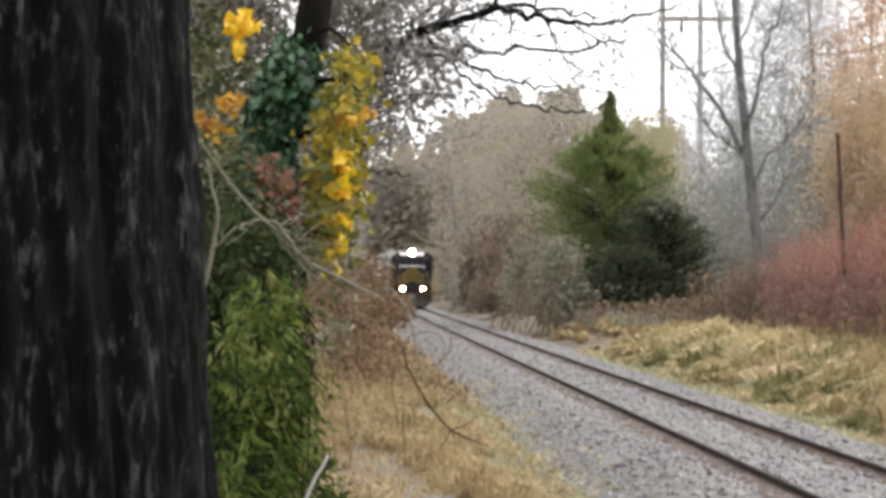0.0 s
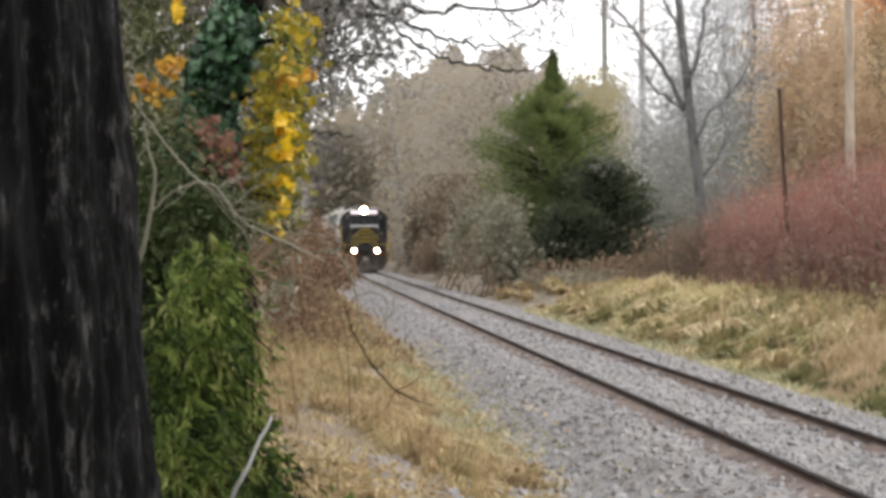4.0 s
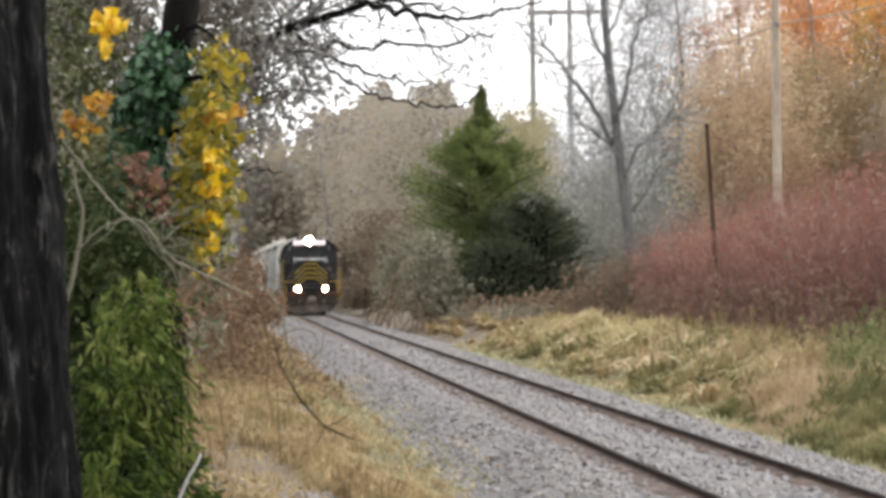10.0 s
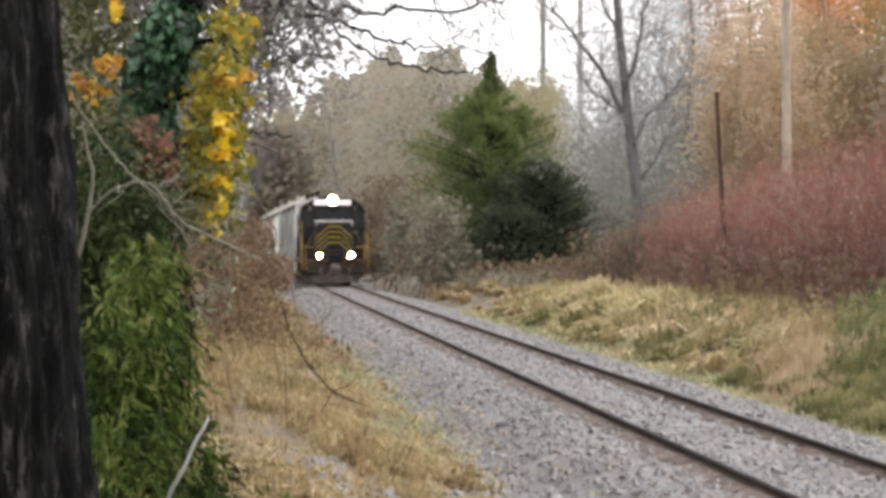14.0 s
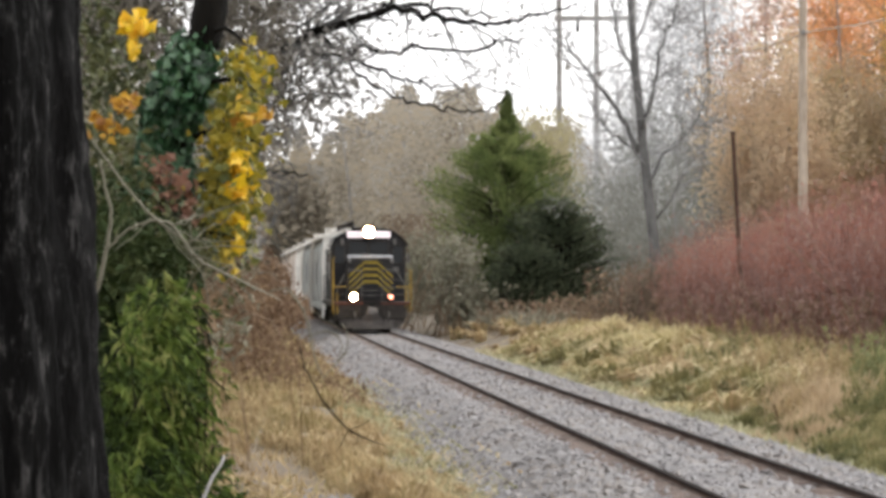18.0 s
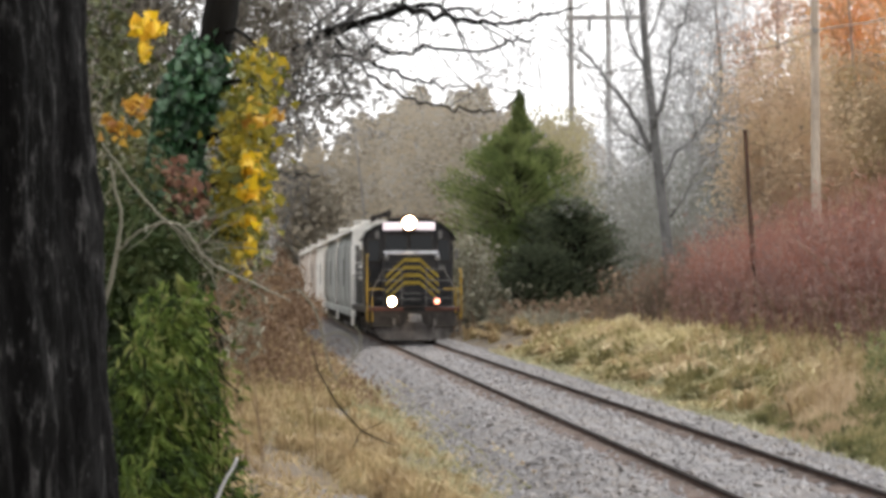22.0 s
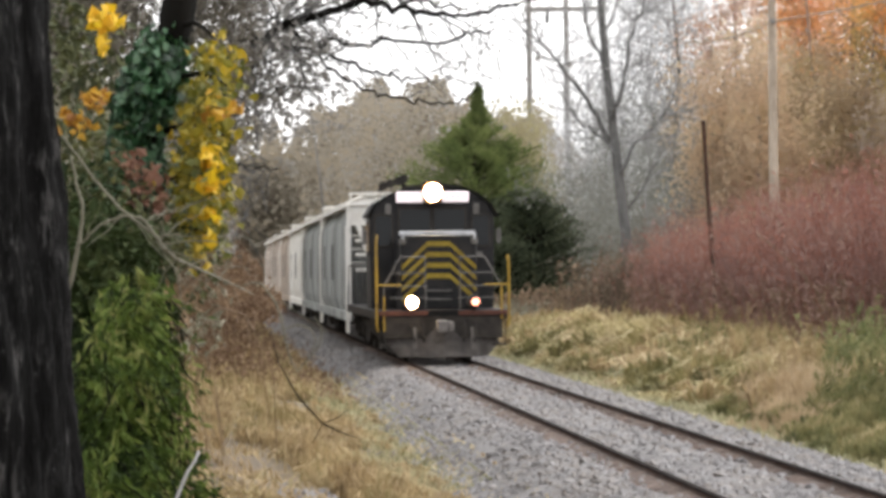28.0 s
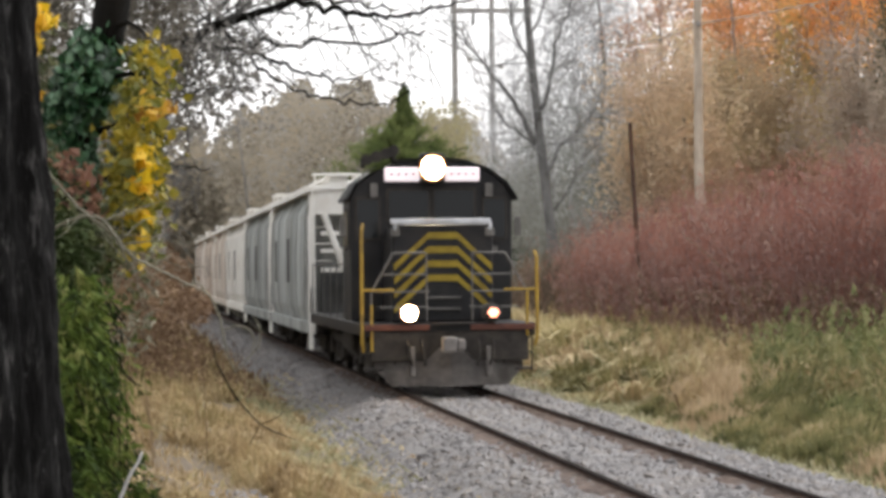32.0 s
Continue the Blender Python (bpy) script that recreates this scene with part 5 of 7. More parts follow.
stem_branch("broken_stick", "pale broken stick leaning in the grass", [(-475, -540, 9.5), (-415, -420, 9.6), (-363, -314, 9.8)], [0.01, 0.009, 0.006], M["bark_grey"], 0, 36)


feathery_bush("small leafy green weed on the trodden bank", [(-270, -488, 14.6, 34, 18, 0.3, 44), (-225, -482, 14.5, 20, 14, 0.3, 20)], M["fresh_weed"], (0.035, 0.1), 0.3, 25, 0.3, 34, "weeds")
thicket("sapling", "rusty leaved twigs below the ivy", "bush", [(-455, 155, 19.2, 22, 22, 0.15, 60), (-480, 190, 19.2, 14, 16, 0.15, 26), (-430, 120, 19.2, 16, 14, 0.15, 24)], M["rust_leaf"], (0.06, 0.13), 0.7, 26, 2, M["bark_dark"])
thicket("sapling", "dull olive leaves at the foot of the ivy", "bush", [(-500, 80, 19.0, 40, 50, 0.2, 260), (-450, 50, 19.0, 36, 40, 0.2, 200), (-540, 170, 19.0, 30, 60, 0.2, 180), (-520, 10, 19.0, 40, 30, 0.2, 160)], M["olive"], (0.05, 0.12), 0.6, 27, 2, M["bark_dark"])

# ---- grasses ----
def blades(q, s, h, w, r, lean=0.5, base=None):
    n = len(q)
    x, y = at(q, s)
    z = land(q, s) if base is None else base
    foot = np.stack([x, y, z], 1)
    a = r.uniform(0, 6.28, n)
    tilt = np.abs(r.normal(size=n)) * lean
    tip = foot + np.stack([np.cos(a) * tilt * h, np.sin(a) * tilt * h, h * (1 - 0.35 * np.minimum(tilt, 1))], 1)
    mid = foot * 0.5 + tip * 0.5 + np.stack([np.zeros(n), np.zeros(n), h * 0.12], 1)
    side = np.stack([np.cos(a + 1.3), np.sin(a + 1.3) * 0.4, np.zeros(n)], 1) * w[:, None]
    v = np.stack([foot - side * 0.5, foot + side * 0.5, mid + side * 0.45, mid - side * 0.45, tip], 1).reshape(-1, 3)
    b = np.arange(n) * 5
    f = np.stack([b, b + 1, b + 2, b + 3], 1).tolist() + np.stack([b + 3, b + 2, b + 4], 1).tolist()
    return v, f


def clumped(n, q0, q1, s0, s1, r, power=1.0, clumps=60, tight=0.5):
    cq, cs = r.uniform(q0, q1, clumps), s0 + (s1 - s0) * r.uniform(size=clumps) ** power
    i = r.integers(0, clumps, n)
    loose = r.uniform(size=n) < 0.35
    q = np.where(loose, r.uniform(q0, q1, n), cq[i] + r.normal(size=n) * tight)
    s = np.where(loose, s0 + (s1 - s0) * r.uniform(size=n) ** power, cs[i] + r.normal(size=n) * tight * 2)
    return np.clip(q, q0, q1), np.clip(s, s0, s1), i


def grass_field(name, label, n, q0, q1, s0, s1, h0, h1, material, seed, power=1.3, clumps=80, tight=0.5, lean=0.5, edge=0.9, wide=1.0):
    r = np.random.default_rng(seed)
    q, s, i = clumped(n, q0, q1, s0, s1, r, power, clumps, tight)
    ch = r.uniform(0.6, 1.25, clumps)[i]
    e = np.clip(np.abs(np.abs(q) - 2.1) / edge, 0.18, 1)
    h = r.uniform(h0, h1, n) * ch * e
    w = (0.008 + 0.00045 * s) * r.uniform(0.6, 1.5, n) * wide
    base = np.maximum(land(q, s), np.where((q > -2.75) & (q < 3.35), crown_z(q), -1))
    v, f = blades(q, s, h, w, r, lean, base)
    tagged(mesh_ob(name, v, f, material), label, "grass", kind="stuff")


def tufts(name, label, n, per, q0, q1, s0, s1, h0, h1, material, seed, power=1.2, edge=2.1, wide=1.0):
    """Arching tussocks: many blades bowing out of each foot."""
    r = np.random.default_rng(seed)
    cq, cs = r.uniform(q0, q1, n), s0 + (s1 - s0) * r.uniform(size=n) ** power
    cq = np.where((cs < 29) & (np.abs(cq - path_mid(cs)) < 0.7) & (cq < 0), path_mid(cs) + 0.75 + 0.5 * r.uniform(size=n), cq)
    ch = r.uniform(h0, h1, n) * np.clip((np.abs(cq) - edge) / 1.6, 0.3, 1)
    q, s, h = np.repeat(cq, per), np.repeat(cs, per), np.repeat(ch, per) * r.uniform(0.55, 1.15, n * per)
    m = n * per
    q, s = q + r.normal(size=m) * h * 0.22, s + r.normal(size=m) * h * 0.22
    x, y = at(q, s)
    foot = np.stack([x, y, land(q, s) - 0.02], 1)
    a = r.uniform(0, 6.28, m)
    bow = np.abs(r.normal(size=m)) * 0.8
    out = np.stack([np.cos(a), np.sin(a), np.zeros(m)], 1)
    up = np.array([0, 0, 1.0])
    mid = foot + out * (h * bow * 0.45)[:, None] + up * (h * 0.72)[:, None]
    tip = foot + out * (h * bow * 1.15)[:, None] + up * (h * (1.0 - 0.45 * np.minimum(bow, 1.4)))[:, None]
    w = (0.006 + 0.0004 * s) * r.uniform(0.6, 1.5, m) * wide
    side = np.stack([-np.sin(a) * 0.6 + 0.5, np.cos(a) * 0.6, np.zeros(m)], 1) * w[:, None]
    v = np.stack([foot - side * 0.5, foot + side * 0.5, mid + side * 0.45, mid - side * 0.45, tip], 1).reshape(-1, 3)
    b = np.arange(m) * 5
    f = np.stack([b, b + 1, b + 2, b + 3], 1).tolist() + np.stack([b + 3, b + 2, b + 4], 1).tolist()
    tagged(mesh_ob(name, v, f, material), label, "grass", kind="stuff")


tufts("dry_grass", "dry tan tussock grass on the near bank", 640, 50, -7.5, -2.5, 25, 66, 0.18, 0.5, M["grass_tan"], 41, 1.3)
tufts("near_dry_grass", "thin tan grass by the trodden dirt", 110, 40, -5.0, -2.6, 18, 26, 0.12, 0.34, M["grass_tan"], 40)
tufts("far_dry_grass", "dry tan grass along the track edge", 300, 34, -7, -2.5, 58, 150, 0.3, 0.8, M["grass_tan"], 42)
grass_field("green_grass", "yellow-green grass at the ballast edge", 7000, -3.5, -2.1, 29, 62, 0.06, 0.22, M["verge_green"], 43, lean=0.9, clumps=40)
grass_field("verge_grass", "short yellow-green grass at the far ballast edge", 12000, 2.7, 4.6, 20, 82, 0.08, 0.28, M["verge_green"], 44, 1.2, 120, 0.5, 0.9, 0.9)
grass_field("ballast_grass", "thin pale grass creeping over the ballast edge", 6500, 2.0, 3.6, 15, 46, 0.04, 0.16, M["verge_green"], 49, 1.0, 110, 0.32, 1.2, 0.4)
grass_field("shoulder_grass", "thin tan and green grass straggling onto the ballast", 1900, -3.2, -1.9, 17, 60, 0.04, 0.16, M["grass_green"], 47, 1.2, 60, 0.28, 1.1, 0.4)
tufts("bank_grass", "pale yellow-green tussocks on the far bank", 260, 60, 3.0, 8.5, 44, 80, 0.35, 0.8, M["grass_green"], 46, 1.0, 2.3, 2.2)
tufts("bank_dry_grass", "tufts of dry tan grass on the far bank", 120, 40, 3.2, 8.0, 26, 100, 0.35, 0.75, M["grass_tan"], 45, 1.1, 2.2, 2.2)


def lumps(label, spots, material, blade, aspect, seed, upright=0.6):
    """Mounds of weeds: (u, v, d, width, height, mounds, leaves each)."""
    r = np.random.default_rng(seed)
    ob = plant("weed_patch", label, "weeds", spot(spots[0][0], spots[0][2]), spots[0][2])
    for u, v, d, wid, hei, count, per in spots:
        for _ in range(count):
            c = ray_point(u + r.normal() * wid * 0.6, v, d)
            c[1] += r.normal() * 1.2
            c[2] = ground_at(c[0], c[1])
            rad = hei * d / 4300 * r.uniform(0.6, 1.1)
            w = unit(r.normal(size=(per, 3)))
            w[:, 2] = np.abs(w[:, 2])
            k = r.uniform(0.3, 1.0, per) ** 0.5 * (1 + 0.2 * np.sin(5 * w[:, 0] + 3 * w[:, 1]))
            pos = c + w * k[:, None] * [rad * 1.05, rad * 1.05, rad]
            pos[:, 2] = np.maximum(pos[:, 2], land(*across(pos[:, 0], pos[:, 1])) + 0.02)
            vv, f = leaves(local(ob, pos), r.uniform(*blade, per), aspect, axis=w * (1 - upright) + np.array([0, 0, upright]))
            mesh_ob("clump", vv, f.tolist(), material, ob)


lumps("big pale straw tussocks on the bank", [(330, -95, 76, 40, 42, 9, 700), (400, -100, 66, 44, 46, 9, 700), (470, -112, 58, 34, 34, 5, 600)], M["straw"], (0.12, 0.34), 0.14, 170, 0.35)
lumps("tall tufts of dry tan grass", [(674, -130, 42, 34, 68, 12, 320), (655, -200, 39, 40, 44, 10, 260), (640, -250, 36, 40, 24, 6, 160), (740, -120, 44, 50, 30, 6, 180), (960, -255, 29, 36, 56, 7, 240), (1060, -200, 32, 40, 40, 5, 200)], M["plume"], (0.12, 0.36), 0.1, 171, 0.75)
lumps("low olive weeds among the straw", [(550, -130, 50, 46, 40, 16, 420), (480, -125, 55, 40, 28, 12, 380), (600, -190, 40, 40, 26, 11, 320), (360, -120, 62, 36, 18, 8, 260)], M["weed_olive"], (0.07, 0.22), 0.22, 172, 0.5)
lumps("leafy fresh green weeds on the bank", [(805, -110, 40, 44, 44, 10, 500), (950, -170, 34, 46, 48, 10, 560), (1090, -200, 30, 46, 46, 9, 520)], M["weed_green"], (0.06, 0.2), 0.32, 173, 0.45)
lumps("rank dark olive weeds on the bank", [(740, -225, 34, 60, 40, 16, 480), (830, -190, 36, 70, 50, 20, 560), (900, -240, 31, 70, 54, 20, 560), (1000, -230, 30, 70, 58, 20, 560), (1090, -280, 27, 60, 60, 14, 560), (770, -130, 41, 60, 44, 14, 460), (900, -150, 37, 60, 50, 12, 460)], M["weed_olive"], (0.07, 0.24), 0.22, 174, 0.5)
lumps("low pale green weeds at the ballast edge", [(930, -310, 27, 60, 11, 9, 120), (800, -285, 30, 40, 9, 8, 110), (730, -255, 34, 30, 8, 6, 100)], M["verge_green"], (0.04, 0.13), 0.25, 175, 0.4)
thicket("weed_patch", "faded brown scrub along the ballast", "weeds", [(60, -72, 108, 30, 9, 1.0, 700), (130, -72, 100, 32, 9, 1.0, 700), (200, -75, 94, 32, 10, 1.0, 700)], M["greybush"], (0.12, 0.32), 0.3, 53, 50, M["twig_brown"], up=0.8)
thicket("weed_patch", "brown dead weeds at the foot of the red shrubs", "weeds", [(470, -45, 76, 45, 14, 0.8, 400), (580, -50, 66, 45, 16, 0.8, 450), (690, -55, 58, 45, 18, 0.8, 450), (800, -55, 52, 45, 22, 0.8, 450), (910, -60, 48, 45, 26, 0.8, 450), (1020, -70, 44, 50, 30, 0.8, 450)], M["twig_brown"], (0.06, 0.2), 0.25, 48, 120, M["twig_brown"], up=0.3)


def tall_weeds(label, stretches, material, blade, aspect, seed, per=26):
    """Standing weeds, stalk by stalk: stretches of (u from, u to, d from, d to, height, stalks)."""
    r = np.random.default_rng(seed)
    u0, u1, d0, d1 = stretches[0][:4]
    ob = plant("weed_patch", label, "weeds", spot((u0 + u1) / 2, (d0 + d1) / 2), (d0 + d1) / 2)
    for u0, u1, d0, d1, height, n in stretches:
        d = r.uniform(d0, d1, n)
        x = ((u0 + u1) / 2 + np.clip(r.normal(size=n), -2, 2) * (u1 - u0) * 0.36) / 4300 * d
        foot = np.stack([x, d, land(*across(x, d))], 1)
        lump = 0.62 + 0.38 * np.sin(x * 2.3 + seed) * np.sin(d * 1.1 + 2 * x)
        h = height * r.uniform(0.55, 1.1, n) * lump
        tip = foot + np.stack([r.normal(size=n) * 0.16 * h, r.normal(size=n) * 0.16 * h, h], 1)
        k = r.uniform(0.12, 1.03, (n, per))
        pos = foot[:, None] * (1 - k[..., None]) + tip[:, None] * k[..., None] + r.normal(size=(n, per, 3)) * (0.1 * (1.2 - k))[..., None]
        ax = (tip - foot)[:, None] / h[:, None, None] * 0.8 + r.normal(size=(n, per, 3)) * 0.5
        v, f = leaves(local(ob, pos.reshape(-1, 3)), r.uniform(*blade, n * per), aspect, axis=ax.reshape(-1, 3))
        w = np.full(n, 0.007)
        v2, f2 = segments(local(ob, foot - [0, 0, 0.03]), local(ob, tip), w, w * 0.4)
        v, f = joined([(v, f), (v2, f2)])
        mesh_ob("clump", v, f, material, ob)


tall_weeds("tall leafy green weeds below the red shrubs", [(750, 870, 41, 47, 1.5, 130), (870, 1000, 38, 44, 1.55, 150), (1000, 1160, 35, 41, 1.6, 150)], M["weed_green"], (0.07, 0.2), 0.28, 176)
tall_weeds("standing olive weeds among the green ones", [(780, 960, 36, 42, 1.25, 130), (960, 1150, 32, 38, 1.3, 140), (470, 580, 50, 60, 0.9, 120)], M["weed_olive"], (0.07, 0.22), 0.2, 177)
tall_weeds("plumed dry tan weeds at the foot of the red shrubs", [(300, 420, 70, 84, 1.0, 130), (420, 560, 60, 72, 1.1, 150), (560, 700, 48, 60, 1.15, 170), (640, 740, 40, 46, 1.35, 90), (1000, 1150, 36, 42, 1.0, 60)], M["grass_tan"], (0.08, 0.3), 0.1, 178, 22)
tall_weeds("dull brown seed-headed weeds against the red shrubs", [(380, 520, 66, 78, 1.2, 90), (520, 680, 56, 66, 1.3, 100), (680, 800, 48, 54, 1.35, 70)], M["twig_brown"], (0.06, 0.2), 0.16, 179, 20)


def weeds():
    """Dead brown brush, tangled, in front of the bend of the bank."""
    r = np.random.default_rng(51)
    n = 720
    q, s = r.uniform(-8.5, -3.0, n), r.uniform(46, 92, n)
    x, y = at(q, s)
    h = r.uniform(0.5, 1.5, n) * (0.55 + 0.45 * np.sin(q * 3 + s * 0.4) ** 2) * np.clip((-q - 2.8) / 2.4, 0.22, 1)
    p = np.stack([x, y, land(q, s)], 1)
    a = r.uniform(0, 6.28, n)
    out = np.stack([np.cos(a), np.sin(a), np.zeros(n)], 1) * (h * r.uniform(0.3, 1.0, n))[:, None]
    m = p + out * 0.35 + np.stack([np.zeros(n), np.zeros(n), h], 1)
    t = p + out + np.stack([np.zeros(n), np.zeros(n), h * r.uniform(0.2, 0.9, n)], 1)
    w = 0.003 + 0.00012 * s
    segs = segments(np.concatenate([p, m]), np.concatenate([m, t]), np.concatenate([w, w * 0.8]), np.concatenate([w * 0.8, w * 0.4]))
    k = r.integers(0, n, 22000)
    e = r.uniform(0.0, 1.05, len(k))
    pos = p[k] * (1 - e[:, None]) + t[k] * e[:, None] + r.normal(size=(len(k), 3)) * [0.28, 0.3, 0.14] + np.stack([np.zeros(len(k))] * 2 + [h[k] * 0.3], 1)
    pos[:, 2] = np.maximum(pos[:, 2], land(*across(pos[:, 0], pos[:, 1])) + 0.02)
    lv = leaves(pos, r.uniform(0.06, 0.26, len(k)), 0.2, up=0.3)
    v, f = joined([segs, lv])
    tagged(mesh_ob("dead_weeds", v, f, M["brush_brown"]), "tangled dead brown brush on the bank", "weeds", kind="stuff")


weeds()


def litter():
    r = np.random.default_rng(52)
    n = 60000
    s = 11 + np.abs(r.normal(size=n)) * 5.5
    q = r.uniform(-7, -1.25, n) + 0.1 * np.sin(s)
    keep = (r.uniform(size=n) < np.where(q > -2.6, np.clip((20.4 - s) / 4.5, 0.02, 1), 1)) & (r.uniform(size=n) < np.clip(1.25 - (s - 12) / 9 - np.clip(q + 2.6, 0, 2) * 0.25 + np.clip(-q - 3.6, 0, 1) * 0.5, 0.04, 1))
    q, s = q[keep], s[keep]
    n = len(q)
    x, y = at(q, s)
    z = np.maximum(land(q, s), np.where(q > -2.7, crown_z(q), -1))
    pos = np.stack([x, y, z + 0.025], 1)
    v, f = leaves(pos, r.uniform(0.03, 0.085, n), 0.75, up=0, flat=0.6)
    tagged(mesh_ob("leaf_litter", v, f.tolist(), M["tan_litter"]), "fallen orange and tan leaves on the bank", "leaves", kind="stuff")


def dirt_bits():
    r = np.random.default_rng(54)
    n = 5500
    s, q = 11 + np.abs(r.normal(size=n)) * 4.5, r.uniform(-4.2, -1.2, n)
    x, y = at(q, s)
    z = np.maximum(land(q, s), np.where(q > -2.75, crown_z(q), -1)) + 0.03
    v, f = leaves(np.stack([x, y, z], 1), r.uniform(0.025, 0.065, n), 0.7, up=0, flat=0.75)
    tagged(mesh_ob("leaf_scraps", v, f.tolist(), M["brush_brown"]), "brown scraps of old leaves on the dirt", "leaves", kind="stuff")


litter()
dirt_bits()
grass_field("path_grass", "sparse trodden straw on the dirt", 3500, -6.0, -2.4, 12, 30, 0.04, 0.2, M["grass_tan"], 55, 1.0, 70, 0.25, 1.2)


# ---- trees ----
def bare_tree(label, x, y, h, radius, seed, trunk_mat, twig_mat, lean=(0.0, 0.0), first=0.35, limbs=9, depth=2, spread=0.75, leaf=None, leaf_n=0, leaf_size=(0.1, 0.25), cloud=0.6, reach=0.4, twig_w=1.0, droop=0.0, bend=1.0):
    """A bare or thinly leaved tree: tapered trunk, limbs, twigs and what leaves are left."""
    r = np.random.default_rng(seed)
    tree = plant("tree", label, "tree", x, y)
    pts = [np.array([0, 0, -0.2])]
    for i in range(1, 6):
        pts.append(np.array([lean[0] * h * i / 5 + r.normal() * 0.006 * h * bend, lean[1] * h * i / 5, h * i / 5]))
    tube_trunk("trunk", pts, [radius * 1.15, radius, radius * 0.86, radius * 0.68, radius * 0.45, radius * 0.12], trunk_mat, tree, 10, 0.05, seed, 5)
    segs, tips = [], []
    P = np.array(pts)
    for i in range(limbs):
        k = first + (0.98 - first) * (i + r.uniform()) / limbs
        b = np.array([np.interp(k, np.linspace(0, 1, 6), P[:, j]) for j in range(3)])
        a = r.uniform(0, 6.28)
        el = r.uniform(0.25, 0.9) + 0.5 * k
        dvec = np.array([math.cos(a) * math.cos(el), math.sin(a) * math.cos(el), math.sin(el)])
        grow(b, dvec, h * reach * (1.15 - 0.7 * k) * r.uniform(0.7, 1.2), radius * (1.05 - k) * 0.5, depth, spread, 3, droop, 0.13, 0.66, r, segs, tips, 4)
    segs = [(a, b, max(ra, 0.012 * twig_w), max(rb, 0.009 * twig_w)) for a, b, ra, rb in segs]
    v, f = seg_mesh(segs, 4)
    tagged(mesh_ob("branchwork", v, f, twig_mat, tree), kind="stuff")
    if leaf_n:
        tp = np.array([t[0] for t in tips])
        k = r.integers(0, len(tp), leaf_n)
        pos = tp[k] + r.normal(size=(leaf_n, 3)) * cloud
        v, f = leaves(pos, r.uniform(*leaf_size, leaf_n), 0.7, face=(0, -0.7, 0.7))
        mesh_ob("crown", v, f.tolist(), leaf, tree)
    return tree


def overhanging_tree():
    """The tree whose limbs reach over the track from the near bank."""
    r = np.random.default_rng(61)
    d = 30.0
    tree = plant("tree", "grey bare tree with long limbs over the track", "tree", spot(-540, d), d)
    foot = np.array(tree.location)
    top = ray_point(-338, 580, d)
    pts = local(tree, [foot - [0, 0, 0.2], ray_point(-480, 150, d), ray_point(-402, 380, d), top, ray_point(-290, 900, d)])
    tube_trunk("trunk", pts, [0.28, 0.2, 0.18, 0.15, 0.1], M["bark_dark"], tree, 12, 0.06, 61)
    over_track = [[(-400, 385), (-350, 385), (-292, 400), (-215, 432), (-150, 455), (-66, 480), (-16, 470), (53, 453), (103, 451), (184, 466), (245, 484)],
                  [(-390, 490), (-330, 510), (-250, 540), (-140, 560), (0, 590), (120, 580)],
                  [(-455, 240), (-385, 255), (-300, 300), (-240, 325), (-180, 330)],
                  [(-290, 402), (-220, 400), (-130, 385), (-55, 351), (0, 346), (45, 340)],
                  [(-475, 150), (-395, 165), (-320, 185), (-270, 190), (-220, 184)],
                  [(-215, 432), (-160, 400), (-117, 412), (-87, 402), (-38, 408), (82, 408), (133, 421), (163, 428)],
                  [(-190, 425), (-128, 360), (-79, 326), (-20, 305), (40, 299), (70, 292), (110, 299), (135, 321)],
                  [(-116, 464), (-65, 497), (5, 519), (60, 545)],
                  [(-66, 480), (-5, 486), (45, 474), (115, 464)]]
    side_limbs = [[(-340, 560), (-280, 620), (-180, 680), (-60, 720)],
                  [(-440, 300), (-340, 330), (-290, 345), (-240, 395)],
                  [(-420, 400), (-500, 470), (-580, 520), (-660, 560)],
                  [(-400, 480), (-460, 560), (-540, 640)],
                  [(-390, 520), (-350, 600), (-250, 640), (-120, 650)]]
    limbs = over_track + side_limbs
    segs, tips = [], []
    for li, L in enumerate(limbs):
        w = np.array([ray_point(u, v, d - 0.5 - 0.3 * i) for i, (u, v) in enumerate(L)])
        k = np.linspace(0, len(w) - 1, (len(w) - 1) * 5 + 1)
        c = np.stack([np.interp(k, np.arange(len(w)), w[:, j]) for j in range(3)], 1)
        c[1:-1] = (c[:-2] + 2 * c[1:-1] + c[2:]) / 4 + r.normal(size=(len(c) - 2, 3)) * 0.025
        rr = np.linspace(0.075 if li < 2 else 0.02 if li in (2, 4, 6) else 0.034, 0.009, len(c))
        v, f = path_tube(c, [rr[0], rr[-1]], 8)
        mesh_ob("limb", local(tree, v), f, M["bark_dark"], tree, smooth=True)
        for i in range(4, len(c)):
            u = c[i][0] / c[i][1] * 4300
            for _ in range(0 if li == 6 else 2 if u < -170 else int(r.uniform() < 0.45)):
                dv = unit(c[i] - c[i - 1]) * 0.8 + r.normal(size=3) * [0.5, 0.4, 0.6] + [0, 0, -0.25]
                grow(c[i], dv, r.uniform(0.35, 0.95), max(0.006, rr[i] * 0.4), 1, 0.7, 3, 0.05, 0.18, 0.65, r, segs, tips, 3)
    segs = [(a, b, max(x, 0.006), max(y, 0.0045)) for a, b, x, y in segs if b[2] - EYE > 0.072 * b[1] or b[0] < -0.055 * b[1]]
    v, f = seg_mesh(segs, 4)
    mesh_ob("branchwork", local(tree, v), f, M["bark_haze"], tree)
    tp = np.array([t[0] for t in tips])
    n = 9500
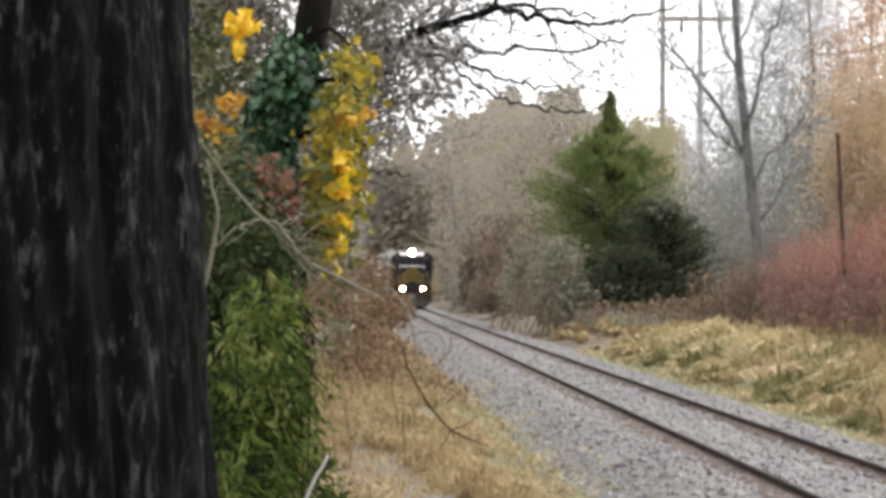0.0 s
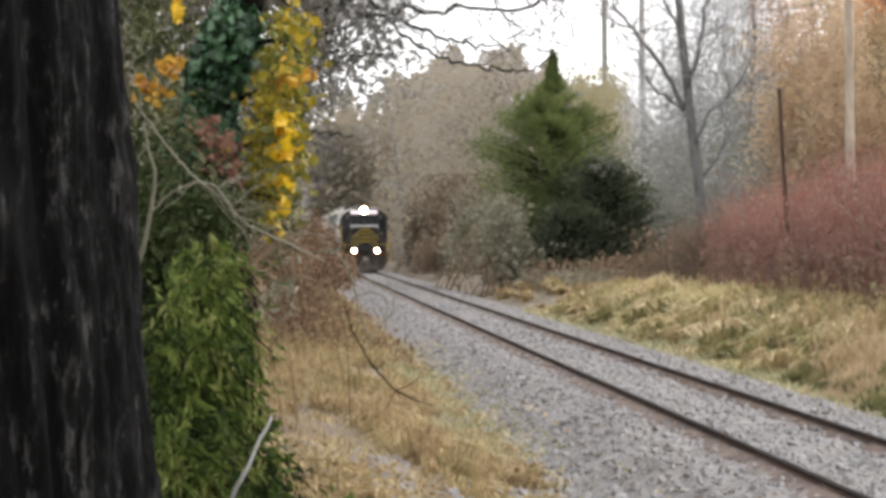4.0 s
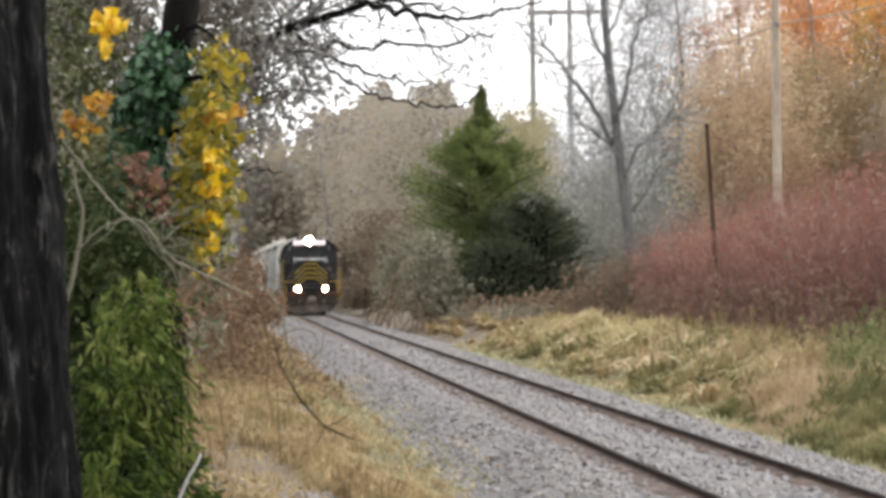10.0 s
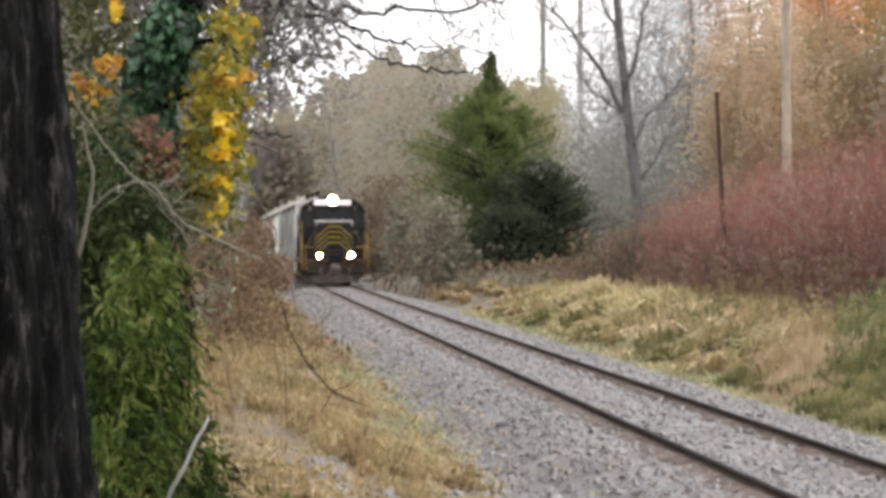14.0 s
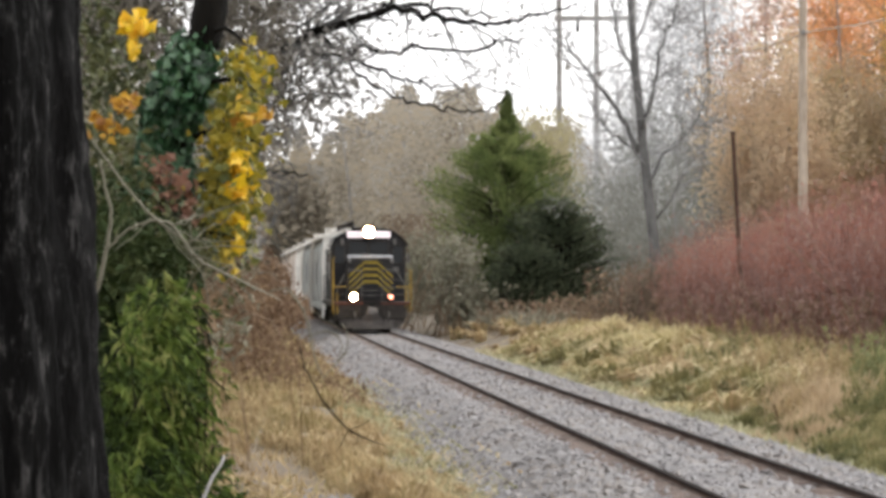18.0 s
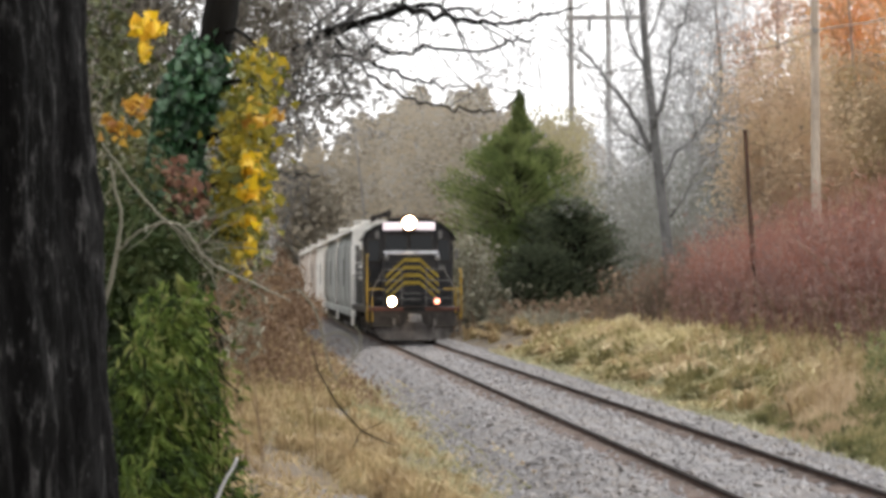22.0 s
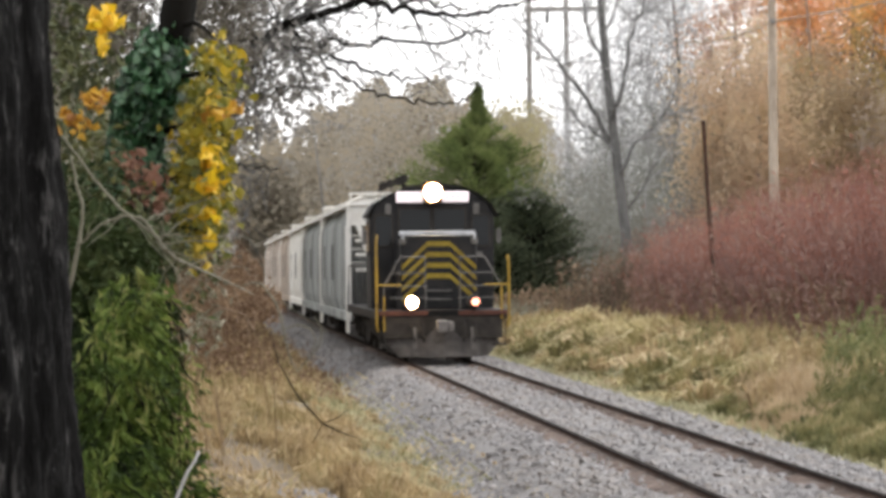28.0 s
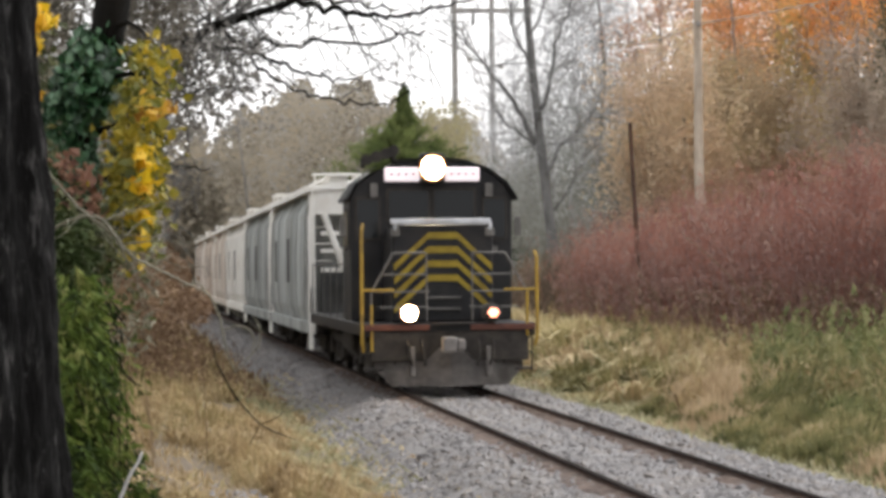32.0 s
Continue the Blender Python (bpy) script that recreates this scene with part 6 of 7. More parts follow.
    # dry leaves hang thickest near the trunk
    wgt = np.clip(1.25 - (tp[:, 0] - tp[:, 0].min()) / (np.ptp(tp[:, 0]) * 0.5), 0.015, 1)
    k = r.choice(len(tp), n, p=wgt / wgt.sum())
    pos = tp[k] + r.normal(size=(n, 3)) * [0.16, 0.2, 0.14]
    u, h = pos[:, 0] / pos[:, 1] * 4300, (pos[:, 2] - EYE) / pos[:, 1] * 4300
    pos = pos[(h > 235) | (u < -300)]
    v, f = leaves(local(tree, pos), r.uniform(0.05, 0.12, len(pos)), 0.65)
    mesh_ob("dry_foliage", v, f.tolist(), M["grey_leaf"], tree, "few dry grey-brown leaves")


overhanging_tree()


def cedar(label, x, y, h, rad, seed, material, n, shape, base=0.03, lump=0.18, tilt=0.0):
    """An evergreen: trunk and drooping sprays in layers, ragged in outline."""
    r = np.random.default_rng(seed)
    tree = plant("cedar_tree", label, "tree", x, y)
    tube_trunk("trunk", [(0, 0, -0.1), (tilt * 0.12, 0, h * 0.5), (tilt * 0.9, 0, h * 0.97)], [0.22, 0.13, 0.02], M["bark_dark"], tree, 8, 0.05, seed, 6)
    nb = 560
    zb = h * (base + (0.99 - base) * r.uniform(size=nb) ** 1.15)
    ab = r.uniform(0, 6.28, nb)
    lb = rad * np.interp(zb / h, *shape) * (1 + lump * np.sin(ab * 3 + zb) + r.normal(size=nb) * 0.16)
    ax = tilt * (zb / h) ** 3
    b0 = np.stack([ax, np.zeros(nb), zb - 0.15 * lb], 1)
    tip = np.stack([ax + np.cos(ab) * lb, np.sin(ab) * lb, zb + 0.22 * lb], 1)
    vs, fs = segments(b0, tip, np.full(nb, 0.035), np.full(nb, 0.01))
    mesh_ob("branchwork", vs, fs, M["bark_dark"], tree)
    k = r.integers(0, nb, n)
    t = r.uniform(0.25, 1.05, n) ** 0.7
    pos = b0[k] * (1 - t[:, None]) + tip[k] * t[:, None] + r.normal(size=(n, 3)) * (0.02 + 0.38 * (1 - zb[k] / h))[:, None]
    ax = unit(tip[k] - b0[k]) * 0.7 + np.array([0, 0, 0.55])
    v, f = leaves(pos, r.uniform(0.09, 0.24, n), 0.4, axis=ax)
    mesh_ob("foliage", v, f.tolist(), material, tree)
    return tree


cedar("tall green cedar with a pointed dark top", spot(126, 112), 112, 10.7, 3.1, 71, M["cedar"], 46000, ([0, 0.25, 0.46, 0.63, 0.75, 0.82, 0.87, 1], [0.65, 0.8, 1.0, 0.75, 0.45, 0.2, 0.09, 0.03]), tilt=0.2)
# shade beside and below the tall cedar is built as dark evergreens
cedar("broad cedar coloured dark for its neighbour's shade", spot(222, 109), 109, 5.6, 2.5, 72, M["cedar_dark"], 18000, ([0, 0.3, 0.6, 0.85, 1], [0.8, 1.0, 0.85, 0.5, 0.15]), lump=0.34)
cedar("low dark evergreen added to fill the shade under the tall cedar", spot(158, 107), 107, 3.4, 1.7, 77, M["cedar_dark"], 9000, ([0, 0.3, 0.6, 0.85, 1], [0.8, 1.0, 0.9, 0.6, 0.2]), lump=0.3)
cedar("dark evergreen standing behind the red shrubs", spot(1122, 63), 63, 9.5, 1.2, 76, M["cedar_dark"], 9000, ([0, 0.3, 0.6, 0.85, 1], [0.9, 1.0, 0.95, 0.7, 0.2]))
thicket("bush", "grey-green scrub at the foot of the cedars", "bush", [(-10, 20, 116, 26, 36, 1.0, 1700), (40, 10, 106, 30, 36, 1.0, 2000), (-35, -30, 122, 18, 22, 1.0, 700), (85, -45, 106, 40, 20, 1.0, 1100)], M["greybush"], (0.12, 0.32), 0.5, 73, 60)
thicket("bush", "pale brown scrub at the track edge", "bush", [(170, -62, 100, 50, 14, 0.8, 700), (260, -55, 95, 45, 16, 0.8, 700), (340, -30, 92, 40, 26, 0.8, 800)], M["twig_brown"], (0.12, 0.36), 0.25, 74, 80)


thicket("grey_thicket", "pale grey-green bare shrub in front of the dark cedar", "bush", [(250, 150, 104, 36, 22, 0.8, 300), (335, 110, 104, 22, 40, 0.8, 900), (350, 20, 100, 22, 46, 0.8, 1000)], M["mist_green"], (0.12, 0.4), 0.16, 78, up=0.2)
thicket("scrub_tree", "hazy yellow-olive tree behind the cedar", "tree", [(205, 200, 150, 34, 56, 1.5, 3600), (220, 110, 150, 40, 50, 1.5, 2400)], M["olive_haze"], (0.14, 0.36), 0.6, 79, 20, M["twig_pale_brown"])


# this scrub's dark brown also stands for shadow under the trees
thicket("brush", "brown scrub coloured for the shadow where the line enters the woods", "bush", [(-96, 5, 178, 20, 44, 1.5, 3200), (-60, 20, 165, 24, 50, 1.5, 3600), (-20, 20, 152, 26, 50, 1.5, 3600), (20, -15, 138, 24, 30, 1.5, 1600), (-70, -30, 150, 26, 18, 1.2, 1500)], M["brown_scrub"], (0.14, 0.42), 0.45, 176, 20, M["brown_scrub"], up=0.4)


def red_bushes():
    """Red-stemmed shrubs along the far bank, thickening towards the camera."""
    for i, (u, d, v) in enumerate(((412, 88, 34), (492, 80, 76), (560, 73, 105), (650, 66, 140), (750, 60, 168), (850, 55, 196), (950, 51, 218), (1050, 48, 236), (1150, 46, 240))):
        r = np.random.default_rng(80 + i)
        x = spot(u, d)
        ob = plant("red_shrub", "dense shrub of dull red bare stems" if i else "low shrub of grey-brown bare stems", "shrub", x, d, "red shrubs on the bank")
        top = EYE + v / 4300 * d - ob.location.z
        n = 380
        foot = np.stack([r.normal(size=n) * 0.7, r.normal(size=n) * 1.0, np.zeros(n)], 1)
        a = r.uniform(0, 6.28, n)
        sp = np.abs(r.normal(size=n)) * 0.42
        h = top * r.uniform(0.55, 1.04, n)
        tip = foot + np.stack([np.cos(a) * sp * h * 0.62, np.sin(a) * sp * h * 0.7, h * (1 - 0.18 * sp)], 1)
        mid = (foot + tip) / 2 + r.normal(size=(n, 3)) * 0.1 + [0, 0, 0.15]
        w = np.full(n, 0.008)
        s1 = segments(np.concatenate([foot, mid]), np.concatenate([mid, tip]), np.concatenate([w, w * 0.8]), np.concatenate([w * 0.8, w * 0.5]))
        m = 13000
        k = r.integers(0, n, m)
        e = r.uniform(0.15, 1.05, m)
        pos = foot[k] * (1 - e[:, None]) + tip[k] * e[:, None] + r.normal(size=(m, 3)) * [0.16, 0.2, 0.12]
        ax = unit(tip[k] - foot[k]) * 0.6 + np.array([0, 0, 0.5])
        low = e + r.normal(size=m) * 0.16 < 0.82 + 0.1 * np.sin(pos[:, 0] * 3)
        s3 = leaves(pos[low], r.uniform(0.09, 0.28, low.sum()), 0.16, axis=ax[low] + r.normal(size=(low.sum(), 3)) * 0.9)
        pos, ax = pos[~low], ax[~low]
        m = len(pos)
        s2 = leaves(pos, r.uniform(0.08, 0.24, m), 0.15, axis=ax + r.normal(size=(m, 3)) * 1.1)
        v1, f1 = s1
        tagged(mesh_ob("stemwork", v1, f1, M["red_twig" if i else "brown_scrub"], ob), kind="stuff")
        v3, f3 = s3
        tagged(mesh_ob("inner_twig_mass", v3, f3.tolist(), M["brown_stem" if i else "brown_scrub"], ob), kind="stuff")
        for _ in range(3):
            k = r.integers(0, n)
            w = np.array([foot[k], mid[k], tip[k]]) + r.normal(size=3) * 0.1
            w[2] += [r.normal() * 0.8, 0, -0.3]
            t = np.linspace(0, 1, 9)[:, None]
            w = w[0] * (1 - t) ** 2 + 2 * w[1] * t * (1 - t) + w[2] * t ** 2
            v4, f4 = path_tube(w - [0, 0.7, 0], [0.028, 0.01], 6)
            mesh_ob("arching_stem", v4, f4, M["twig_brown"], ob, "pale brown arching stem", smooth=True)
        v2, f2 = s2
        tagged(mesh_ob("twig_mass", v2, f2.tolist(), M["red_twig" if i else "brown_scrub"], ob), kind="stuff")


red_bushes()


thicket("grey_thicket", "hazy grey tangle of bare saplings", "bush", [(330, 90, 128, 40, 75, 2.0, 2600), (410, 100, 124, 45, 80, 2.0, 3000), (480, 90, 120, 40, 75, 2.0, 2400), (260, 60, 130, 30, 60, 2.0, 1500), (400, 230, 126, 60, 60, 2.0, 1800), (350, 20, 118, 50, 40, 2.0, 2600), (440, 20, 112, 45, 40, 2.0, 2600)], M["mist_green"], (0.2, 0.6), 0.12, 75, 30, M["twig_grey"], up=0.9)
thicket("grey_thicket", "fine bare twigs coloured pale for haze", "bush", [(330, 170, 135, 45, 70, 2.0, 4200), (400, 200, 132, 45, 80, 2.0, 5000), (470, 200, 130, 45, 80, 2.0, 4200), (310, 320, 136, 40, 60, 2.0, 900), (390, 390, 132, 60, 90, 2.0, 3600), (480, 390, 131, 45, 90, 2.0, 3600), (450, 500, 131, 50, 80, 2.0, 3600), (520, 480, 131, 40, 90, 2.0, 2000)], M["haze_twig"], (0.2, 0.7), 0.09, 77, 40, M["twig_grey"], up=1.2)


def post():
    x = spot(553, 70)
    ob = plant("steel_post", "thin leaning rusty steel post in the shrubs", "post", x, 70.0)
    top = local(ob, ray_point(532, 258, 70.0))
    bm = bmesh.new()
    add_rod(bm, (0, 0, -0.2), tuple(top), 0.08, 10, 0.06)
    part("shaft", bm, M["rust_post"], ob)
    bm = bmesh.new()
    add_rod(bm, tuple(top), tuple(top + np.array([-0.01, 0, 0.05])), 0.075, 10)
    part("cap", bm, M["rust_post"], ob)


post()


def pole_frame():
    """Two tall line poles with a crossarm, beyond the trees."""
    d = 165.0
    xa, xb = spot(224, d), spot(356, d)
    ob = plant("line_poles", "tall grey twin line poles with a crossarm", "utility pole", (xa + xb) / 2, d)
    z = ob.location.z
    arm = EYE + 461 / 4300 * d - z
    for x in (xa, (xa + xb) / 2, xb):
        lx = x - ob.location.x
        bm = bmesh.new()
        add_rod(bm, (lx, 0, -0.5), (lx, 0, arm + 5.5), 0.24, 12, 0.15)
        part("pole", bm, M["pole"], ob)
    part("crossarm", box(xa - ob.location.x - 0.3, xb - ob.location.x + 0.3, -0.28, -0.12, arm - 0.16, arm + 0.16, 0.02), M["pole"], ob)
    for k in (-0.25, 0.25):
        bm = bmesh.new()
        lx = k * (xb - xa) 
        add_rod(bm, (lx, -0.2, arm - 0.95), (lx, -0.2, arm - 0.16), 0.09, 8)
        part("insulator", bm, M["bark_dark"], ob)


pole_frame()
# line of trees on the far side, near to far
def forking_tree():
    """The tall bare tree that forks over the thicket."""
    r = np.random.default_rng(91)
    d = 100.0
    tree = plant("tree", "tall bare grey tree with forking limbs", "tree", spot(398, d), d)
    z0 = tree.location.z
    way = [np.array([spot(398, d), d, z0 - 0.2])] + [ray_point(u, v, d) for u, v in ((392, 60), (374, 225), (364, 330), (354, 440), (346, 560), (338, 720))]
    tube_trunk("trunk", local(tree, way), [0.27, 0.23, 0.2, 0.17, 0.14, 0.1, 0.03], M["bark_haze"], tree, 10, 0.05, 91, 5)
    limbs = [([(366, 225), (335, 285), (293, 344), (253, 390), (215, 450)], 0.12), ([(384, 170), (410, 225), (445, 250), (478, 300)], 0.09), ([(370, 265), (390, 330), (402, 400), (430, 470), (440, 560)], 0.1),
             ([(362, 345), (330, 420), (318, 500), (300, 600)], 0.07), ([(356, 420), (385, 480), (400, 560)], 0.06), ([(378, 200), (345, 240), (310, 260), (285, 300)], 0.06), ([(390, 100), (430, 150), (452, 200)], 0.05)]
    segs, tips = [], []
    for L, rad in limbs:
        w = np.array([ray_point(u, v, d + r.normal() * 0.5) for u, v in L])
        k = np.linspace(0, len(w) - 1, (len(w) - 1) * 4 + 1)
        c = np.stack([np.interp(k, np.arange(len(w)), w[:, j]) for j in range(3)], 1)
        c[1:-1] = (c[:-2] + 2 * c[1:-1] + c[2:]) / 4 + r.normal(size=(len(c) - 2, 3)) * 0.05
        v, f = path_tube(c, [rad, 0.02], 7)
        mesh_ob("limb", local(tree, v), f, M["bark_haze"], tree, smooth=True)
        for i in range(3, len(c)):
            for _ in range(2):
                dv = unit(c[i] - c[i - 1]) * 0.7 + r.normal(size=3) * 0.55 + [0, 0, 0.25]
                grow(c[i], dv, r.uniform(0.8, 1.8), 0.03, 1, 0.65, 3, 0.0, 0.16, 0.65, r, segs, tips, 3)
    segs = [(a, b, max(x, 0.016), max(y, 0.012)) for a, b, x, y in segs]
    v, f = seg_mesh(segs, 4)
    mesh_ob("branchwork", local(tree, v), f, M["twig_grey"], tree)


forking_tree()
bare_tree("slender bare grey tree", spot(480, 118), 118, 18, 0.14, 95, M["bark_grey"], M["twig_grey"], (0.0, 0), 0.3, 9, 3, 0.7, reach=0.17, bend=1.3, twig_w=1.8)
def utility_pole():
    """A weathered pole beyond the red shrubs, with one span of wire on either side."""
    d = 86.0
    x = spot(656, d)
    ob = plant("utility_pole", "tall weathered pale wooden pole carrying thin wires", "utility pole", x, d)
    z = ob.location.z
    bm = bmesh.new()
    add_rod(bm, (0, 0, -0.5), (0, 0, 17.0), 0.18, 14, 0.13)
    part("pole", bm, M["bark_pale"], ob)
    hook = EYE + 436 / 4300 * d - z
    part("wire_clamp", box(-0.09, 0.09, -0.26, -0.13, hook - 0.08, hook + 0.08, 0.02), M["bark_grey"], ob)
    for u, v, far in ((1300, 590, 78.0), (480, 402, 100.0)):
        end = local(ob, ray_point(u, v, far))
        start = np.array([0, -0.2, hook])
        pts = [start * (1 - k) + end * k - np.array([0, 0, 1.2 * k * (1 - k)]) for k in np.linspace(0, 1, 12)]
        v_, f_ = path_tube(pts, [0.03, 0.03], 6)
        mesh_ob("wire", v_, f_, M["bark_pale"], ob, "pale thin wire", smooth=True)


utility_pole()


def autumn_tree(label, u, d, h, material, clouds, seed, size=(0.08, 0.24), trunk="bark_grey"):
    """A thinning autumn tree whose leaves hang in separate clumps: clouds of (u, v, spread u, spread v, clumps)."""
    r = np.random.default_rng(seed)
    tree = bare_tree(label, spot(u, d), d, h, 0.13, seed, M[trunk], M["twig_pale_brown"], (r.normal() * 0.012, 0), 0.25, 10, 2, 0.7, reach=0.26)
    pos = []
    for cu, cv, su, sv, n in clouds:
        g = r.normal(size=(n, 2))
        g = np.where(np.abs(g) > 2.2, g * 0.5, g) * 1.12
        c = np.stack([(cu + g[:, 0] * su) / 4300 * d, d + r.normal(size=n) * 0.9, EYE + (cv + g[:, 1] * sv) / 4300 * d], 1)
        per = r.integers(14, 52, n)
        k = np.repeat(np.arange(n), per)
        wide = r.uniform(0.18, 0.62, n)[k]
        p = c[k] + r.normal(size=(len(k), 3)) * np.stack([wide, wide, wide * 1.35], 1)
        pos.append(p)
    pos = np.concatenate(pos)
    pos[:, 2] = np.maximum(pos[:, 2], land(*across(pos[:, 0], pos[:, 1])) + 0.2)
    v, f = leaves(local(tree, pos), r.uniform(*size, len(pos)), 0.7, face=(0, -0.6, 0.8), loose=0.3)
    mesh_ob("crown", v, f.tolist(), M[material], tree)


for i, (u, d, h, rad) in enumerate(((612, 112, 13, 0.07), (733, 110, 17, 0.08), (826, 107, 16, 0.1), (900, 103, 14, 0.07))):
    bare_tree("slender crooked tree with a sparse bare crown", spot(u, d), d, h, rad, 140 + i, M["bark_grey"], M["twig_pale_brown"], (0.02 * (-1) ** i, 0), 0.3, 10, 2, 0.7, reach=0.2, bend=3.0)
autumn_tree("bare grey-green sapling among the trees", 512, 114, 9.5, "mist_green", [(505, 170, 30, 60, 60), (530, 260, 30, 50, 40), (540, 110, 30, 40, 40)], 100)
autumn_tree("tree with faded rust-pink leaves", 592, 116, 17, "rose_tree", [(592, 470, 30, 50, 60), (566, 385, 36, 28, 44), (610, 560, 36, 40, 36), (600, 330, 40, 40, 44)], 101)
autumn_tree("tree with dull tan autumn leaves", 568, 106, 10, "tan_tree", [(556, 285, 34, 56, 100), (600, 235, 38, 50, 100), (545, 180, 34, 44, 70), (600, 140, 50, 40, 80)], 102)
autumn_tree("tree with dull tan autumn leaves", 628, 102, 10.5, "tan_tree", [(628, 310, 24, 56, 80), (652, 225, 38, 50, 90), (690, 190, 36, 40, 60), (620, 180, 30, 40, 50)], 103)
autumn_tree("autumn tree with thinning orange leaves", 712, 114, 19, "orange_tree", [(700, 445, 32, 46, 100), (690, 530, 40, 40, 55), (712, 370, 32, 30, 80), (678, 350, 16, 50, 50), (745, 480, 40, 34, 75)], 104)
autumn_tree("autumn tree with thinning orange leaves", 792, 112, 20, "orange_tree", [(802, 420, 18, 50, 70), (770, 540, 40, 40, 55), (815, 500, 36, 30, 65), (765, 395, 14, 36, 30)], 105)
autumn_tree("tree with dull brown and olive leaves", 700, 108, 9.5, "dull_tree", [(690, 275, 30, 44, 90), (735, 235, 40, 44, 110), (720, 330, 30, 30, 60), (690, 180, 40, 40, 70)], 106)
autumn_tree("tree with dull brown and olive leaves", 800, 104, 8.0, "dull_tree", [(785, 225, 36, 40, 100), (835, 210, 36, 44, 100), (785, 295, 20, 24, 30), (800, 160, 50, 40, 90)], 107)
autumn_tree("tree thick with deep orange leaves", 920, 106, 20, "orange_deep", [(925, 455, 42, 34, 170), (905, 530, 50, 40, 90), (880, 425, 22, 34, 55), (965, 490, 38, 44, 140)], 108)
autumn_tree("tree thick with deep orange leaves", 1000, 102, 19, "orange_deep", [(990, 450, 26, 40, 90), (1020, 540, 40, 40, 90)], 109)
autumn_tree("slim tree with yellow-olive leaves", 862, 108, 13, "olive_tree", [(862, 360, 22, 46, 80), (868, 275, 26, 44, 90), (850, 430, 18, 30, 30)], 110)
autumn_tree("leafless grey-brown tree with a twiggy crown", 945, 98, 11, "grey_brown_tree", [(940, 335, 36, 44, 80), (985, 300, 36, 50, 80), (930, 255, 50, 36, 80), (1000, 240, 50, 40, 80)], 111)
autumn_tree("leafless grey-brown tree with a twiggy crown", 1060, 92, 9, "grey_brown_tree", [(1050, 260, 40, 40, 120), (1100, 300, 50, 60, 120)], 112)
autumn_tree("dark green ivy-hung tree", 1062, 94, 15, "cedar_dark", [(1052, 420, 22, 44, 130), (1050, 500, 20, 50, 120), (1060, 340, 24, 40, 90), (1100, 430, 40, 70, 150)], 113)


def far_woods():
    """The autumn wood behind, haze put into its colours: stems and countless leaf clumps."""
    r = np.random.default_rng(120)
    us = [-900, -420, -300, -200, -120, -60, 0, 50, 110, 160, 200, 240, 280, 340, 420, 500, 570, 640, 780, 815, 850, 1000, 1500]
    tops = [420, 330, 270, 255, 290, 325, 315, 330, 300, 265, 275, 275, 225, 190, 165, 205, 300, 345, 345, 250, 345, 350, 350]
    pieces = []
    for d, n, size in ((176, 62000, 0.38), (205, 76000, 0.46), (250, 46000, 0.68), (312, 28000, 0.95)):
        u = r.uniform(-760, 1250, n)
        cap = np.interp(u, us, tops) * (1 + 0.05 * np.sin(u * 0.06 + d) + 0.04 * np.sin(u * 0.17 + 2 * d)) - 6
        v = -70 + (cap + 70) * r.uniform(size=n) ** 0.85
        dd = d + r.uniform(-10, 10, n)
        pos = np.stack([u / 4300 * dd, dd, EYE + v / 4300 * dd], 1)
        q, s = across(pos[:, 0], pos[:, 1])
        ok = (q < -4.2) | (q > 4.2) | (s > 296)
        pieces.append(leaves(pos[ok], r.uniform(0.5, 1.4, ok.sum()) * size, 0.55, face=(0, -0.75, 0.65), loose=0.22))
    n = 14000
    u = r.uniform(-470, -120, n)
    v = -60 + (265 + 25 * np.sin(u * 0.05) + 18 * np.sin(u * 0.13 + 1)) * r.uniform(size=n) ** 0.9
    dd = r.uniform(300, 325, n)
    pieces.append(leaves(np.stack([u / 4300 * dd, dd, EYE + v / 4300 * dd], 1), r.uniform(0.6, 1.5, n), 0.55, face=(0, -0.75, 0.65), loose=0.22))
    n = 9000
    u = r.uniform(-300, 90, n)
    dd = r.uniform(332, 345, n)
    v = -60 + (250 + 20 * np.sin(u * 0.07)) * r.uniform(size=n) ** 0.9
    pieces.append(leaves(np.stack([u / 4300 * dd, dd, EYE + v / 4300 * dd], 1), r.uniform(1.4, 2.8, n), 0.6, face=(0, -0.75, 0.65), loose=0.22))
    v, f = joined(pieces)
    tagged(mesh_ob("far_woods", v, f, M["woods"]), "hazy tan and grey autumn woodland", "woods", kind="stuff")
    n = 90
    u = r.uniform(-760, 1250, n)
    d = r.uniform(168, 240, n)
    x = u / 4300 * d
    q, s = across(x, d)
    ok = np.abs(q) > 5
    u, d, x = u[ok], d[ok], x[ok]
    cap = np.interp(u, us, tops)
    foot = np.stack([x, d, np.zeros(len(x))], 1)
    head = np.stack([x + r.normal(size=len(x)) * 0.8, d, EYE + cap / 4300 * d * r.uniform(0.75, 1.05, len(x))], 1)
    v, f = segments(foot, head, np.full(len(x), 0.18), np.full(len(x), 0.05), 5)
    tagged(mesh_ob("far_trunks", v, f, M["bark_grey"]), "grey trunks of the far woodland", "trunks", kind="stuff")


far_woods()


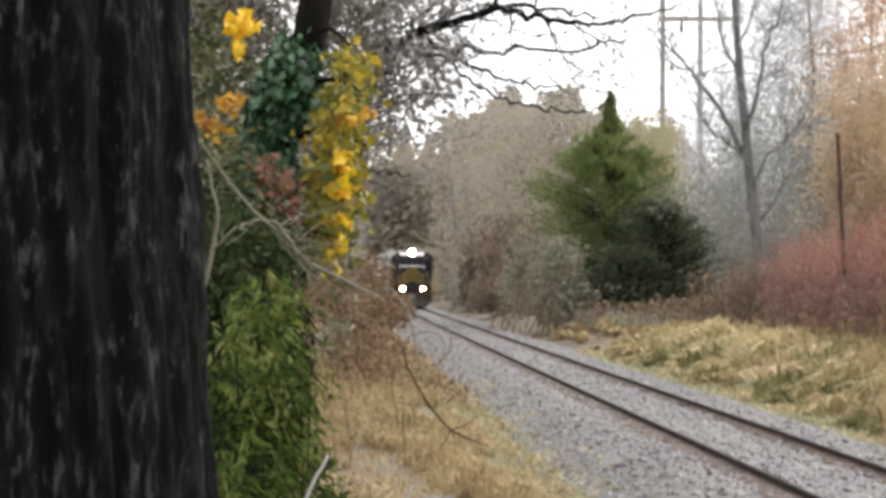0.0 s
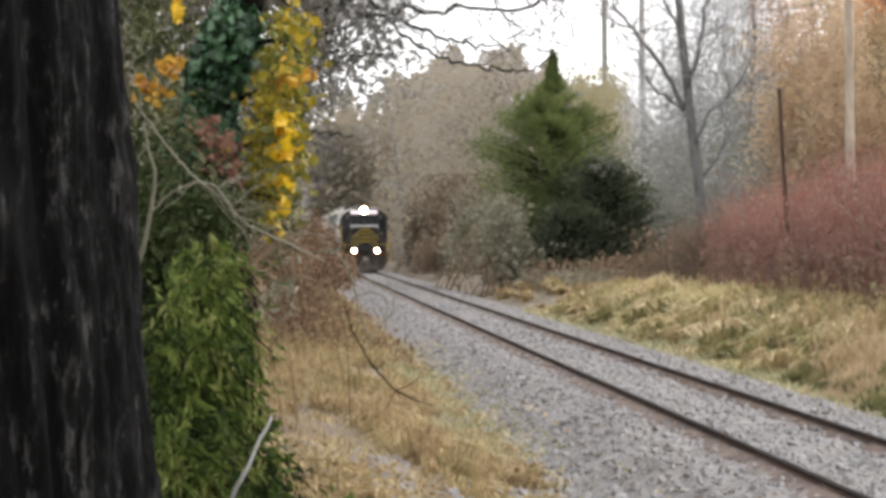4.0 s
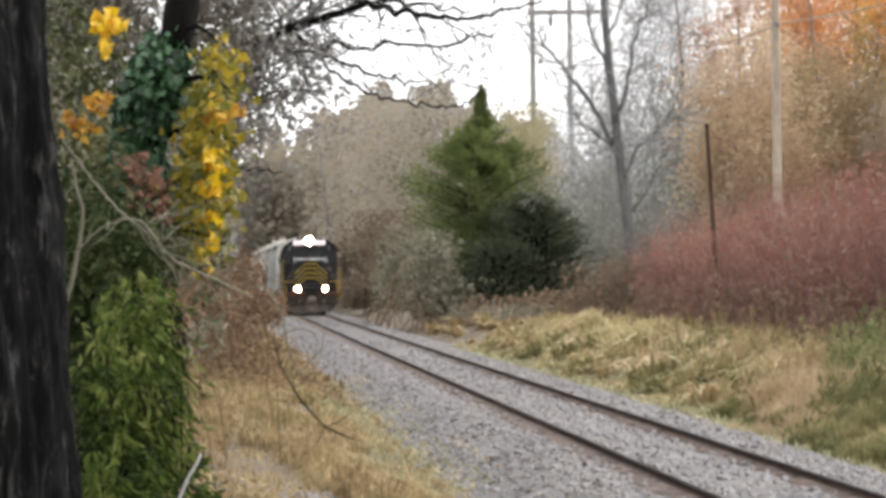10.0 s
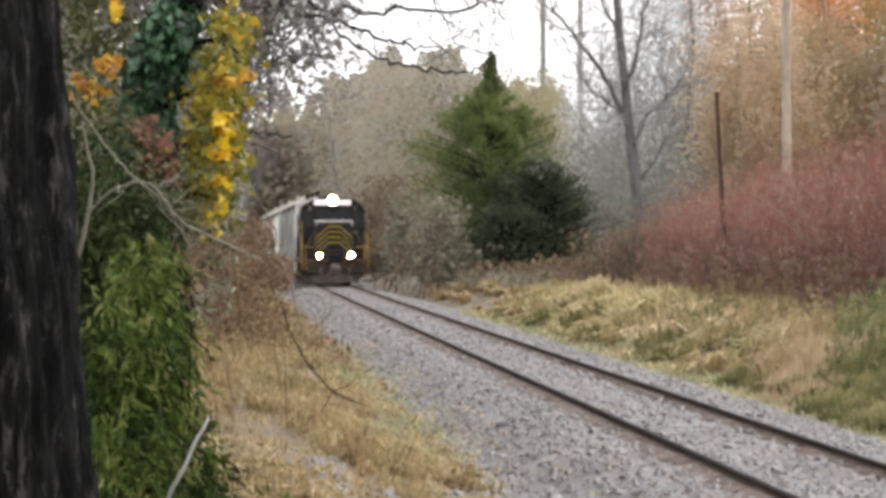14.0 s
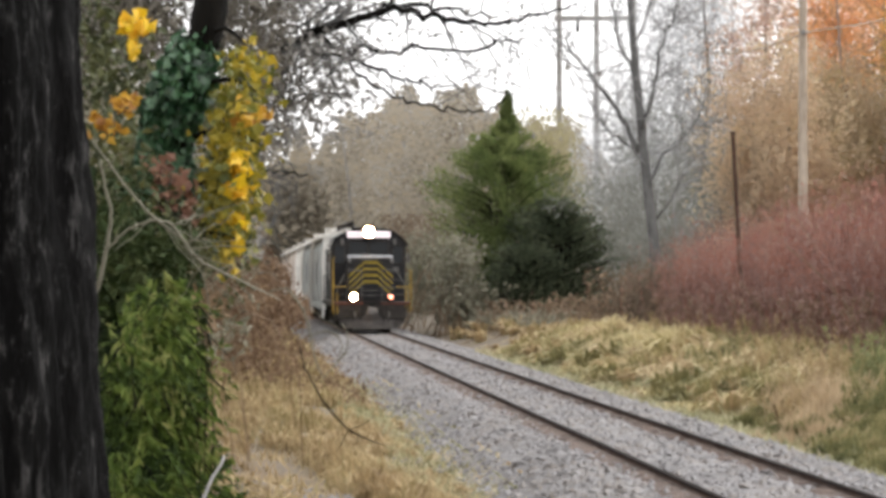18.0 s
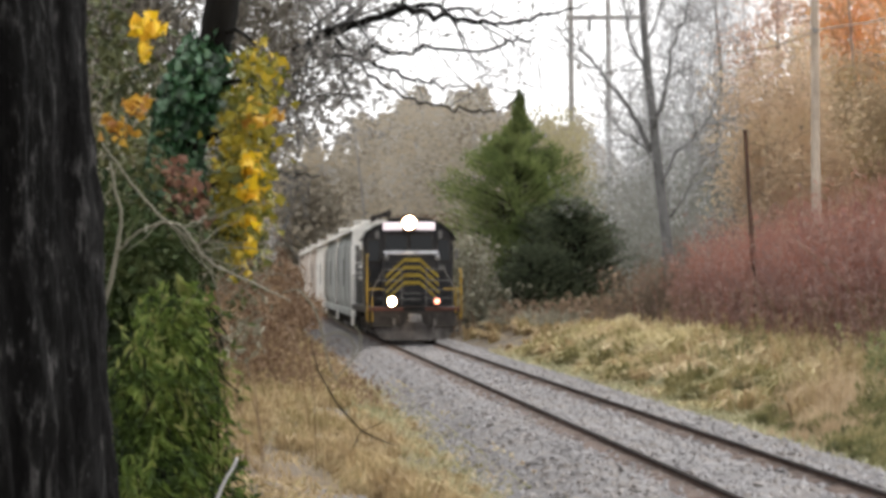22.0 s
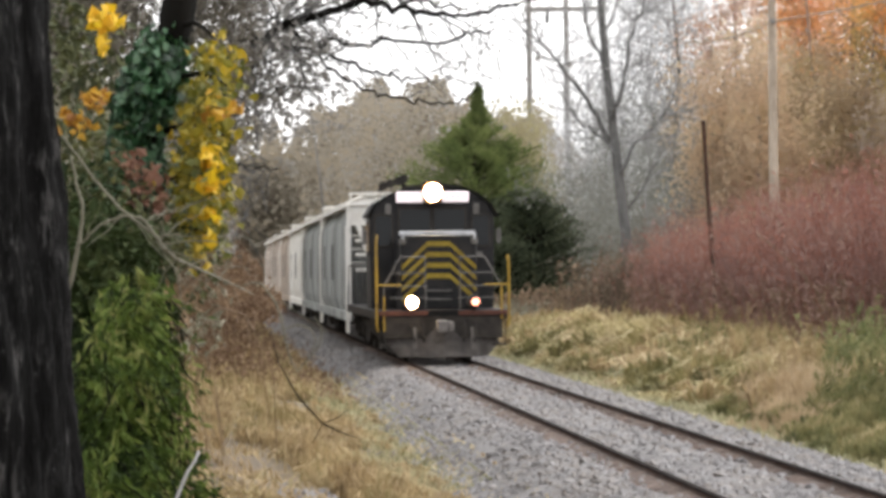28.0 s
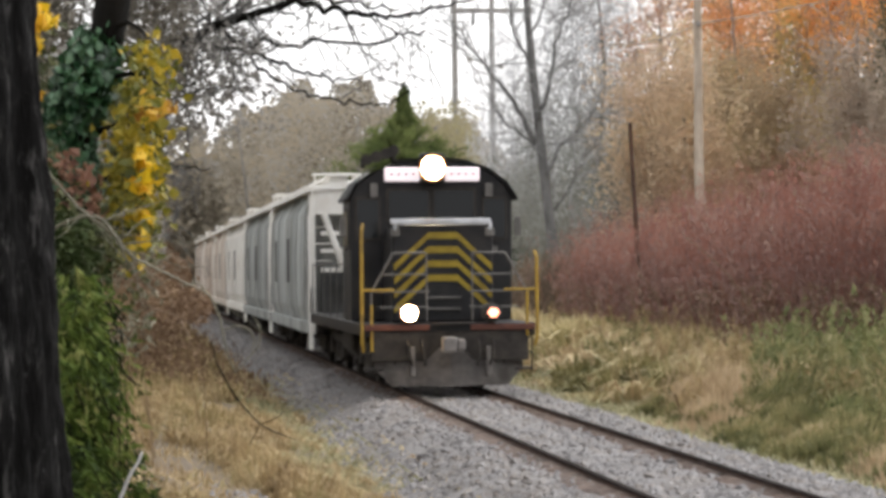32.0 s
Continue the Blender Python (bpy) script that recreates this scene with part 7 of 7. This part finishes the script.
def side_woods():
    """Scrub on the near bank further up the line."""
    for i, (u, d, v, su, sv, n, mat) in enumerate(((-385, 60, 20, 34, 60, 1500, "greybush"), (-385, 75, 60, 38, 70, 1700, "woods"), (-400, 95, 130, 46, 80, 1900, "woods"), (-360, 120, 110, 26, 70, 1500, "tan_tree"), (-385, 140, 170, 40, 80, 1700, "woods"), (-440, 50, 120, 60, 110, 1800, "greybush"))):
        thicket("scrub_tree", "tangled bare scrub with a few dull leaves", "bush", [(u, v, d, su, sv, 1.5, n), (u, v - 70, d, su, sv * 0.6, 1.5, n // 2)], M[mat], (0.0025 * d, 0.006 * d), 0.35, 130 + i, 10, M["twig_mix"])


side_woods()


thicket("brush", "tangled brown brush beside the ballast", "bush", [(-300, -30, 40, 30, 30, 1.2, 900), (-330, 10, 44, 30, 36, 1.2, 700), (-258, -58, 36, 22, 16, 1.0, 600), (-350, -30, 34, 30, 24, 1.0, 500)], M["brush_brown"], (0.08, 0.3), 0.22, 160, 4, M["brush_brown"], up=0.0)
thicket("brush", "dark tangle of dead brush and brambles", "bush", [(-400, -10, 24, 44, 40, 0.9, 600), (-345, -25, 28, 44, 32, 0.9, 600), (-420, -60, 22, 30, 26, 0.6, 300), (-300, -60, 31, 34, 16, 0.8, 350), (-350, 20, 30, 40, 40, 0.9, 400)], M["brush_brown"], (0.05, 0.2), 0.2, 161, 4, M["brush_brown"], up=0.0)
for i, L in enumerate(([(-400, -20, 21), (-355, 15, 21), (-310, -10, 21), (-290, -60, 21)], [(-370, -110, 21), (-330, -60, 21), (-280, -75, 21), (-262, -110, 21)], [(-420, -70, 19), (-380, -20, 19), (-340, 10, 19), (-300, 15, 19)])):
    stem_branch("bramble_stem", "thin pale arching bramble stem", L, [0.008, 0.009, 0.005], M["twig_brown"], 2, 40 + i)


def bank_shade_woods():
    """An added wood on the near bank, mostly hidden, that shades the line."""
    r = np.random.default_rng(151)
    n = 17000
    q, s = r.uniform(-20, -7.2, n), r.uniform(6, 130, n)
    x, y = at(q, s)
    z = land(q, s) + r.uniform(size=n) ** 0.7 * (8 + 5 * np.sin(s * 0.13 + q * 0.3))
    ok = (x / y * 4300 < -440) & (y > 24)
    pos = np.stack([x, y, z], 1)[ok]
    v, f = leaves(pos, r.uniform(0.3, 0.95, len(pos)), 0.5)
    tagged(mesh_ob("bank_shade_woods", v, f.tolist(), M["greybush"]), "dull scrub wood added along the near bank to shade the line", "woods", kind="stuff")


bank_shade_woods()


def rear_shade_woods():
    """Unseen wood behind the camera, added to close the place and dim the trunk."""
    r = np.random.default_rng(150)
    n = 9000
    a = r.uniform(-2.6, 2.6, n) - math.pi / 2
    d = r.uniform(7, 13, n)
    x, y = np.cos(a) * d * 1.3 - 2, np.sin(a) * d
    z = r.uniform(0, 1, n) ** 0.8 * 8
    q, s = across(x, y)
    ok = (q < -3.0) & (y < 1.5)
    pos = np.stack([x, y, land(q, s) + z], 1)[ok]
    v, f = leaves(pos, r.uniform(0.3, 0.8, len(pos)), 0.6)
    tagged(mesh_ob("rear_shade_woods", v, f.tolist(), M["greybush"]), "unseen scrub wood added behind the camera to block sky light", "woods", kind="stuff")


rear_shade_woods()


def ground_cover():
    """Fallen leaves under the woods on either side."""
    r = np.random.default_rng(156)
    n = 16000
    q = np.where(r.uniform(size=n) < 0.5, r.uniform(8.5, 34, n), r.uniform(-28, -7.5, n))
    s = r.uniform(-12, 170, n)
    x, y = at(q, s)
    v, f = leaves(np.stack([x, y, land(q, s) + 0.04], 1), r.uniform(0.15, 0.45, n), 0.7, up=0, flat=0.8)
    tagged(mesh_ob("woodland_litter", v, f.tolist(), M["litter"]), "brown fallen leaves under the woods", "leaves", kind="stuff")


ground_cover()
grass_field("bank_floor_grass", "short trodden tan grass on the near bank", 9000, -12, -2.9, -10, 12, 0.04, 0.2, M["grass_tan"], 57, 1.0, 120, 0.5, 1.0)
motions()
